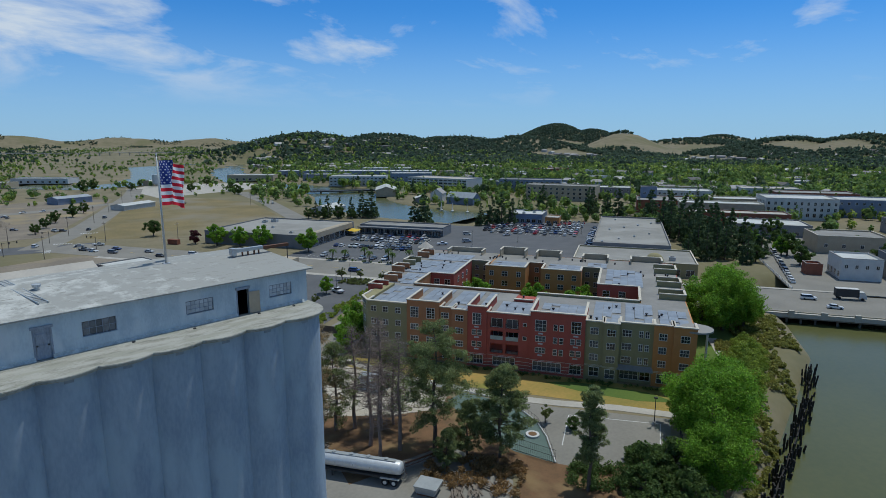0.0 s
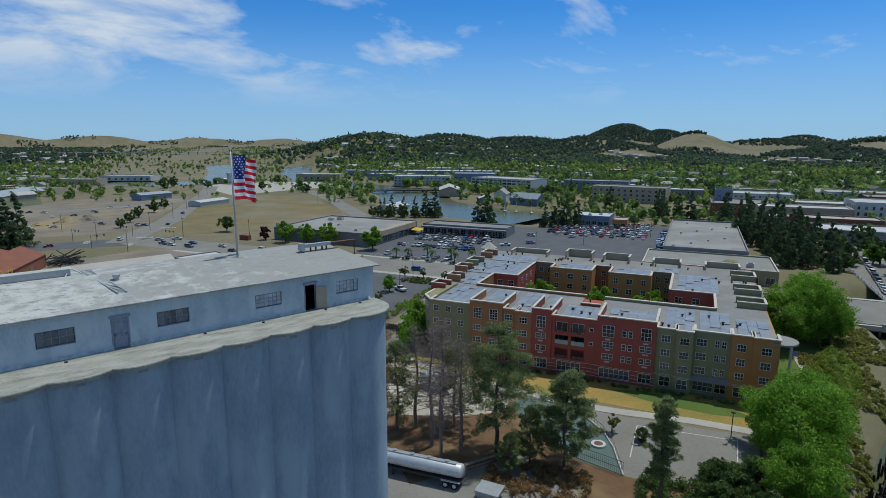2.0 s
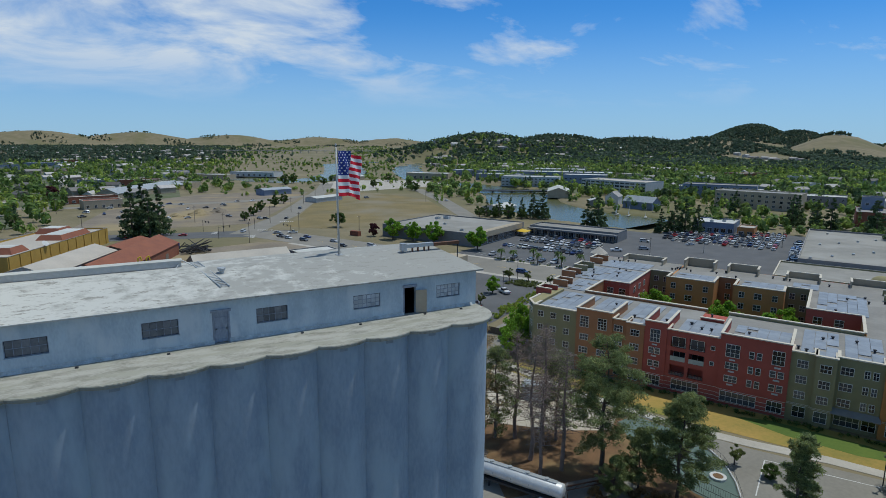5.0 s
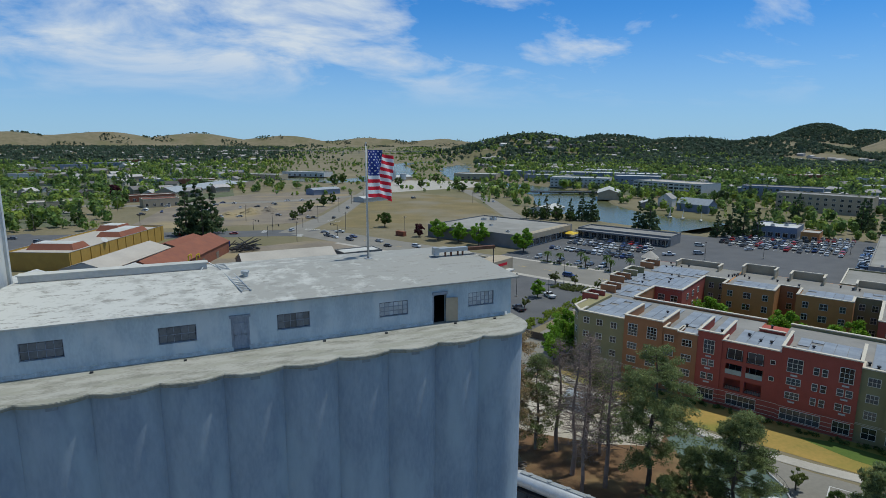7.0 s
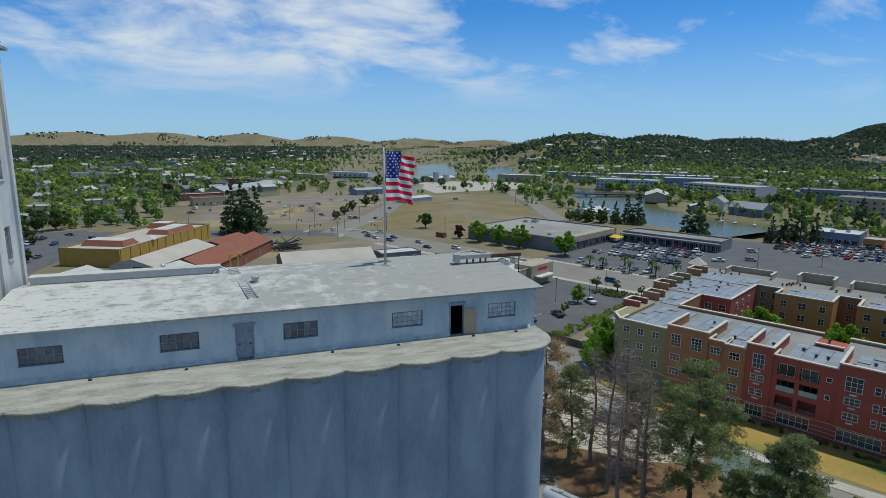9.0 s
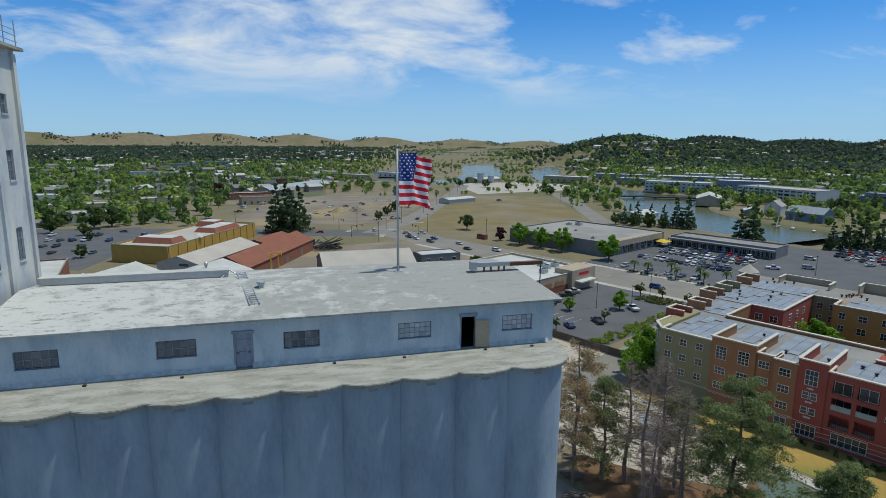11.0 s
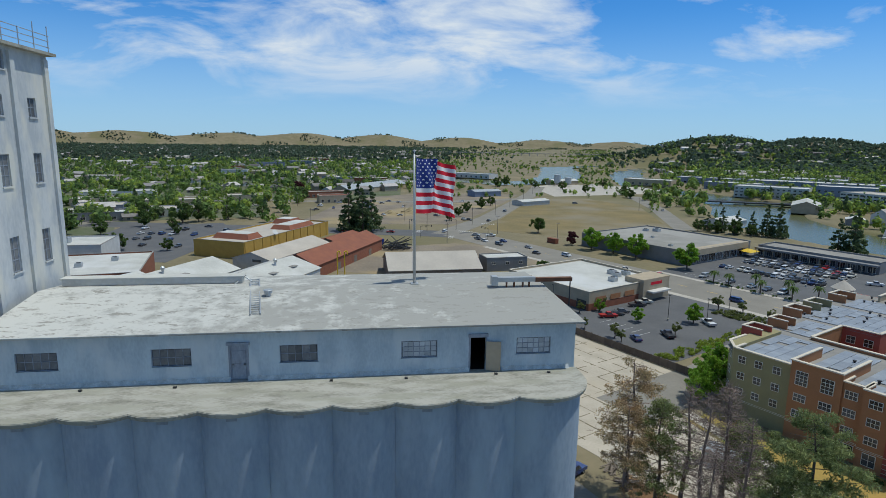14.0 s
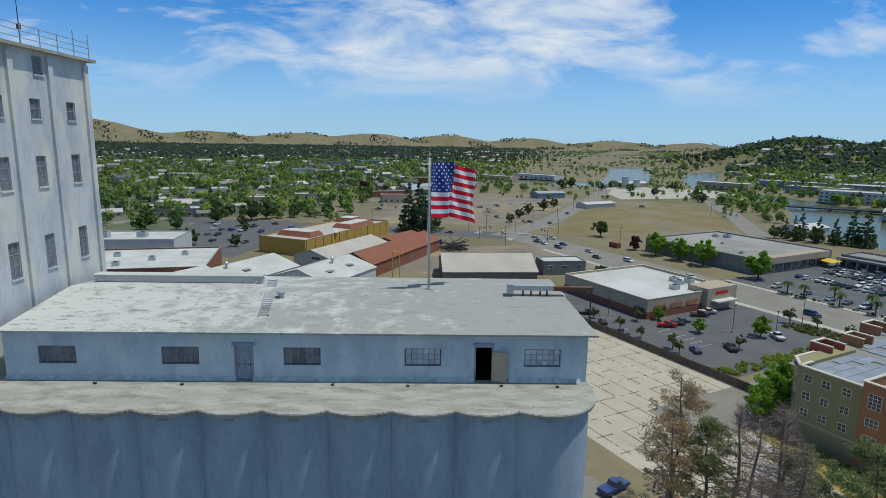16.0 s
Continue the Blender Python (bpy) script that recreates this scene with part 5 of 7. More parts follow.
def pine_meshes(seed, h, r, material, start=.3, dead=0.0, per=52, whorls=22, size=.18):
    rs = np.random.RandomState(seed)
    b = Build()
    pts = [Vector((0, 0, -.3))]
    for i in range(1, 7):
        pts.append(Vector((.25 * math.sin(i * 1.3 + seed), .25 * math.cos(i * 1.7 + seed), h * i / 6)))
    for i in range(6):
        b.tube(pts[i], pts[i + 1], .32 * h / 18 * (1 - i / 6.6) + .02, .32 * h / 18 * (1 - (i + 1) / 6.6) + .02, 8, False)
    cs, rr = [], []
    for w in range(whorls):
        k = w / (whorls - 1)
        z = h * (start + (.98 - start) * k)
        reach = r * (1.05 - .8 * k ** 1.4) * (.55 + .45 * min(1, k * 3.5))
        for j in range(4):
            a = rs.uniform(0, 6.283); ln = reach * rs.uniform(.55, 1.1)
            tip = Vector((ln * math.cos(a), ln * math.sin(a), z + ln * rs.uniform(-.12, .3)))
            b.tube((pts[3].x * .5, pts[3].y * .5, z - .1), tip, .05 + .025 * (1 - k), .015, 4, False)
            if dead:
                for q in range(12 if dead > 1 else 5):
                    o = Vector((0, 0, z)).lerp(tip, rs.uniform(.3, 1))
                    b.tube(o, o + Vector(rs.normal(size=3) * .62) + Vector((0, 0, .3)), .014, .006, 3, False)
            if rs.rand() < max(dead, .12):
                continue
            for q in (.5, .8, 1.0):
                cs.append(np.array([tip.x * q, tip.y * q, z + (tip.z - z) * q]) + rs.normal(size=3) * .3); rr.append(rs.uniform(.55, 1.2) * (.42 + r * .10))
    return b.mesh("trunk", M["deadwood"] if dead else M["bark"]), (leaf_mesh("crown", rs, cs, rr, int(per * 1.7), size * 1.15, material, .6, .2) if cs else None)


def conifer_meshes(seed, h, r, layers=15, per=70, size=.5):
    rs = np.random.RandomState(seed)
    cs, rr = [], []
    for i in range(layers):
        k = i / (layers - 1)
        ring = r * (1.0 - .9 * k ** 1.15)
        for j in range(max(3, int(8 * (1 - k)))):
            a = rs.uniform(0, 6.283); q = rs.uniform(.45, 1.05)
            cs.append((ring * q * math.cos(a), ring * q * math.sin(a), h * (.08 + .9 * k) + rs.normal() * .4)); rr.append(max(.5, ring * .32))
    return Build().tube((0, 0, -.3), (0, 0, h * .9), r * .09 + .05, .04, 7).mesh("trunk", M["bark"]), leaf_mesh("crown", rs, cs, rr, int(per / 2), size, M["conifer"], .6)


def plant(name, label, category, meshes, places, group=""):
    for x, y, s, turn in places:
        zg = float(ground_height(np.array([x]), np.array([y]))[0])
        t = thing(name, label, category, group, at=pose(x, y, max(zg, -.6), 0, 0, turn) @ Matrix.Scale(s, 4))
        part("trunk", meshes[0], None, t)
        if meshes[1]:
            part("crown", meshes[1], None, t)


big1 = broad_tree_meshes(3, 19, 9, 190, 190, .15, M["leaf"], .12)
big2 = broad_tree_meshes(5, 15, 7.5, 170, 170, .145, M["leaf"], .10)
big3 = broad_tree_meshes(8, 12, 6.5, 120, 150, .15, M["leaf_yellow"], .08)
plant("cottonwood_tree", "tall full-leaved bright green tree on the river bank", "tree", big1, [(73, -18.5, .92, 0), (147, 5, 1.0, 80), (160, 10, .9, 190)], "trees on the bank")
plant("cottonwood_tree", "bright green leafy tree on the river bank", "tree", big2, [(85, -16, .95, 30), (82, -11.5, .8, 140), (64, -22, .8, 200), (139, 8, 1.1, 260), (152, 1, .85, 20), (94, -13, .8, 60)], "trees on the bank")
plant("willow_tree", "yellow-green low willow at the water's edge", "tree", big3, [(100, -15, .8, 0), (109, -13, .8, 90), (119, -10, .7, 200), (129, -6, .5, 10)], "willows at the water")
plant("pine_tree", "dark green pine with a ragged crown", "tree", pine_meshes(2, 22, 8.2, M["pine"], .28, per=72, size=.17), [(43.6, 18.4, 1.02, 0)], "pines")
plant("pine_tree", "dark green pine with a ragged crown", "tree", pine_meshes(21, 16, 6.0, M["pine"], .2, per=66, size=.17), [(49, 8, 1.02, 40), (45, 12, .62, 100), (40, 12, .45, 20)], "pines")
plant("pine_tree", "slender sparse pine with a thin crown", "tree", pine_meshes(31, 17, 2.9, M["pine"], .3, per=40, whorls=17), [(51, -8, 1, 0)], "pines")
plant("pine_tree", "half-dead pine with browning needles", "tree", pine_meshes(41, 21, 7.4, M["pine_brown"], .25, .45, per=34, size=.17), [(33, 41, 1, 0), (30, 36, .8, 80)], "pines")
plant("pine_tree", "sparse grey-green pine with a broken crown", "tree", pine_meshes(43, 18, 6.2, M["pine"], .15, .45, per=34, size=.17), [(35, 36, .95, 10), (44, 30, .9, 120)], "pines")
plant("dead_pine", "bare dead grey-brown pine with many fine twigs", "tree", pine_meshes(51, 22, 5.0, M["pine_brown"], .32, 1.1, whorls=30), [(36, 27, 1, 0), (38.5, 22, .95, 70), (41, 30, 1, 130), (38, 34, .92, 190), (45, 35, .88, 250), (34, 22, .8, 300)], "dead pines")
bush = broad_tree_meshes(12, 7, 4.2, 60, 110, .16, M["leaf_dark"], .05)
plant("live_oak", "dense dark green bushy oak", "tree", bush, [(57, -14, 1.1, 0), (61, -17, 1.15, 70), (53, -16, 1.0, 140), (49, -19, .9, 200), (56, -21, 1.0, 260), (64, -10, .55, 50), (66, 4, .4, 10)], "bushy oaks")
yt = broad_tree_meshes(14, 8.5, 4.0, 60, 100, .17, M["leaf"], .10)
plant("street_tree", "rounded bright green street tree", "tree", yt, [(*wxy(-35.5, 97), 1.25, 0), (*wxy(-34.5, 91), 1.15, 40), (*wxy(-33.5, 86), .9, 90)] + [(*wxy(u, v), s, 50 * i) for i, (u, v, s) in enumerate([(-165, 202, 1.4), (-152, 203, 1.3), (-139, 203, 1.45), (-112, 202, 1.4), (-66, 135, .75), (-76, 122, .55), (-90, 121, .5), (-9, 128, 1.42), (8.6, 126, 1.45), (22, 128, 1.4), (-2, 117, 1.0), (17, 116, 1.0), (105, 262, 1.1), (96, 282, 1.0)])], "street trees")
small = broad_tree_meshes(15, 4.6, 1.9, 26, 60, .14, M["shrub"], .3)
plant("sapling", "small young ornamental tree in a planter", "tree", small, [(*wxy(u, v), s, 40 * i) for i, (u, v, s) in enumerate([(-63, 157, 1), (-70, 155, 1.1), (-54, 157, .9), (-62, 120, .9), (-93, 126, 1), (-92, 114, .9), (-100, 104, .8), (-88, 103, .9), (-80, 103, .8), (-70, 104, 1), (-67, 103, .8), (-102, 160, .9), (20.8, 62.2, .8)])], "young trees")
purple = broad_tree_meshes(16, 8, 3.6, 50, 80, .2, M["leaf_purple"], .12)
plant("plum_tree", "dark purple-leaved plum tree", "tree", purple, [(*wxy(-180, 204), 1, 0), (-70, 545, 1.7, 30)], "plum trees")
plant("field_tree", "lone round green tree in the dry field", "tree", broad_tree_meshes(18, 9.5, 5, 60, 90, .22, M["leaf_dark"], .22), [(95, 294, 1, 0), (*wxy(-136, 140), .7, 40)], "field trees")
con = conifer_meshes(61, 24, 6.2)
plant("redwood_tree", "dense dark redwood conifer", "tree", con, [(-16, 306, 1.18, 0), (-8, 300, 1.05, 80), (-3, 306, 1.12, 140), (-10, 312, 1.2, 200)] + [(x, y, s, 37 * i) for i, (x, y, s) in enumerate([(230, 214, .95), (226, 219, .75), (262, 185, .80), (268, 182, .85), (256, 189, .6), (274, 178, .7), (359, 213, .8), (353, 169, .85), (364, 172, .8), (345, 150, .8), (352, 145, .85), (338, 104, .95), (330, 98, .9), (322, 95, .85), (346, 118, .9), (360, 126, .85), (314, 84, .95), (308, 76, .9), (300, 70, .95), (292, 62, .85), (284, 56, .9), (276, 50, .8), (296, 52, .8), (306, 64, .85), (318, 78, .9), (210, 290, .65), (216, 284, .6), (222, 279, .6), (227, 273, .8), (231, 268, .85), (204, 296, .5), (252, 40, .75), (258, 46, .8), (264, 36, .8), (270, 44, .85), (246, 46, .7), (262, 56, .8), (272, 60, .85), (280, 68, .85), (288, 76, .85), (240, 52, .6), (296, 84, .85), (304, 92, .9), (270, 30, .75), (250, 30, .6)])], "redwoods")
oak = broad_tree_meshes(19, 10, 5.4, 46, 60, .34, M["leaf_dark"], .12)
plant("park_tree", "rounded dark green shade tree", "tree", oak, [(x, y, s, 41 * i) for i, (x, y, s) in enumerate([(205, 288, .8), (212, 281, .9), (198, 296, .75), (219, 275, .7), (-120, 344, 1.35), (-112, 350, 1.2), (-146, 356, 1.1), (-122, 252, .8), (-128, 258, .75), (-110, 300, .5), (-138, 330, .9), (-100, 250, .6), (-60, 478, 1.1), (282, 22, 1.1), (268, 60, .9), (290, 40, .9), (60, 372, .7), (70, 395, .8), (86, 420, .9), (98, 440, .8), (50, 350, .6), (250, 500, .9), (262, 540, 1), (228, 560, .9), (216, 600, 1), (150, 640, 1.2), (165, 660, 1.2), (190, 622, .9), (280, 640, 1), (262, 12, .9), (270, -6, .8), (300, 30, 1), (310, 48, 1), (322, 20, .9), (290, -14, .9), (316, 0, .8), (340, 44, 1), (350, 20, .9), (256, 28, .8), (-150, 300, .8), (-118, 318, .7), (-96, 360, .9), (-76, 372, .8), (-168, 300, 1), (-180, 330, 1)])], "shade trees")
# Palms along the car park's edge.
rs = np.random.RandomState(7)
fr = Build()
for i in range(22):
    a = i * 2.4; lift = rs.uniform(.2, 1.1); base = Vector((0, 0, 4.6)); prev = base
    for k in range(1, 4):
        p = base + Vector((math.cos(a) * .75 * k, math.sin(a) * .75 * k, lift * k * .7 - .28 * k * k))
        w = Vector((-math.sin(a), math.cos(a), 0)) * (.28 if k < 3 else .05); w0 = Vector((-math.sin(a), math.cos(a), 0)) * .28
        fr.add([prev - w0, prev + w0, p + w, p - w], [(0, 1, 2, 3)]); prev = p
palm = (Build().tube((0, 0, -.2), (0, 0, 4.7), .24, .2, 9).mesh("trunk", M["bark"]), fr.mesh("crown", M["leaf_dark"]))
plant("palm_tree", "short feathery palm in a hedge strip", "tree", palm, [(*wxy(u, 189 + (i % 2) * 8), 1, 60 * i) for i, u in enumerate((-86, -80, -74, -68, -63, -58, -92))], "palms")


def hedge(label, outline_uv, h, per, size, material, seed):
    rs = np.random.RandomState(seed)
    (u0, u1, v0, v1) = outline_uv
    n = max(3, int((u1 - u0) * (v1 - v0) * .8))
    spots = [wxy(rs.uniform(u0, u1), rs.uniform(v0, v1)) for _ in range(n)]
    cs = [(x, y, h * rs.uniform(.3, .6) + float(ground_height(np.array([x]), np.array([y]))[0])) for x, y in spots]
    ob = part("shrubs", leaf_mesh("shrubs", rs, cs, [h * .55] * n, per, size, M[material]))
    tagged(ob, label, "shrubs", kind="stuff")


hedge("low green hedge along the car park", (-95, -50, 188.6, 189.8), .9, 60, .12, "leaf_dark", 1)
hedge("low yellow-green planting in a car park island", (-69, -54, 150, 158), 1.0, 90, .13, "shrub", 2)
hedge("low yellow-green planting beside the drive", (-55, -50.5, 100, 146), 1.0, 60, .13, "leaf_yellow", 3)
hedge("dark shrubs along the apartment wall", (-26, 48, 83.2, 84.8), .9, 40, .12, "leaf_dark", 4)
hedge("dry brown scrub and weeds", (4, 20, 36, 46), 1.2, 60, .14, "scrub_dry", 5)
hedge("green undergrowth beneath trees", (27, 42, 42, 50), 1.6, 70, .15, "leaf_dark", 6)
hedge("dry grass tufts on the river bank", (53, 63, 44, 92), 1.1, 75, .19, "bank_grass", 7)
hedge("dry grass tufts on the river bank", (58, 72, 92, 122), 1.1, 75, .19, "bank_grass", 17)
hedge("dry grass tufts on the river bank", (64, 79, 122, 152), 1.1, 75, .19, "bank_grass", 18)
hedge("green courtyard planting", (-10, 26, 110, 132), 1.4, 24, .2, "leaf", 8)

# ---- shops and sheds ----
store = flat_building("supermarket", "large grey supermarket with a pale flat roof", -177, -117, 208, 262, 6.3, "grey_wall", "roof_weathered", .5)
part("entrance_canopy", Build().box(-120, -115.8, 214, 258, 4.2, 6.9), M["tan_wall"], store)
for i in range(7):
    wall_window(store, pose(-116.95, 217 + i * 6, .4, 0, 0, 90), 5.2, 3.4, 4, 1)
for u, v, s in ((-166, 246, 2), (-162, 250, 2.6), (-130, 216, 1.4), (-150, 230, 1.2)):
    roof_unit(town(u, v, 6.3), s * 1.3, s, s * .6)
shops = flat_building("shop_row", "long low grey row of shops with a flat roof", -114, -63, 264, 280, 4.6, "grey_wall", "roof_grey", .6)
part("arcade_roof", Build().box(-114, -63, 260.5, 264, 3.6, 4.3), M["grey_wall"], shops)
for i in range(13):
    wall_window(shops, pose(-112 + i * 3.85, 263.92, .3), 3.0, 2.7, 3, 1)
    part("post", Build().box(-113.8 + i * 4.1, -113.5 + i * 4.1, 260.7, 261.0, 0, 3.6), M["tan_wall"], shops)
tent = thing("yellow_awning", "yellow canvas awning over shop seating", "awning", at=town(-116, 256))
part("canvas", Build().add([(-1, -4, 2.8), (5, -4, 2.6), (5, 4, 2.6), (-1, 4, 2.8), (1, 0, 3.9)], [(0, 1, 4), (1, 2, 4), (2, 3, 4), (3, 0, 4)]), M["yellow_paint"], tent)
for x, y in ((-.9, -3.9), (4.9, -3.9), (4.9, 3.9), (-.9, 3.9)):
    part("pole", Build().tube((x, y, 0), (x, y, 2.7), .05), M["dark_metal"], tent)
diner = flat_building("waterfront_shop", "blue-grey shop with a flat white roof", -39, -17, 332, 356, 5.6, "blue_wall", "roof_white", .6, [("s", 6, .6, 2.6, 2.4)])
roof_unit(town(-30, 338, 5.6), 2, 2, 1.2); roof_unit(town(-24, 344, 5.6), 2, 2, 1.2)
flat_building("waterfront_annexe", "orange-red low shop annexe", -14.8, -6, 328, 342, 4.6, "orange", "roof_tan", .5, [("s", 2, .6, 2.6, 2.2)])
big = flat_building("warehouse_store", "long dark grey store with a pale flat roof", 20, 54, 230, 328, 6.6, "grey_wall", "roof_weathered", .7)
for i in range(9):
    t = thing("roof_vent", "small rooftop vent box", "vent", "roof vents", at=town(24 + (i * 7.3) % 27, 236 + i * 10, 6.6))
    part("box", Build().box(-.5, .5, -.5, .5, 0, .7), M["metal_grey"], t)
low = flat_building("theatre_block", "low tan-roofed block with a green dome", 14, 62, 199, 229.6, 5.2, "olive", "roof_weathered", .5, [("e", 5, .6, 4.0, 2.8), ("s", 9, .6, 3.2, 2.6)])
rs = np.random.RandomState(2)
dome = Build()
for j in range(7):
    for i in range(18):
        a, e = 2 * math.pi * i / 18, math.pi / 2 * j / 6.5
        dome.v.append((3.6 * math.cos(a) * math.cos(e), 3.6 * math.sin(a) * math.cos(e), 3.4 * math.sin(e)))
for j in range(6):
    for i in range(18):
        dome.f.append((j * 18 + i, j * 18 + (i + 1) % 18, j * 18 + 18 + (i + 1) % 18, j * 18 + 18 + i))
dome.f.append(tuple(range(6 * 18, 7 * 18)))
d = part("dome", dome, M["olive"], low, "grey-green dome", True); d.matrix_basis = pose(46, 204, 5.2)
roof_unit(town(53, 207, 5.2), 2.4, 2.2, 1.5)
ph = flat_building("drugstore", "tan and brick shop with a white flat roof", -131, -92, 118, 157, 5.6, "tan_wall", "roof_white", .7)
part("brick_base", Build().box(-131.12, -91.88, 117.88, 118, 0, 2.3).box(-91.99, -91.88, 118, 157, 0, 2.3), M["brick"], ph)
part("entrance_tower", Build().box(-98, -90.2, 143, 157.4, 0, 7.4), M["tan_wall"], ph)
part("entrance_awning", Build().box(-90.2, -87.6, 145, 155, 3.0, 3.5), M["white_wall"], ph)
part("sign", Build().box(-90.18, -90.1, 147, 153, 5.2, 6.2), M["flag_red"], ph, "red shop sign with unreadable lettering")
for i in range(3):
    part("shutter_panel", Build().box(-91.86, -91.8, 121 + i * 7.2, 126 + i * 7.2, 2.5, 4.2), M["brown"], ph)
part("loading_door", Build().box(-97, -93, 117.8, 117.87, 0, 3.2), M["dark_metal"], ph)
for u, v in ((-104, 146), (-104, 151), (-108, 148), (-100, 139)):
    roof_unit(town(u, v, 5.6), 2.6, 2.2, 1.5)


def gable(name, label, m, w, l, eave, ridge, wall, roof, over=.4, category="shed"):
    """A gabled shed: w across, l along its ridge (local y)."""
    t = thing(name, label, category, at=m)
    part("wall", Build().add([(0, 0, 0), (w, 0, 0), (w, 0, eave), (w / 2, 0, ridge - .15), (0, 0, eave), (0, l, 0), (w, l, 0), (w, l, eave), (w / 2, l, ridge - .15), (0, l, eave)],
                             [(0, 1, 2, 3, 4), (9, 8, 7, 6, 5), (1, 6, 7, 2), (5, 0, 4, 9), (2, 7, 8, 3), (3, 8, 9, 4), (0, 5, 6, 1)]), M[wall], t)
    s = (ridge - eave) / (w / 2)
    for sgn in (-1, 1):
        x0, x1 = (-over, w / 2) if sgn < 0 else (w + over, w / 2)
        z0 = eave - s * over
        b = Build().add([(x0, -over, z0), (x1, -over, ridge), (x1, l + over, ridge), (x0, l + over, z0), (x0, -over, z0 + .15), (x1, -over, ridge + .15), (x1, l + over, ridge + .15), (x0, l + over, z0 + .15)],
                        [(0, 1, 2, 3), (4, 7, 6, 5), (0, 4, 5, 1), (1, 5, 6, 2), (2, 6, 7, 3), (3, 7, 4, 0)])
        part("roof", b, M[roof], t)
    return t


barn = gable("brick_barn", "long red brick shed with a rust-red gable roof", pose(-41, 193, 0, 0, 0, -24.0), 17, 66, 5.4, 9.2, "brick", "roof_red")
for i in range(3):
    part("door_panel", Build().box(17.0, 17.06, 18 + i * 16, 21 + i * 16, 0, 3), M["wood_old"], barn)
shed = gable("metal_shed", "pale grey corrugated shed with a light gable roof", pose(-60, 203, 0, 0, 0, -26), 18, 46, 5.6, 8.4, "metal_grey", "roof_tan")
part("big_door", Build().box(10, 16, -.06, 0, 0, 4), M["white_wall"], shed)
part("window_strip", Build().box(9.5, 13.5, -.07, -.02, 4.6, 5.6), M["glass"], shed)
gable("brown_shed", "small wooden shed with brown roof", pose(-32, 252, 0, 0, 0, -26), 14, 28, 3.5, 5.5, "wood_old", "roof_red")
gable("metal_shed", "beige metal shed with a pale roof", pose(38, 180, 0, 0, 0, 93), 26, 36, 4.6, 9.2, "wood_old", "roof_tan")
for x, y in ((-80, 150), (-46, 160)):
    g = gable("mill_shed", "white gabled mill shed roof", pose(x - 12, y, 0, 0, 0, -26), 24, 42 if x < -60 else 30, 6.6, 10.2, "white_wall", "roof_white")
    for k in (.25, .65):
        part("skylight", Build().box(17, 19.5, 30 * k, 30 * k + 3, 8.6, 8.75), M["roof_grey"], g)
    v = thing("roof_turbine", "grey metal roof turbine on a tall neck", "vent", "roof turbines", at=pose(x + 8, y + 8, 9.4))
    part("neck", Build().tube((0, 0, -1.5), (0, 0, 1.2), .55, .35, 10), M["metal_grey"], v)
    part("cowl", Build().tube((0, 0, 1.2), (0, 0, 2.2), .5, .7, 10).tube((0, 0, 2.2), (0, 0, 2.7), .7, .2, 10), M["metal_grey"], v)
gable("mill_shed", "white gabled mill shed roof", pose(-112, 128, 0, 0, 0, -26), 26, 44, 6.2, 9.6, "white_wall", "roof_white")
mill = flat_building("mill_building", "low flat-roofed white mill building with brick walls", 0, 64, 0, 40, 7.2, "brick", "roof_white", .5, at=pose(-146, 156, 0, 0, 0, 12))
flat_building("mill_building", "white-roofed flat mill annexe building", 0, 52, 0, 26, 8.0, "white_wall", "roof_white", .5, at=pose(-168, 214, 0, 0, 0, 6))
for i in range(6):
    roof_unit(pose(-140 + i * 8, 166 + (i % 3) * 9 + i * 1.6, 7.2, 0, 0, 12), 2.2, 2.2, 1.5)
roof_unit(pose(-150, 226, 8.0), 4, 3, 2.4); roof_unit(pose(-134, 228, 8.0), 4, 3, 2.4)
yel = flat_building("ochre_market", "long ochre yellow market with pilasters and red parapets", -27, 0, 0, 76, 7.0, "yellow_wall", "roof_tan", .7, at=pose(-60, 226, 0, 0, 0, -25.5))
for i in range(12):
    part("pilaster", Build().box(0, .3, i * 6.6 + .6, i * 6.6 + 1.2, 0, 7.6), M["yellow_wall"], yel)
for x0, y0, x1, y1, z in ((-24, 9, -4, 20, 9.4), (-15, 42, -3, 66, 9.2), (-26, 60, -14, 72, 9.6)):
    part("mansard", Build().add([(x0, y0, 7), (x1, y0, 7), (x1, y1, 7), (x0, y1, 7), (x0 + 1.6, y0 + 1.6, z), (x1 - 1.6, y0 + 1.6, z), (x1 - 1.6, y1 - 1.6, z), (x0 + 1.6, y1 - 1.6, z)], [(0, 1, 5, 4), (1, 2, 6, 5), (2, 3, 7, 6), (3, 0, 4, 7), (4, 5, 6, 7)]), [M["roof_red"]], yel, "rust-red mansard parapet")
    part("mansard_top", Build().box(x0 + 1.9, x1 - 1.9, y0 + 1.9, y1 - 1.9, z, z + .05), M["roof_white"], yel)
dish = thing("satellite_dish", "white satellite dish on a roof", "satellite dish", at=pose(-50, 248, 7))
part("dish", Build().tube((0, 0, 1.4), (.5, -.5, 2.0), .3, 1.4, 14), M["white_wall"], dish)
part("stand", Build().tube((0, 0, 0), (0, 0, 1.5), .1), M["dark_metal"], dish)
gable("field_shed", "pale metal shed in the dry field", pose(118, 446, 0, 0, 0, -62), 13, 32, 3.6, 4.8, "metal_grey", "roof_white")
flat_building("block_house", "small grey block building with flat roof", 0, 18, 0, 10, 5.4, "grey_wall", "roof_white", .3, [("s", 3, 2.8, 1.8, 1.2)], at=pose(43, 194, 0, 0, 0, 8))
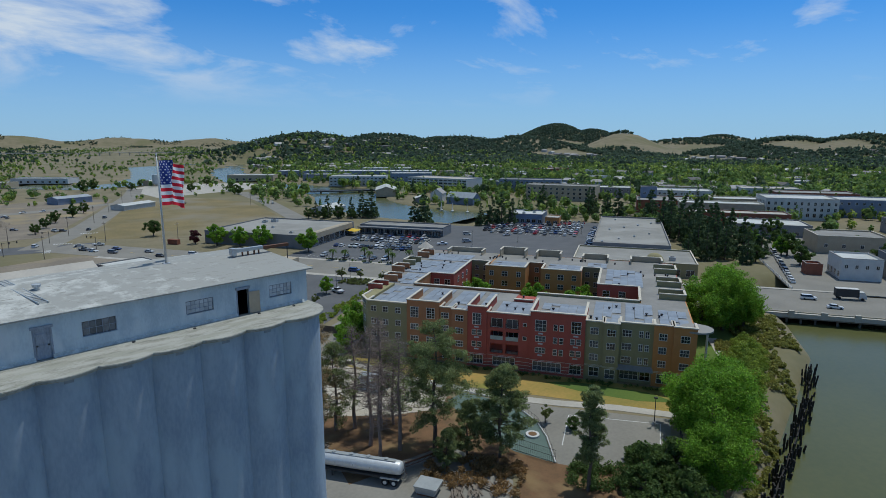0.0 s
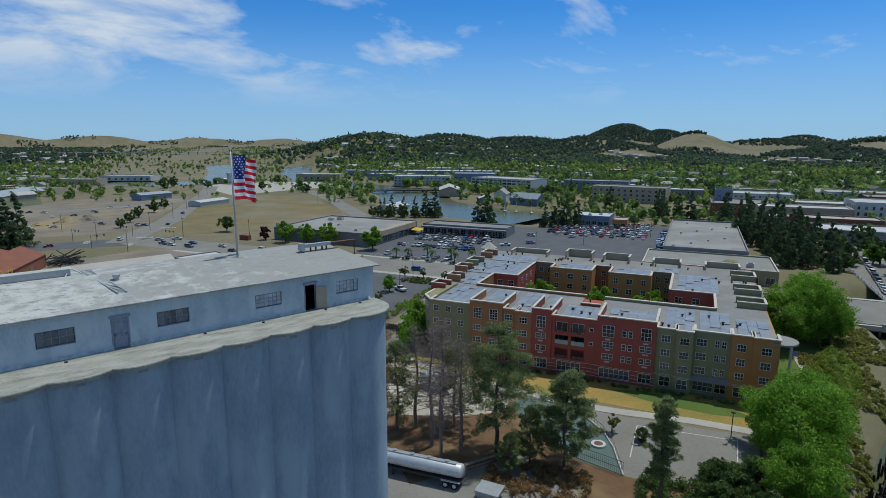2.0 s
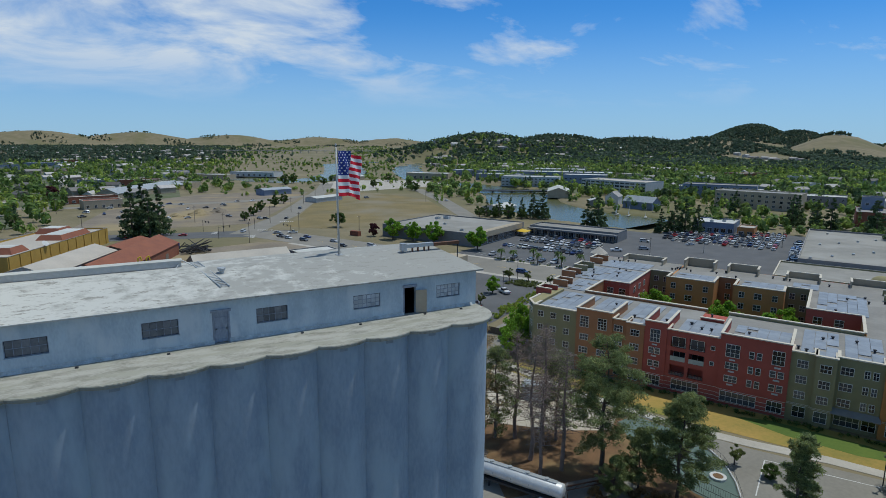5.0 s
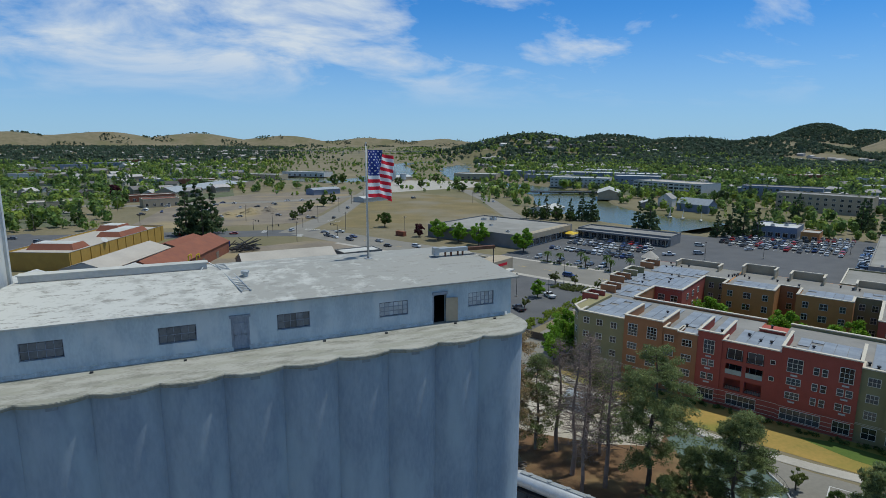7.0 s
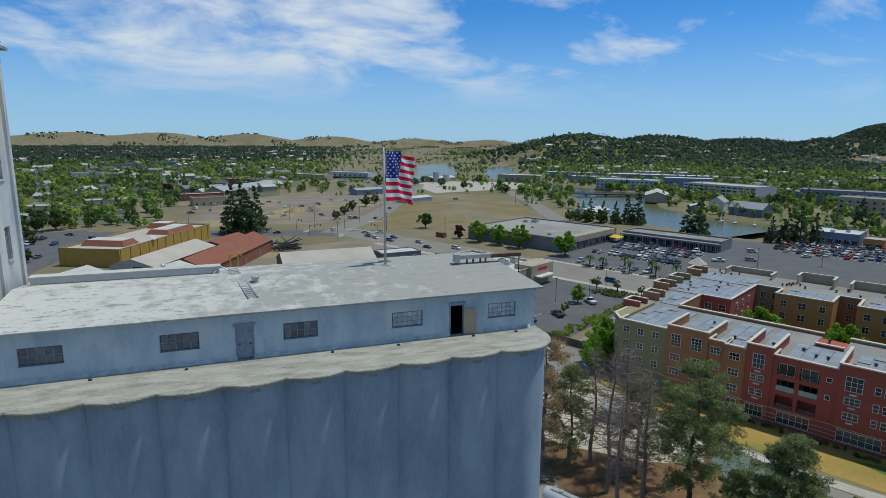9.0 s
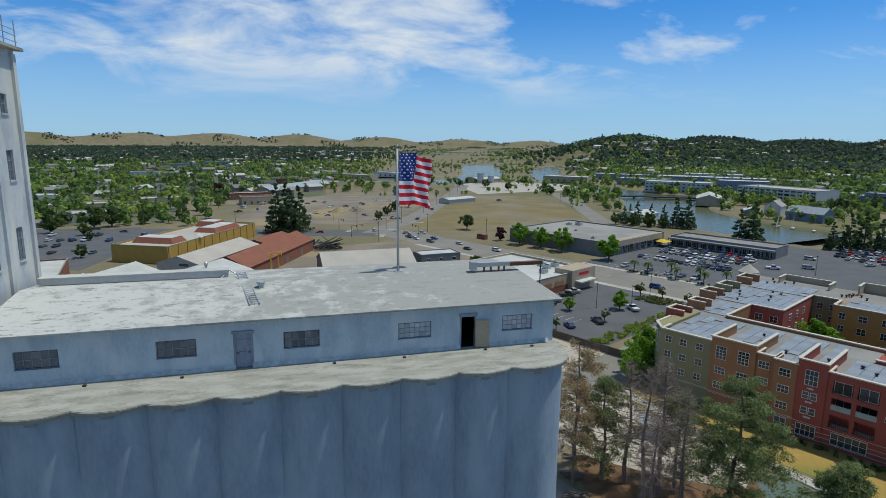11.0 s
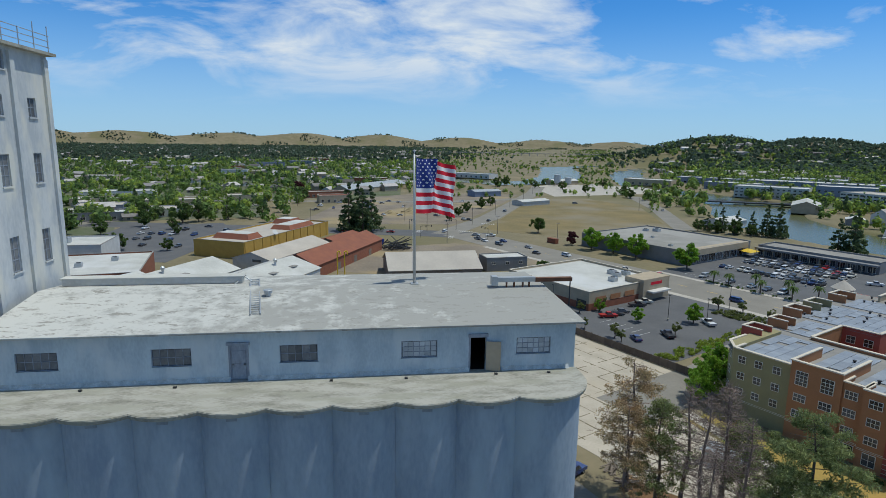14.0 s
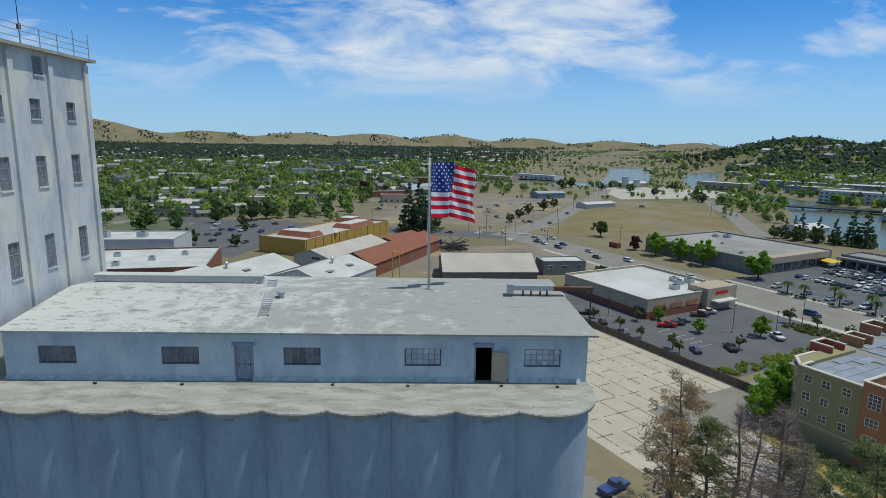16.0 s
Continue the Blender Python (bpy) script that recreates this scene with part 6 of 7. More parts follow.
lum = thing("lumber_stack", "stack of rusty beams and planks in the yard", "lumber", at=pose(32, 214, 0, 0, 0, 6))
for i in range(14):
    part("beam", Build().box(0, 16 - (i % 3), -3.4 + .5 * i, -3.0 + .5 * i, .2 + .3 * (i % 4), .5 + .3 * (i % 4)), M["rust"] if i % 2 else M["wood_old"], lum)
part("bearer", Build().box(2, 2.3, -4, 4, 0, .2).box(12, 12.3, -4, 4, 0, .2), M["wood_old"], lum)
hoop = thing("yellow_guard_posts", "two yellow painted hooped guard posts", "posts", at=pose(-17, 176, 0))
for x in (0, 2.6):
    part("post", Build().tube((x, 0, 0), (x, 0, 12.5), .22, .22, 8).tube((x, 0, 12.5), (x + .9, 0, 13.0), .22, .22, 8).tube((x + .9, 0, 13.0), (x + 1.1, 0, 11.5), .22, .2, 8), M["yellow_paint"], hoop)
junk = thing("scrap_sculpture", "tangle of black bent steel scrap", "scrap", at=pose(8, 248, 0))
rs = np.random.RandomState(5)
for i in range(30):
    a, b = Vector(rs.uniform((-7, -6, 0), (7, 6, 2))), Vector(rs.uniform((-8, -7, .3), (8, 7, 6.5)))
    part("bar", Build().tube(a, b, .28, .18, 6), M["dark_metal"], junk)

# ---- long fence, lamps, poles ----
fence = thing("wooden_fence", "long brown wooden board fence", "fence", at=town(0, 0))
for i in range(36):
    part("board_panel", Build().box(-128 + i * 2.4, -125.7 + i * 2.4, 97.4, 97.5, .1, 2.0), M["fence_brown"], fence)
    part("post", Build().box(-128.1 + i * 2.4, -127.95 + i * 2.4, 97.35, 97.6, 0, 2.15), M["fence_brown"], fence)
rail = thing("court_railing", "curved dark steel railing on a white kerb", "railing", at=town(0, 0))
pts = [(-8, 72.8), (2, 71.3), (10, 69.6), (15.3, 66.2), (19.2, 62), (21.8, 56.6), (24.4, 48.3)]
for a, b in zip(pts, pts[1:]):
    part("kerb", Build().tube((*a, .16), (*b, .16), .14, .14, 6), M["white_wall"], rail)
    part("top_rail", Build().tube((*a, 1.15), (*b, 1.15), .03, .03, 5), M["dark_metal"], rail)
    for k in range(6):
        p = Vector(a).lerp(Vector(b), k / 6)
        part("bar", Build().tube((p.x, p.y, .2), (p.x, p.y, 1.15), .02, .02, 4), M["dark_metal"], rail)
ring = thing("ring_planter", "white concrete ring planter", "planter", at=town(19.2, 56.5))
part("ring", Build().prism([(1.3 * math.cos(i * .5236), 1.3 * math.sin(i * .5236)) for i in range(12)], 0, .4), M["white_wall"], ring)
part("soil", Build().prism([(.8 * math.cos(i * .5236), .8 * math.sin(i * .5236)) for i in range(12)], .4, .42), M["bark_mulch"], ring)
wire = thing("mesh_fence", "tall dark wire mesh court fence", "fence", at=town(0, 0))
for i in range(8):
    part("post", Build().tube((45.5 - i * .1, 70 - i * 2.2, 0), (45.5 - i * .1, 70 - i * 2.2, 3), .05), M["dark_metal"], wire)
for i in range(24):
    part("wire", Build().tube((16.5 + i * .34, 50.6 - i * .1, 0), (16.5 + i * .34, 50.6 - i * .1, 2.4), .02, .02, 3, False), M["dark_metal"], wire)
for z in (.1, 1.2, 2.4):
    part("rail", Build().tube((16.5, 50.6, z), (24.4, 48.3, z), .04), M["dark_metal"], wire)
for z in (.2, 1, 2, 2.9):
    part("rail", Build().tube((45.5, 70, z), (44.8, 54.6, z), .03), M["dark_metal"], wire)
for i in range(40):
    part("wire", Build().tube((45.5 - i * .0175, 70 - i * .385, .2), (45.5 - i * .0175, 70 - i * .385, 2.9), .012, .012, 3, False), M["dark_metal"], wire)


def lamp_post(m, h=7.0, label="dark steel lamp post with a square lantern head"):
    t = thing("lamp_post", label, "lamp post", "lamp posts", at=m)
    part("post", Build().tube((0, 0, 0), (0, 0, h), .09, .07, 8), M["dark_metal"], t)
    part("base", Build().tube((0, 0, 0), (0, 0, .7), .28, .28, 10), M["concrete"], t)
    part("head", Build().box(-.35, .35, -.2, .2, h, h + .22), M["dark_metal"], t)


for u, v in ((-72, 131), (-63, 137), (-68, 158), (-100, 110), (-40, 240), (-70, 215), (-20, 260), (10, 300), (-100, 235), (40.8, 67.5)):
    lamp_post(town(u, v), 8 if v > 70 else 5.5)


def utility_pole(x, y, h=11):
    t = thing("utility_pole", "weathered wooden utility pole with cross arms", "utility pole", "utility poles", at=pose(x, y, 0, 0, 0, 20))
    part("pole", Build().tube((0, 0, 0), (0, 0, h), .16, .11, 8), M["wood_old"], t)
    part("cross_arm", Build().box(-1.2, 1.2, -.07, .07, h - 1.0, h - .84), M["wood_old"], t)
    for x_ in (-1.1, -.5, .5, 1.1):
        part("insulator", Build().tube((x_, 0, h - .84), (x_, 0, h - .66), .05), M["white_frame"], t)


for x, y in ((36, 262), (30, 305), (62, 330), (88, 378), (112, 430), (140, 490), (165, 545), (-40, 330), (-95, 352), (20, 352), (-60, 440), (-120, 395), (96, 262), (70, 292), (-20, 470), (210, 400)):
    utility_pole(x, y)


def signal(x, y, turn):
    t = thing("traffic_light", "traffic light mast with an arm over the junction", "traffic light", "traffic lights", at=pose(x, y, 0, 0, 0, turn))
    part("mast", Build().tube((0, 0, 0), (0, 0, 6.5), .12, .1, 8), M["dark_metal"], t)
    part("arm", Build().tube((0, 0, 6.2), (7, 0, 6.6), .08, .06, 8), M["dark_metal"], t)
    for x_ in (3.2, 6.6):
        part("signal_head", Build().box(x_ - .2, x_ + .2, -.15, .15, 5.5, 6.5), M["dark_metal"], t)


for x, y, a in ((24, 282, 20), (48, 308, 200), (60, 272, 110), (20, 312, 290)):
    signal(x, y, a)

# ---- vehicles ----
car_paints = [mat("car_paint", c, tuple(v * .9 for v in c), 2, .28, 0, 5, spec=.6) for c in ((.72, .72, .72), (.42, .43, .44), (.06, .06, .065), (.15, .16, .18), (.45, .02, .02), (.04, .07, .20), (.62, .60, .54), (.10, .12, .16))]
car_forms = {}


def car_meshes(form):
    if form in car_forms:
        return car_forms[form]
    l, w = {"saloon": (4.6, 1.8), "van": (4.9, 1.95), "pickup": (5.6, 2.0)}[form]
    hl, hw = l / 2, w / 2
    sides = {"saloon": [(-hl, .35), (hl, .32), (hl, .68), (hl - .15, .76), (.95, .93), (-1.75, .95), (-hl + .05, .9)],
             "van": [(-hl, .4), (hl, .38), (hl, .85), (hl - .2, .95), (1.3, 1.08), (-hl + .05, 1.1)],
             "pickup": [(-hl, .5), (hl, .48), (hl, 1.0), (hl - .2, 1.08), (1.2, 1.15), (-hl, 1.12)]}[form]
    cab = {"saloon": (-1.85, 1.0, -1.25, .25, .92, 1.42), "van": (-hl + .05, 1.4, -hl + .3, .75, 1.07, 1.72), "pickup": (-.7, 1.3, -.5, .7, 1.13, 1.82)}[form]
    n = len(sides)
    body = Build().add([(x, -hw, z) for x, z in sides] + [(x, hw, z) for x, z in sides], [tuple(range(n)), tuple(range(2 * n - 1, n - 1, -1))] + [(i, n + i, n + (i + 1) % n, (i + 1) % n) for i in range(n)])
    x0, x1, x2, x3, z0, z1 = cab
    a, c = hw - .08, hw - .26
    glass = Build().add([(x0, -a, z0), (x1, -a, z0), (x1, a, z0), (x0, a, z0), (x2, -c, z1), (x3, -c, z1), (x3, c, z1), (x2, c, z1)], [(0, 3, 2, 1), (4, 5, 6, 7), (0, 1, 5, 4), (1, 2, 6, 5), (2, 3, 7, 6), (3, 0, 4, 7)])
    body.box(x2 - .04, x3 + .04, -c - .03, c + .03, z1 + .003, z1 + .05)
    wheel = Build().tube((0, -.11, 0), (0, .11, 0), .33, .33, 14)
    rim = Build().tube((0, -.12, 0), (0, .12, 0), .18, .18, 10)
    lights = Build().box(hl - .03, hl + .02, -hw + .1, -hw + .45, .55, .70)
    tails = Build().box(-hl - .02, -hl + .03, -hw + .08, -hw + .36, .66, .84)
    car_forms[form] = (body, glass.mesh("cabin_glass", M["glass"]), wheel.mesh("tyre", M["rubber"]), rim.mesh("rim", M["metal_grey"]), lights.mesh("headlight", M["white_frame"]), tails.mesh("tail_light", M["flag_red"]), l, w, {})
    return car_forms[form]


NAMES = ["white", "silver grey", "black", "dark grey", "red", "dark blue", "beige", "slate blue"]


def car(m, form, paint, group="parked cars", near=False):
    body, glass, tyre, rim, hl, tl, l, w, made = car_meshes(form)
    if paint not in made:
        made[paint] = body.mesh("body", car_paints[paint])
    kind = {"saloon": "car", "van": "minivan", "pickup": "pickup_truck"}[form]
    t = thing(kind, f"{NAMES[paint]} {kind.replace('_', ' ')} on the asphalt", "car", group, at=m)
    part("body", made[paint], None, t); part("cabin_glass", glass, None, t)
    for x in (-l * .3, l * .31):
        for y in (-w / 2 + .1, w / 2 - .1):
            o = part("tyre", tyre, None, t); o.matrix_basis = pose(x, y, .33)
            if near:
                part("rim", rim, None, o)
    for s in (0, 1) if near else ():
        o = part("headlight", hl, None, t); o.matrix_basis = pose(0, s * (w - .55), 0)
        o = part("tail_light", tl, None, t); o.matrix_basis = pose(0, s * (w - .44), 0)


rng = random.Random(31)
forms = ["saloon", "saloon", "saloon", "van", "pickup"]
paints = [0, 0, 0, 1, 1, 2, 2, 3, 3, 4, 5, 6, 7]


def row(u0, u1, v, fill, turn=90):
    u = u0
    while u < u1:
        if rng.random() < fill:
            car(town(u, v, .045, turn + rng.choice((0, 180)) + rng.uniform(-3, 3)), rng.choice(forms), rng.choice(paints))
        u += 2.8


row(-106.6, -66, 221, .8); row(-106.6, -66, 240.6, .85); row(-106.6, -66, 248.6, .9); row(-100, -64, 195.5, .45); row(-100, -68, 256.5, .6); row(-98, -70, 228, .7)
for v in (289, 295, 304, 311, 320, 326, 335, 341):
    row(-46 if v < 326 else -14, 9, v, .95 if v > 292 else .5)
for i in range(22):
    if rng.random() < .85:
        car(town(17, 246 + i * 3.6, .045, rng.choice((0, 180))), rng.choice(forms), rng.choice(paints))
for u, v, a, fm, p in ((-84, 118, 60, "pickup", 4), (-84, 122, 60, "saloon", 2), (-85, 126, 60, "saloon", 3), (-87, 136, 60, "pickup", 2), (-88, 141, 60, "pickup", 6), (-66, 108, 150, "saloon", 5), (-63, 118, 150, "pickup", 2), (-42, 111, 70, "saloon", 1), (-63, 138, 150, "pickup", 0), (-95, 103, 150, "saloon", 2), (-85, 102, 150, "saloon", 3), (-104, 105, 60, "pickup", 2),
                       (-110, 180, 0, "pickup", 4), (-72, 170, 0, "van", 5), (-125, 178, 0, "saloon", 0), (-140, 170, 0, "saloon", 3), (-160, 179, 0, "van", 0), (-172, 171, 0, "saloon", 2), (-185, 178, 0, "saloon", 1), (-200, 171, 0, "van", 3), (-212, 171, 0, "saloon", 0), (-40, 180, 0, "saloon", 1), (95, 178, 0, "van", 0), (100, 168, 0, "saloon", 0), (122, 170, 0, "saloon", 1), (128, 172, 0, "van", 0), (-206, 179, 0, "saloon", 5), (-219, 172, 0, "pickup", 3), (-56, 240, 30, "pickup", 0), (-46, 252, 30, "van", 1), (-52, 275, 10, "van", 6), (-30, 280, 50, "saloon", 0)):
    car(town(u, v, .05, a), fm, p, "cars on the streets", v < 165)
for x, y, a in ((-20, 306, -16), (-34, 309, -16), (8, 300, 164), (76, 345, 62), (100, 398, 62), (40, 300, 60), (56, 286, -16), (64, 283, -16), (-60, 318, -15), (-100, 326, 165), (130, 470, 62), (-90, 470, 70), (-64, 480, 0), (0, 470, 5), (230, 400, 70), (150, 460, 10), (176, 452, 20)):
    car(pose(x, y, .06, 0, 0, a), rng.choice(forms), rng.choice(paints), "cars on the streets")
for i in range(30):
    car(pose(rng.uniform(-45, 80), rng.uniform(350, 480), .03, 0, 0, rng.uniform(0, 360)), rng.choice(forms), rng.choice(paints), "vehicles in the dirt lot")
for r in range(5):
    for i in range(9):
        if rng.random() < .5:
            car(pose(-142 + i * 6 + r * 2, 252 + r * 17 - i * 1.3, .045, 0, 0, 75 + rng.choice((0, 180))), rng.choice(forms), rng.choice(paints))
car(pose(26, 46, .05, 0, 0, 35), "pickup", 5, "cars on the streets", True)
for i in range(14):
    car(town(96 + i * .6, 204 + i * 5.4, .05, 90), rng.choice(forms), rng.choice(paints), "cars on the ramp")
# The delivery truck on the bridge.
tr = thing("box_truck", "dark box truck with a white roof on the bridge", "truck", at=town(108, 182, .06))
part("box", Build().box(-4.2, 2.6, -1.25, 1.25, 1.1, 3.8), M["dark_metal"], tr)
part("box_roof", Build().box(-4.2, 2.6, -1.25, 1.25, 3.8, 3.9), M["white_wall"], tr)
part("cab", Build().add([(2.8, -1.15, .6), (5, -1.15, .6), (5, 1.15, .6), (2.8, 1.15, .6), (2.8, -1.1, 2.9), (4.3, -1.1, 2.9), (4.3, 1.1, 2.9), (2.8, 1.1, 2.9), (5, -1.15, 1.6), (5, 1.15, 1.6)], [(0, 3, 2, 1), (0, 1, 8, 5, 4), (3, 7, 6, 9, 2), (1, 2, 9, 8), (8, 9, 6, 5), (4, 5, 6, 7), (0, 4, 7, 3)]), M["white_wall"], tr)
for x in (-3, 3.8):
    for y in (-1.05, 1.05):
        part("tyre", Build().tube((x, y - .15, .5), (x, y + .15, .5), .5, .5, 14), M["rubber"], tr)

# ---- tanker trailer and scrap beside the silo ----
tank = thing("tanker_trailer", "long dull silver tanker trailer parked under the trees", "trailer", at=pose(28.6, 20.4, 0.03, 0, 0, -60.5) @ Matrix.Scale(1.13, 4))
b = Build()
for j, (x, r) in enumerate(((-6.4, .5), (-6.2, .95), (-5.9, 1.05), (0, 1.08), (5.9, 1.05), (6.2, .95), (6.4, .5))):
    for i in range(20):
        a = 2 * math.pi * i / 20
        b.v.append((x, r * math.cos(a), 2.35 + r * .92 * math.sin(a)))
for j in range(6):
    for i in range(20):
        b.f.append((j * 20 + i, j * 20 + (i + 1) % 20, j * 20 + 20 + (i + 1) % 20, j * 20 + 20 + i))
b.f += [tuple(range(19, -1, -1)), tuple(range(120, 140))]
part("tank", b, M["steel"], tank, "rounded silver tank", True)
part("catwalk", Build().box(-5.4, 5.4, -.35, .35, 3.33, 3.40), M["metal_grey"], tank)
for x in (-4, -1.3, 1.3, 4):
    part("hatch", Build().tube((x, 0, 3.35), (x, 0, 3.55), .3, .3, 12), M["metal_grey"], tank)
    part("hoop", Build().tube((x + .6, -1.08, 2.3), (x + .6, -1.08, 2.5), .05), M["metal_grey"], tank)
part("frame", Build().box(-6.3, 6.3, -.9, .9, 1.0, 1.28), M["dark_metal"], tank)
part("fender", Build().box(3.4, 6.2, -1.2, -.75, 1.05, 1.15).box(3.4, 6.2, .75, 1.2, 1.05, 1.15), M["steel"], tank)
for x in (4.1, 5.4):
    for y in (-.95, .95):
        w = part("tyre", Build().tube((x, y - .22, .5), (x, y + .22, .5), .5, .5, 16), M["rubber"], tank)
        part("rim", Build().tube((x, y - .23, .5), (x, y + .23, .5), .28, .28, 12), M["white_frame"], w)
for y in (-.6, .6):
    part("landing_leg", Build().box(-4.2, -4.0, y - .08, y + .08, 0, 1.0), M["dark_metal"], tank)
part("rear_ladder", Build().box(6.45, 6.5, .3, .35, 1.1, 3.3).box(6.45, 6.5, .7, .75, 1.1, 3.3), M["metal_grey"], tank)
chute = thing("belt_conveyor", "old rusty lattice belt conveyor lying on the ground", "conveyor", at=pose(33.5, 16.5, 0, 0, 0, -12))
for y in (-.4, .4):
    for z in (1.2, 1.9):
        part("chord", Build().tube((0, y, z), (11.5, y, z + .2), .07), M["rust"], chute)
for i in range(11):
    part("brace", Build().tube((i * 1.05, -.4, 1.2), (i * 1.05 + 1, -.4, 1.95), .04), M["rust"], chute)
part("belt", Build().box(0, 11.5, -.35, .35, 1.95, 2.02), M["wood_old"], chute)
for x in (1, 10):
    part("leg", Build().tube((x, -.5, 0), (x, 0, 1.3), .08).tube((x, .5, 0), (x, 0, 1.3), .08), M["rust"], chute)
hop = thing("feed_hopper", "square pale metal hopper lying in the yard", "hopper", at=pose(33.4, 9.6, 0, 0, 0, 24))
part("bin", Build().add([(-1.3, -1.5, .3), (1.3, -1.5, .3), (1.3, 1.5, .3), (-1.3, 1.5, .3), (-1.6, -1.9, 1.6), (1.6, -1.9, 1.6), (1.6, 1.9, 1.6), (-1.6, 1.9, 1.6)], [(0, 3, 2, 1), (4, 5, 6, 7), (0, 1, 5, 4), (1, 2, 6, 5), (2, 3, 7, 6), (3, 0, 4, 7)]), M["metal_grey"], hop)
part("foot", Build().box(-1.2, -1, -1.4, 1.4, 0, .3).box(1, 1.2, -1.4, 1.4, 0, .3), M["rust"], hop)
rng = random.Random(8)
for k, (x, y) in enumerate(((36, 6), (38.5, 4.5), (41, 3), (31, 38), (34, 43), (29, 33), (33, 47))):
    pile = thing("timber_pile", "loose pile of old grey boards", "timber", "board piles", at=pose(x, y, 0.05, 0, 0, rng.uniform(0, 180)))
    for i in range(14):
        p = part("board", Build().box(-1.6, 1.6, -.12, .12, 0, .06), M["wood_old"], pile)
        p.matrix_basis = pose(rng.uniform(-.5, .5), rng.uniform(-.9, .9), .06 * (i % 6) + .02, 0, 0, rng.uniform(-25, 25))
hut = gable("yard_hut", "small white metal hut among the dead pines", pose(52, 42, 0, 0, 0, 25), 4, 6, 2.4, 3.2, "white_wall", "metal_grey")

# ---- downtown and the far bank ----
def block(name, label, x, y, turn, w, d, h, wall, roof, win=None, category="building"):
    return flat_building(name, label, 0, w, 0, d, h, wall, roof, .6, win, at=pose(x, y, 0, 0, 0, turn), category=category)


T = -63.2
gable("boat_shed", "long tan boat shed with a ribbed white roof", pose(330, 384, 0, 0, 0, -40), 20, 40, 6, 9.5, "tan_wall", "roof_white")
gable("river_shed", "small grey shed with a white roof on the bank", pose(318, 316, 0, 0, 0, -40), 11, 14, 4, 6, "grey_wall", "roof_white")
block("office_block", "three-storey white office block with rows of windows", 372, 520, -45, 66, 30, 11, "white_wall", "roof_white", [("s", 14, 1.5, 2.4, 1.6), ("s", 14, 5, 2.4, 1.6), ("s", 14, 8.3, 2.4, 1.6)], "office")
block("office_block", "blue-grey office hall with a white roof", 440, 490, -45, 50, 30, 13, "blue_wall", "roof_white", [("s", 9, 8, 2.4, 1.6)], "office")
block("parking_garage", "four-level concrete parking garage with dark openings", 408, 424, -78, 74, 34, 13, "white_wall", "roof_tan", [("s", 13, .8, 4.6, 2), ("s", 13, 4.1, 4.6, 2), ("s", 13, 7.4, 4.6, 2), ("s", 13, 10.7, 4.6, 1.6)], "garage")
block("office_block", "long pale office block with window bands", 462, 340, -60, 64, 26, 12, "blue_wall", "roof_grey", [("s", 12, 2, 2.6, 1.8), ("s", 12, 5.4, 2.6, 1.8), ("s", 12, 8.8, 2.6, 1.8)], "office")
block("office_block", "cream three-storey office block", 412, 268, -70, 62, 24, 13, "tan_wall", "roof_grey", [("s", 12, 2, 2.2, 2), ("s", 12, 5.6, 2.2, 2), ("s", 12, 9.4, 2.2, 2)], "office")
gable("old_house", "white two-storey wooden house by the river", pose(338, 318, 0, 0, 0, -60), 11, 14, 7, 11, "white_wall", "roof_dark", category="house")
gable("old_depot", "grey wooden depot with a blue-grey roof", pose(338, 268, 0, 0, 0, 10), 12, 26, 6, 10, "blue_wall", "metal_grey", category="building")
block("water_tank_block", "blue grain tower block in town", 412, 158, T, 12, 12, 17, "blue_wall", "roof_grey", [("s", 2, 12, 2, 1.6)])
block("town_hall", "white three-storey corner building with tall windows", 418, 70, T, 44, 34, 14, "white_wall", "roof_white", [("s", 11, 2, 2, 2.6), ("s", 11, 6, 1.6, 2.4), ("s", 11, 10, 1.6, 2.2), ("w", 7, 6, 1.6, 2.4), ("w", 7, 10, 1.6, 2.2)])
block("town_block", "long red brick commercial row", 352, 96, T, 58, 18, 8, "brick", "roof_tan", [("s", 14, 4.5, 1.6, 1.8)])
block("town_block", "ochre commercial row with white roof", 376, 112, T, 52, 20, 11, "tan_wall", "roof_white", [("s", 12, 6, 1.5, 1.8)])
block("town_block", "brick commercial building with grey roof", 390, 150, T, 40, 40, 9, "brick", "roof_grey", [("s", 9, 5, 1.6, 1.8)])
block("town_block", "low commercial building with white roof", 330, 62, T, 40, 28, 6, "grey_wall", "roof_white", [("s", 8, 1, 2.4, 2)])
block("town_block", "tan stucco hall with flat roof", 300, 14, T, 30, 24, 8, "tan_wall", "roof_grey", [("s", 4, 3, 1.6, 1.8)])
block("town_block", "white stucco shop with arched front", 243, -6, T, 14, 16, 8, "white_wall", "roof_white", [("s", 4, 4.6, 1.2, 1.6), ("w", 4, 1, 2, 2.4)])
block("town_block", "grey stucco shop with upper windows", 252, -22, T, 20, 18, 9, "grey_wall", "roof_tan", [("s", 5, 5, 1.4, 1.6), ("s", 5, 1, 2, 2.4)])
block("town_block", "low kiosk of red brick", 244, 6, T, 6, 6, 4, "brick", "roof_red")
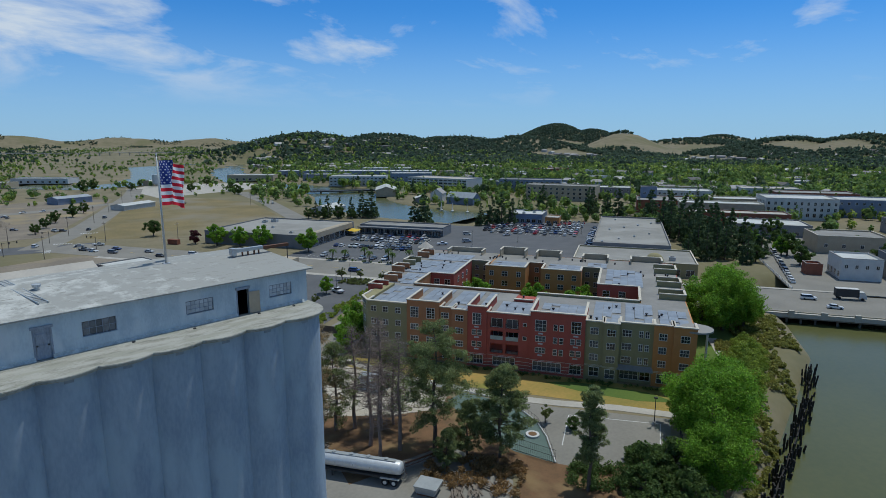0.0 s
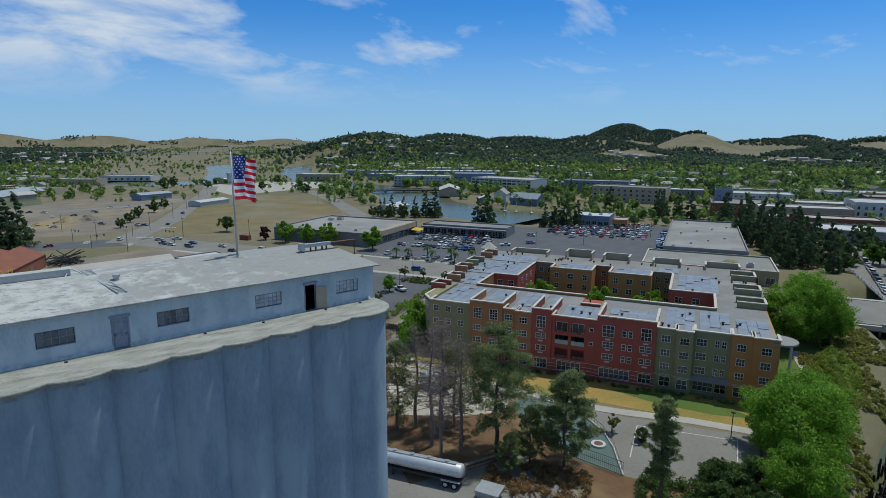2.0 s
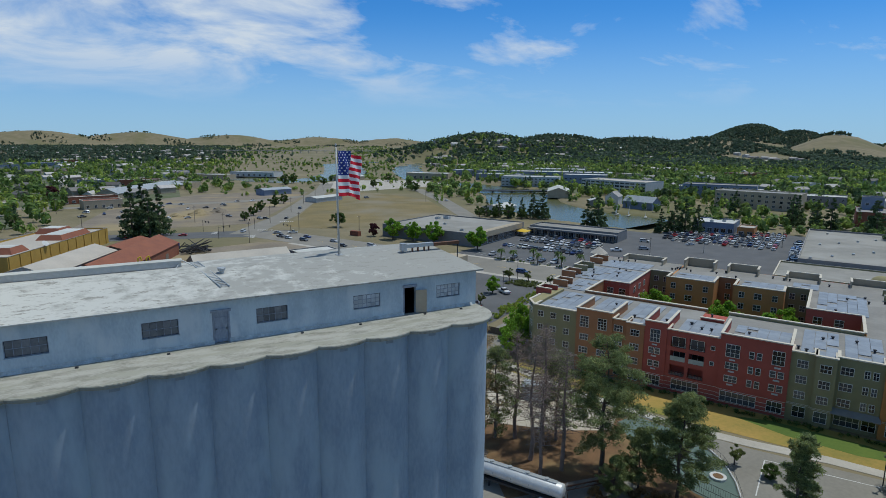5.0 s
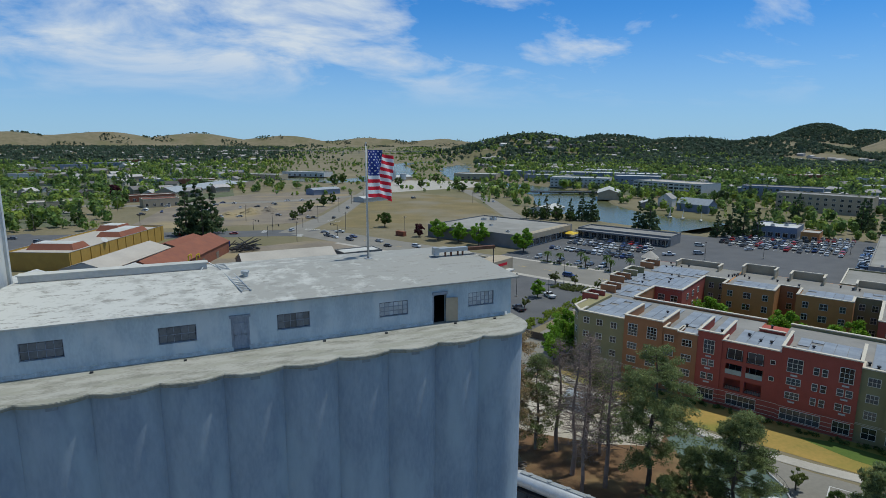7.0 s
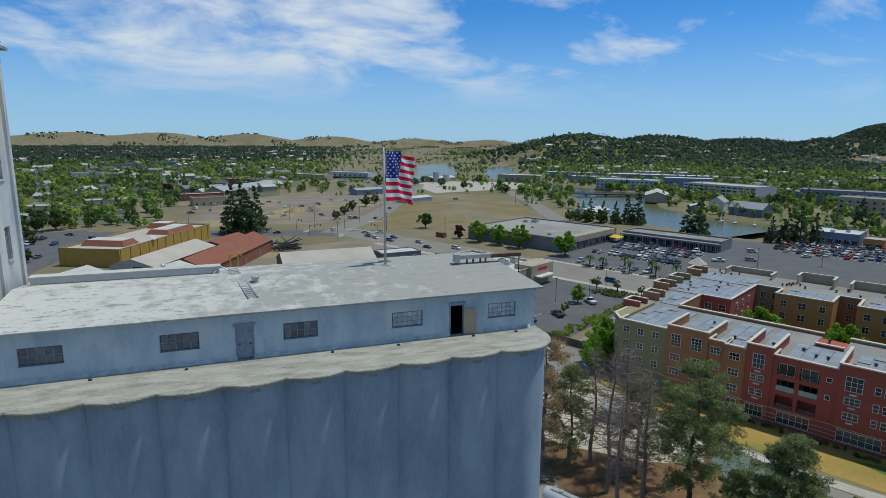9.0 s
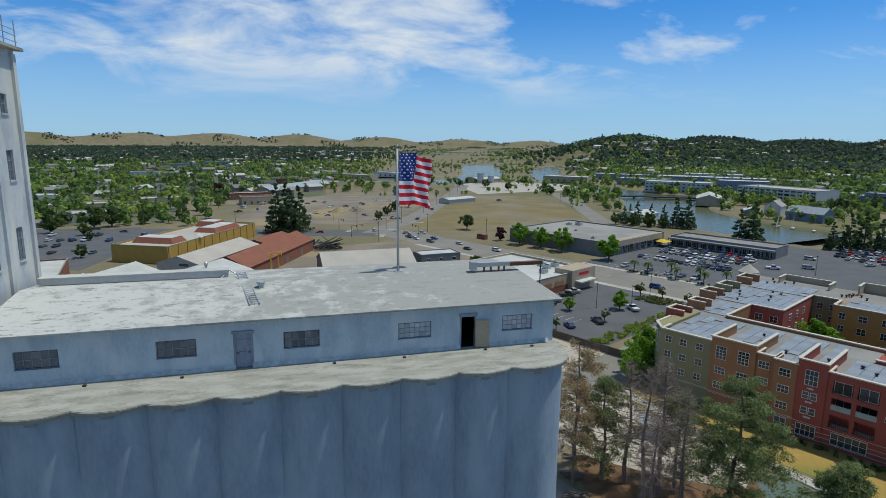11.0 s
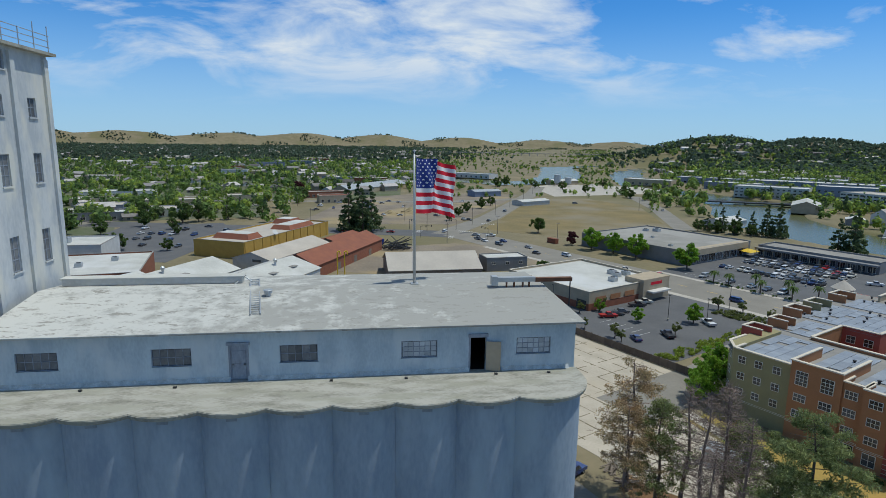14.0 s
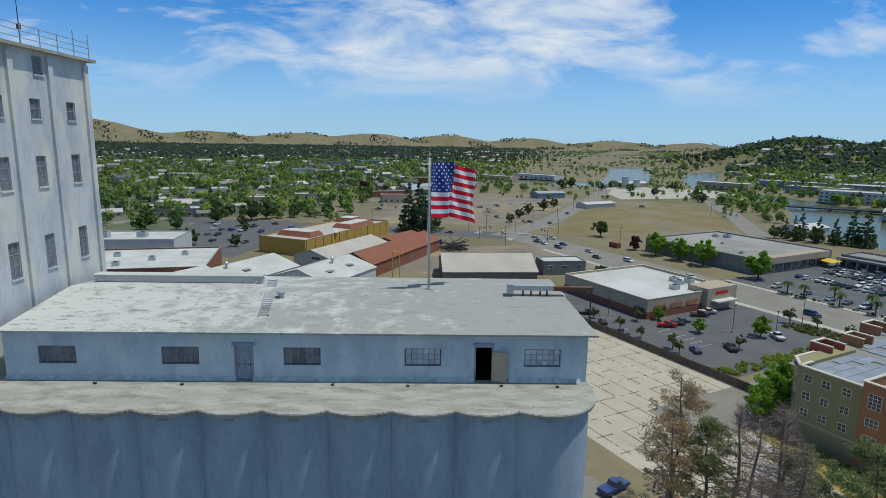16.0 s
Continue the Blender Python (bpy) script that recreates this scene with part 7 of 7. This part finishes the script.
for i, (x, y, w, d, h, wl_, rf) in enumerate(((460, 40, 50, 30, 12, "blue_wall", "roof_white"), (480, 0, 40, 30, 10, "tan_wall", "roof_grey"), (430, -20, 50, 26, 9, "white_wall", "roof_white"), (380, -10, 40, 30, 8, "grey_wall", "roof_white"), (340, -30, 44, 26, 7, "tan_wall", "roof_tan"), (520, 90, 60, 30, 10, "brick", "roof_grey"), (480, 180, 50, 30, 9, "white_wall", "roof_white"), (540, 200, 40, 26, 8, "tan_wall", "roof_grey"), (430, 110, 40, 22, 10, "tan_wall", "roof_white"), (560, 130, 50, 30, 9, "white_wall", "roof_tan"), (470, 240, 40, 26, 9, "grey_wall", "roof_white"), (300, -40, 40, 26, 8, "white_wall", "roof_grey"))):
    block("town_block", "flat-roofed town building with rows of windows", x, y, T, w, d, h, wl_, rf, [("s", int(w / 4.5), h - 3, 1.6, 1.7), ("w", int(d / 4.5), h - 3, 1.6, 1.7), ("s", int(w / 4.5), 1.2, 2, 2)])
gable("river_shop", "white shop with a pale blue roof at the river", pose(214, 318, 0, 0, 0, -62), 16, 26, 4, 6, "white_wall", "roof_white", category="shop")
gable("yard_shed", "long blue-grey shed beside the river road", pose(94, 528, 0, 0, 0, -70), 14, 30, 5, 6.5, "blue_wall", "metal_grey")
gable("yard_shed", "white-roofed yard shed by the slough", pose(222, 680, 0, 0, 0, -66), 16, 40, 5, 7, "tan_wall", "roof_white")
for x, y, w, d, h in ((330, 690, 60, 30, 7), (420, 720, 80, 30, 8), (470, 640, 70, 40, 9), (400, 620, 60, 30, 8), (520, 590, 70, 40, 9), (60, 790, 60, 20, 6), (120, 830, 70, 24, 6), (20, 900, 50, 24, 6), (-60, 720, 40, 24, 6), (10, 660, 50, 18, 6), (560, 700, 80, 40, 8)):
    block("industrial_hall", "far pale industrial hall with a white roof", x, y, -45, w, d, h, rng.choice(["white_wall", "tan_wall", "blue_wall"]), "roof_white", [("s", int(w / 8), 1, 3, 2.6)])
lb = gable("long_depot", "long depot with a grey-green metal roof", pose(-38, 545, 0, 0, 0, -34), 20, 110, 5, 9, "tan_wall", "metal_grey", category="depot")
block("motel", "small tan stucco building with arches", -44, 458, 12, 26, 16, 6, "tan_wall", "roof_red", [("s", 5, .8, 2, 2.4)])
for x, y, w, d, wl_ in ((-150, 372, 34, 22, "white_wall"), (-172, 430, 46, 20, "tan_wall"), (-250, 500, 60, 24, "white_wall"), (-120, 470, 34, 20, "tan_wall"), (-205, 392, 30, 24, "blue_wall"), (-230, 440, 40, 20, "tan_wall"), (-190, 350, 34, 18, "grey_wall"), (-60, 505, 40, 14, "brick")):
    block("roadside_shop", "low roadside shop with a flat roof", x, y, 15, w, d, 5, wl_, rng.choice(["roof_white", "roof_tan"]), [("s", int(w / 5), .8, 2.6, 2.2)])
via = thing("highway_viaduct", "far pale highway viaduct across the marsh", "viaduct", at=pose(640, 2150, 0, 0, 0, -20))
part("deck", Build().box(-420, 520, -6, 6, 8, 9.6), M["concrete"], via)
for i in range(32):
    part("pier", Build().box(-410 + i * 30, -407 + i * 30, -5, 5, -1, 8), M["concrete"], via)

# ---- ramp railing ----
ramp_rail = thing("ramp_railing", "white railing along the ramp's edge", "railing", at=town(0, 0))
for i in range(23):
    part("post", Build().box(93.0, 93.2, 191 + i * 4.8, 191.2 + i * 4.8, 0, 1.1), M["white_wall"], ramp_rail)
for z in (.55, 1.0):
    part("rail", Build().box(93.04, 93.16, 191, 297, z, z + .12), M["white_wall"], ramp_rail)

# ---- more on the water and in the yards ----
for i, (x, y) in enumerate(((301, 268), (304, 259), (307, 246))):
    boat = thing("sailing_dinghy", "small white sailing dinghy with folded sail", "boat", "dinghies", at=pose(x, y, -1.0, 0, 0, 20 + 9 * i))
    part("hull", Build().add([(-3, -.9, .7), (1.5, -1, .7), (3.4, 0, .8), (1.5, 1, .7), (-3, .9, .7), (-2.6, -.5, -.2), (1.4, -.4, -.2), (2.6, 0, -.1), (1.4, .4, -.2), (-2.6, .5, -.2)], [(0, 1, 2, 3, 4), (9, 8, 7, 6, 5), (0, 5, 6, 1), (1, 6, 7, 2), (2, 7, 8, 3), (3, 8, 9, 4), (4, 9, 5, 0)]), M["white_wall"], boat)
    part("mast", Build().tube((.6, 0, .7), (.6, 0, 8.0), .06, .04, 6), M["metal_grey"], boat)
    part("sail", Build().add([(.5, .03, 1.4), (-2.6, .03, 1.4), (.5, .03, 7.4), (.5, -.03, 1.4), (-2.6, -.03, 1.4), (.5, -.03, 7.4)], [(0, 1, 2), (5, 4, 3), (0, 3, 4, 1), (1, 4, 5, 2), (2, 5, 3, 0)]), M["white_wall"], boat)
rb = thing("river_bridge", "dark low bridge across the basin's head", "bridge", at=pose(338, 452, 0, 0, 0, -28))
part("deck", Build().box(-46, 46, -5, 5, .6, 1.6), M["dark_metal"], rb)
for x in (-40, -20, 0, 20, 40):
    part("pier", Build().box(x - .6, x + .6, -4.5, 4.5, -5, .6), M["wood_old"], rb)
for y in (-5, 5):
    part("rail", Build().tube((-46, y, 2.6), (46, y, 2.6), .12), M["dark_metal"], rb)
box = thing("shipping_container", "rust-red shipping container at the kerb", "container", at=town(-190, 200, .05))
part("shell", Build().box(-3, 3, -1.2, 1.2, 0, 2.6), M["roof_red"], box)
for i in range(14):
    part("rib", Build().box(-2.9 + i * .42, -2.75 + i * .42, -1.26, -1.2, .1, 2.5), M["roof_red"], box)
skip = thing("blue_container", "blue steel container beside the scrap", "container", at=pose(-1, 262, 0, 0, 0, 30))
part("shell", Build().box(-4, 4, -1.3, 1.3, 0, 2.6), M["flag_blue"], skip)
part("door", Build().box(4, 4.08, -1.1, 1.1, .1, 2.5), M["flag_blue"], skip)
for x, y, r_, h in ((228, 655, 4, 14), (240, 650, 4, 11)):
    tk = thing("gravel_silo", "grey steel silo in the gravel yard", "silo", at=pose(x, y, 0))
    part("drum", Build().tube((0, 0, 4), (0, 0, h), r_, r_, 14), M["metal_grey"], tk)
    part("cone", Build().tube((0, 0, 1.5), (0, 0, 4), .6, r_, 14), M["metal_grey"], tk)
    for a in range(4):
        part("leg", Build().tube((r_ * math.cos(a * 1.571), r_ * math.sin(a * 1.571), 0), (r_ * math.cos(a * 1.571), r_ * math.sin(a * 1.571), 4.5), .2), M["metal_grey"], tk)
for k, (x, y, r_, h) in enumerate(((28, 395, 8, 4.5), (42, 402, 7, 4), (12, 388, 6, 3), (262, 628, 9, 5))):
    rs = np.random.RandomState(k)
    b = Build()
    for j in range(5):
        for i in range(16):
            q = r_ * (1 - j / 4.6) * (1 + .12 * rs.normal())
            b.v.append((q * math.cos(i * .3927), q * math.sin(i * .3927), h * j / 4.4))
    for j in range(4):
        for i in range(16):
            b.f.append((j * 16 + i, j * 16 + (i + 1) % 16, j * 16 + 16 + (i + 1) % 16, j * 16 + 16 + i))
    b.f.append(tuple(range(64, 80)))
    ob = part("gravel_heap", b, M["dirt"] if k < 3 else M["concrete"]); ob.matrix_basis = pose(x, y, 0)
    tagged(ob, "loose heap of brown gravel and soil", "heap", "gravel heaps")
for x, y, a in ((76, 330, 60), (24, 300, -16), (56, 300, 62), (40, 278, -16)):
    for i in range(7):
        st_ = part("crossing_bar", Build().box(-.25, .25, -1.5, 1.5, 0, .01), M["paint_line"]); st_.matrix_basis = pose(x + 1.3 * i * math.cos(radians(a + 90)), y + 1.3 * i * math.sin(radians(a + 90)), .062, 0, 0, a + 90)
        tagged(st_, "white painted crossing bar on asphalt", "marking", "crossing bars", "structure")
rng = random.Random(55)
for i in range(34):
    b_, r_ = (rng.uniform(-46, 2), rng.uniform(560, 1400)) if i < 24 else (rng.uniform(40, 92), rng.uniform(640, 1000))
    x, y = HUB[0] + r_ * math.sin(radians(b_)), HUB[1] + r_ * math.cos(radians(b_))
    block("suburb_hall", "broad pale-roofed hall among suburban trees", x, y, rng.uniform(-30, 30), rng.uniform(28, 60), rng.uniform(18, 30), rng.uniform(5, 8), rng.choice(["white_wall", "tan_wall", "blue_wall", "brick"]), rng.choice(["roof_white", "roof_white", "roof_tan"]), [("s", 6, 1, 2.4, 2)])

# ---- houses and woods of the suburbs ----
rng = random.Random(77)
house_walls = [mat("house_wall", c, None, .5, .85, 0, 8) for c in ((.55, .50, .42), (.62, .62, .60), (.40, .34, .26), (.36, .40, .44), (.50, .38, .28))]
kinds = []
for k in range(8):
    w, l, e = rng.uniform(8, 11), rng.uniform(12, 19), rng.choice((3.0, 3.0, 5.6))
    r = e + rng.uniform(1.8, 2.8)
    wall = Build().add([(0, 0, 0), (w, 0, 0), (w, 0, e), (w / 2, 0, r - .15), (0, 0, e), (0, l, 0), (w, l, 0), (w, l, e), (w / 2, l, r - .15), (0, l, e)], [(0, 1, 2, 3, 4), (9, 8, 7, 6, 5), (1, 6, 7, 2), (5, 0, 4, 9)])
    s = (r - e) / (w / 2) * .6
    roof = Build()
    for x0, x1 in ((-.6, w / 2), (w + .6, w / 2)):
        roof.add([(x0, -.6, e - s), (x1, -.6, r), (x1, l + .6, r), (x0, l + .6, e - s), (x0, -.6, e - s + .2), (x1, -.6, r + .2), (x1, l + .6, r + .2), (x0, l + .6, e - s + .2)], [(0, 1, 2, 3), (4, 7, 6, 5), (0, 4, 5, 1), (1, 5, 6, 2), (2, 6, 7, 3), (3, 7, 4, 0)])
    win = Build()
    for i in range(3):
        win.box(w, w + .05, l * (.2 + .3 * i) - .8, l * (.2 + .3 * i) + .8, 1, 2.2).box(-.05, 0, l * (.2 + .3 * i) - .8, l * (.2 + .3 * i) + .8, 1, 2.2)
    for q in (.3, .7):
        win.box(w * q - .7, w * q + .7, -.05, 0, 1, 2.2)
    kinds.append((wall, roof.mesh("roof", M["roof_dark"]), win.mesh("windows", M["glass"]), {}))


def in_suburb(b, r):
    if -60 < b < 6:
        return 430 < r < 1500 and not (b > -12 and r < 560)
    if 24 < b < 100:
        return (620 if b < 62 else 540) < r < 1350
    return False


placed = 0
while placed < 290:
    b = rng.choice((rng.uniform(-46, 4), rng.uniform(-46, 4), rng.uniform(34, 92)))
    r = rng.uniform(430, 1150)
    if not in_suburb(b, r):
        continue
    x, y = HUB[0] + r * math.sin(radians(b)), HUB[1] + r * math.cos(radians(b))
    z = float(ground_height(np.array([x]), np.array([y]))[0])
    if z < -.1:
        continue
    wall, roof, win, made = rng.choice(kinds)
    c = rng.randrange(5)
    if c not in made:
        made[c] = wall.mesh("wall", house_walls[c])
    t = thing("house", "small suburban house with a dark pitched roof", "house", "suburban houses", at=pose(x, y, z - .2, 0, 0, rng.choice((-63, 27, -20, 70)) + rng.uniform(-4, 4)))
    part("wall", made[c], None, t); part("roof", roof, None, t)
    if r < 620:
        part("windows", win, None, t)
    placed += 1


def woods(name, label, seed, count, bearing, radius, size, per, leaf, material, keep=None, spire=0.25):
    """Far trees in one mesh: loose clumps of leaves on short trunks."""
    rs = np.random.RandomState(seed)
    n = count * 3
    b = np.radians(rs.uniform(*bearing, n) + rs.normal(0, 2.5, n)); r = np.sqrt(rs.uniform(radius[0] ** 2, radius[1] ** 2, n))
    x, y = HUB[0] + r * np.sin(b), HUB[1] + r * np.cos(b)
    mask = 0.5 + 0.5 * np.sin(x * .019 + 2 * np.sin(y * .011)) * np.sin(y * .023 + 1.7 * np.sin(x * .013))
    ok = (rs.rand(n) < .35 + .9 * mask) & (ground_height(x, y) > -.2)
    if keep is not None:
        ok &= keep(x, y)
    x, y = x[ok][:count], y[ok][:count]
    n = len(x)
    z = ground_height(x, y)
    h = rs.uniform(*size, n); w = h * rs.uniform(.32, .55, n)
    tall = rs.rand(n) < spire
    h = np.where(tall, h * 1.5, h); w = np.where(tall, w * .55, w)
    k = per
    d = rs.normal(size=(n, k, 3)); d /= np.linalg.norm(d, axis=2)[..., None]
    q = rs.uniform(.45, 1, (n, k, 1))
    p = d * q * np.stack([w, w, h * .45], 1)[:, None, :]
    p[..., :2] *= np.where(tall[:, None, None], (1 - (p[..., 2:] / (h * .45)[:, None, None])) * .6 + .15, 1)
    p += np.stack([x, y, z + h * .5], 1)[:, None, :]
    p = p.reshape(-1, 3)
    nrm = d.reshape(-1, 3) + rs.normal(size=(n * k, 3)) * .35 + (0, 0, .25)
    nrm /= np.linalg.norm(nrm, axis=1)[:, None]
    a = np.cross(nrm, rs.normal(size=(n * k, 3))); a /= np.linalg.norm(a, axis=1)[:, None]
    c = np.cross(nrm, a)
    s = (np.repeat(w, k) * leaf * rs.uniform(.6, 1.3, n * k))[:, None]
    v = np.stack([p - a * s - c * s * .6, p + a * s * .8 - c * s, p + a * s + c * s * .7, p - a * s * .7 + c * s], 1).reshape(-1, 3)
    # Islands must be whole trees for the tint, so each tree also gets a small trunk sheet.
    ob = part(name, quick_mesh(name, v, np.arange(4 * n * k).reshape(-1, 4), M[material]))
    tagged(ob, label, "trees", kind="stuff")


def open_ground(x, y):
    return ~((x > -60) & (x < 260) & (y < 560)) & ~((x > -160) & (x < -70) & (y < 350))


def on_hills(x, y):
    """Woods leave the golden hill and scattered clearings bare."""
    r = np.hypot(x - HUB[0], y - HUB[1])
    b = np.degrees(np.arctan2(x - HUB[0], y - HUB[1]))
    bare = (np.abs(b - 64.2) < 4.6) & (r > 2230) & ~((np.abs(b - 62.6) < 1.0) & (r > 2560))
    glade = (np.sin(x * .0061 + 1.9 * np.sin(y * .0043)) * np.sin(y * .0072 + 1.5 * np.sin(x * .0051)) > .56) & (r > 1500)
    return ~(bare | glade)


def far_roofs(label, seed, count, bearing, radius):
    """Low roofs far off, in one mesh."""
    rs = np.random.RandomState(seed)
    build = Build()
    for i in range(count):
        b, r = radians(rs.uniform(*bearing)), rs.uniform(*radius)
        x, y = HUB[0] + r * math.sin(b), HUB[1] + r * math.cos(b)
        z = float(ground_height(np.array([x]), np.array([y]))[0])
        if z < -.1:
            continue
        w, l, e = rs.uniform(5, 8), rs.uniform(7, 13) * (2.2 if rs.rand() < .12 else 1), rs.uniform(4, 7)
        m = pose(x, y, z - 1, 0, 0, rs.uniform(0, 180))
        build.add([(-w, -l, 0), (w, -l, 0), (w, l, 0), (-w, l, 0), (-w, -l, e), (w, -l, e), (w, l, e), (-w, l, e), (0, -l, e + 2.5), (0, l, e + 2.5)],
                  [(0, 1, 5, 8, 4), (2, 3, 7, 9, 6), (1, 2, 6, 5), (3, 0, 4, 7), (4, 8, 9, 7), (5, 6, 9, 8)], m)
    tagged(part("far_houses", build, M["far_house"]), label, "houses", kind="stuff")


M["far_house"] = mat("far_house_paint", (0.50, 0.47, 0.44), (0.30, 0.27, 0.25), 0.02, 0.9, island=.55)
far_roofs("far pale roofs scattered over the plain", 31, 420, (-58, 8), (1150, 3600))
far_roofs("far houses on the wooded slopes", 32, 330, (27, 95), (1050, 1900))
woods("suburb_trees", "green garden trees among suburban roofs", 1, 5000, (-60, 7), (370, 1500), (5, 11), 40, .28, "far_tree", open_ground)
woods("suburb_trees", "green street trees among town roofs", 2, 6000, (30, 100), (560, 1350), (6, 12), 36, .30, "far_tree")
woods("far_woods", "dark far woods on the plain", 3, 15000, (-60, 8), (1350, 4150), (7, 13), 12, .55, "hill_tree", spire=.1)
woods("far_groves", "small dark groves on far hills", 13, 3600, (-60, 26), (4150, 4650), (6, 12), 10, .6, "hill_tree", lambda x, y: np.sin(x * .013) * np.sin(y * .017 + x * .004) > .35, spire=0)
woods("hill_woods", "dark oak woods on the hills", 4, 17000, (27, 100), (1200, 2700), (8, 14), 12, .55, "hill_tree", on_hills, spire=.12)
woods("slope_trees", "green trees on the lower slopes", 14, 3000, (28, 100), (1200, 1750), (7, 12), 22, .4, "far_tree", on_hills, spire=.1)
woods("near_suburb_trees", "tall green garden trees beside the street", 9, 170, (-48, -7), (395, 720), (7, 12), 90, .2, "far_tree", open_ground, .12)
woods("near_suburb_trees", "dark conifers among the suburb roofs", 10, 220, (-50, 4), (420, 1100), (7, 12), 60, .26, "conifer", open_ground, .6)
woods("near_town_trees", "dark conifers among the town roofs", 11, 420, (33, 100), (560, 1250), (8, 13), 50, .3, "conifer", None, .6)
woods("ridge_woods", "dark woods on a far ridge", 16, 3600, (66.5, 76), (3200, 4650), (8, 14), 9, .7, "hill_tree", None, 0)
woods("peak_woods", "dark woods on a far peak", 12, 4800, (54, 60), (3800, 4650), (8, 14), 9, .8, "hill_tree", None, 0)
woods("plain_trees", "lines of green trees on the plain", 15, 2600, (2, 30), (720, 4000), (4, 9), 16, .45, "far_tree", lambda x, y: np.sin(x * .011 + y * .003) * np.sin(y * .009 - x * .004) > .15, .1)
woods("river_scrub", "low green scrub along the marsh", 5, 420, (8, 30), (560, 1600), (3, 6), 30, .34, "far_tree", spire=.0)
woods("town_trees", "green trees between town buildings", 6, 420, (30, 100), (360, 600), (5, 11), 60, .26, "far_tree", lambda x, y: ((x * .8926 + y * .4509) > 345) & ((x * .8926 + y * .4509) < 560))
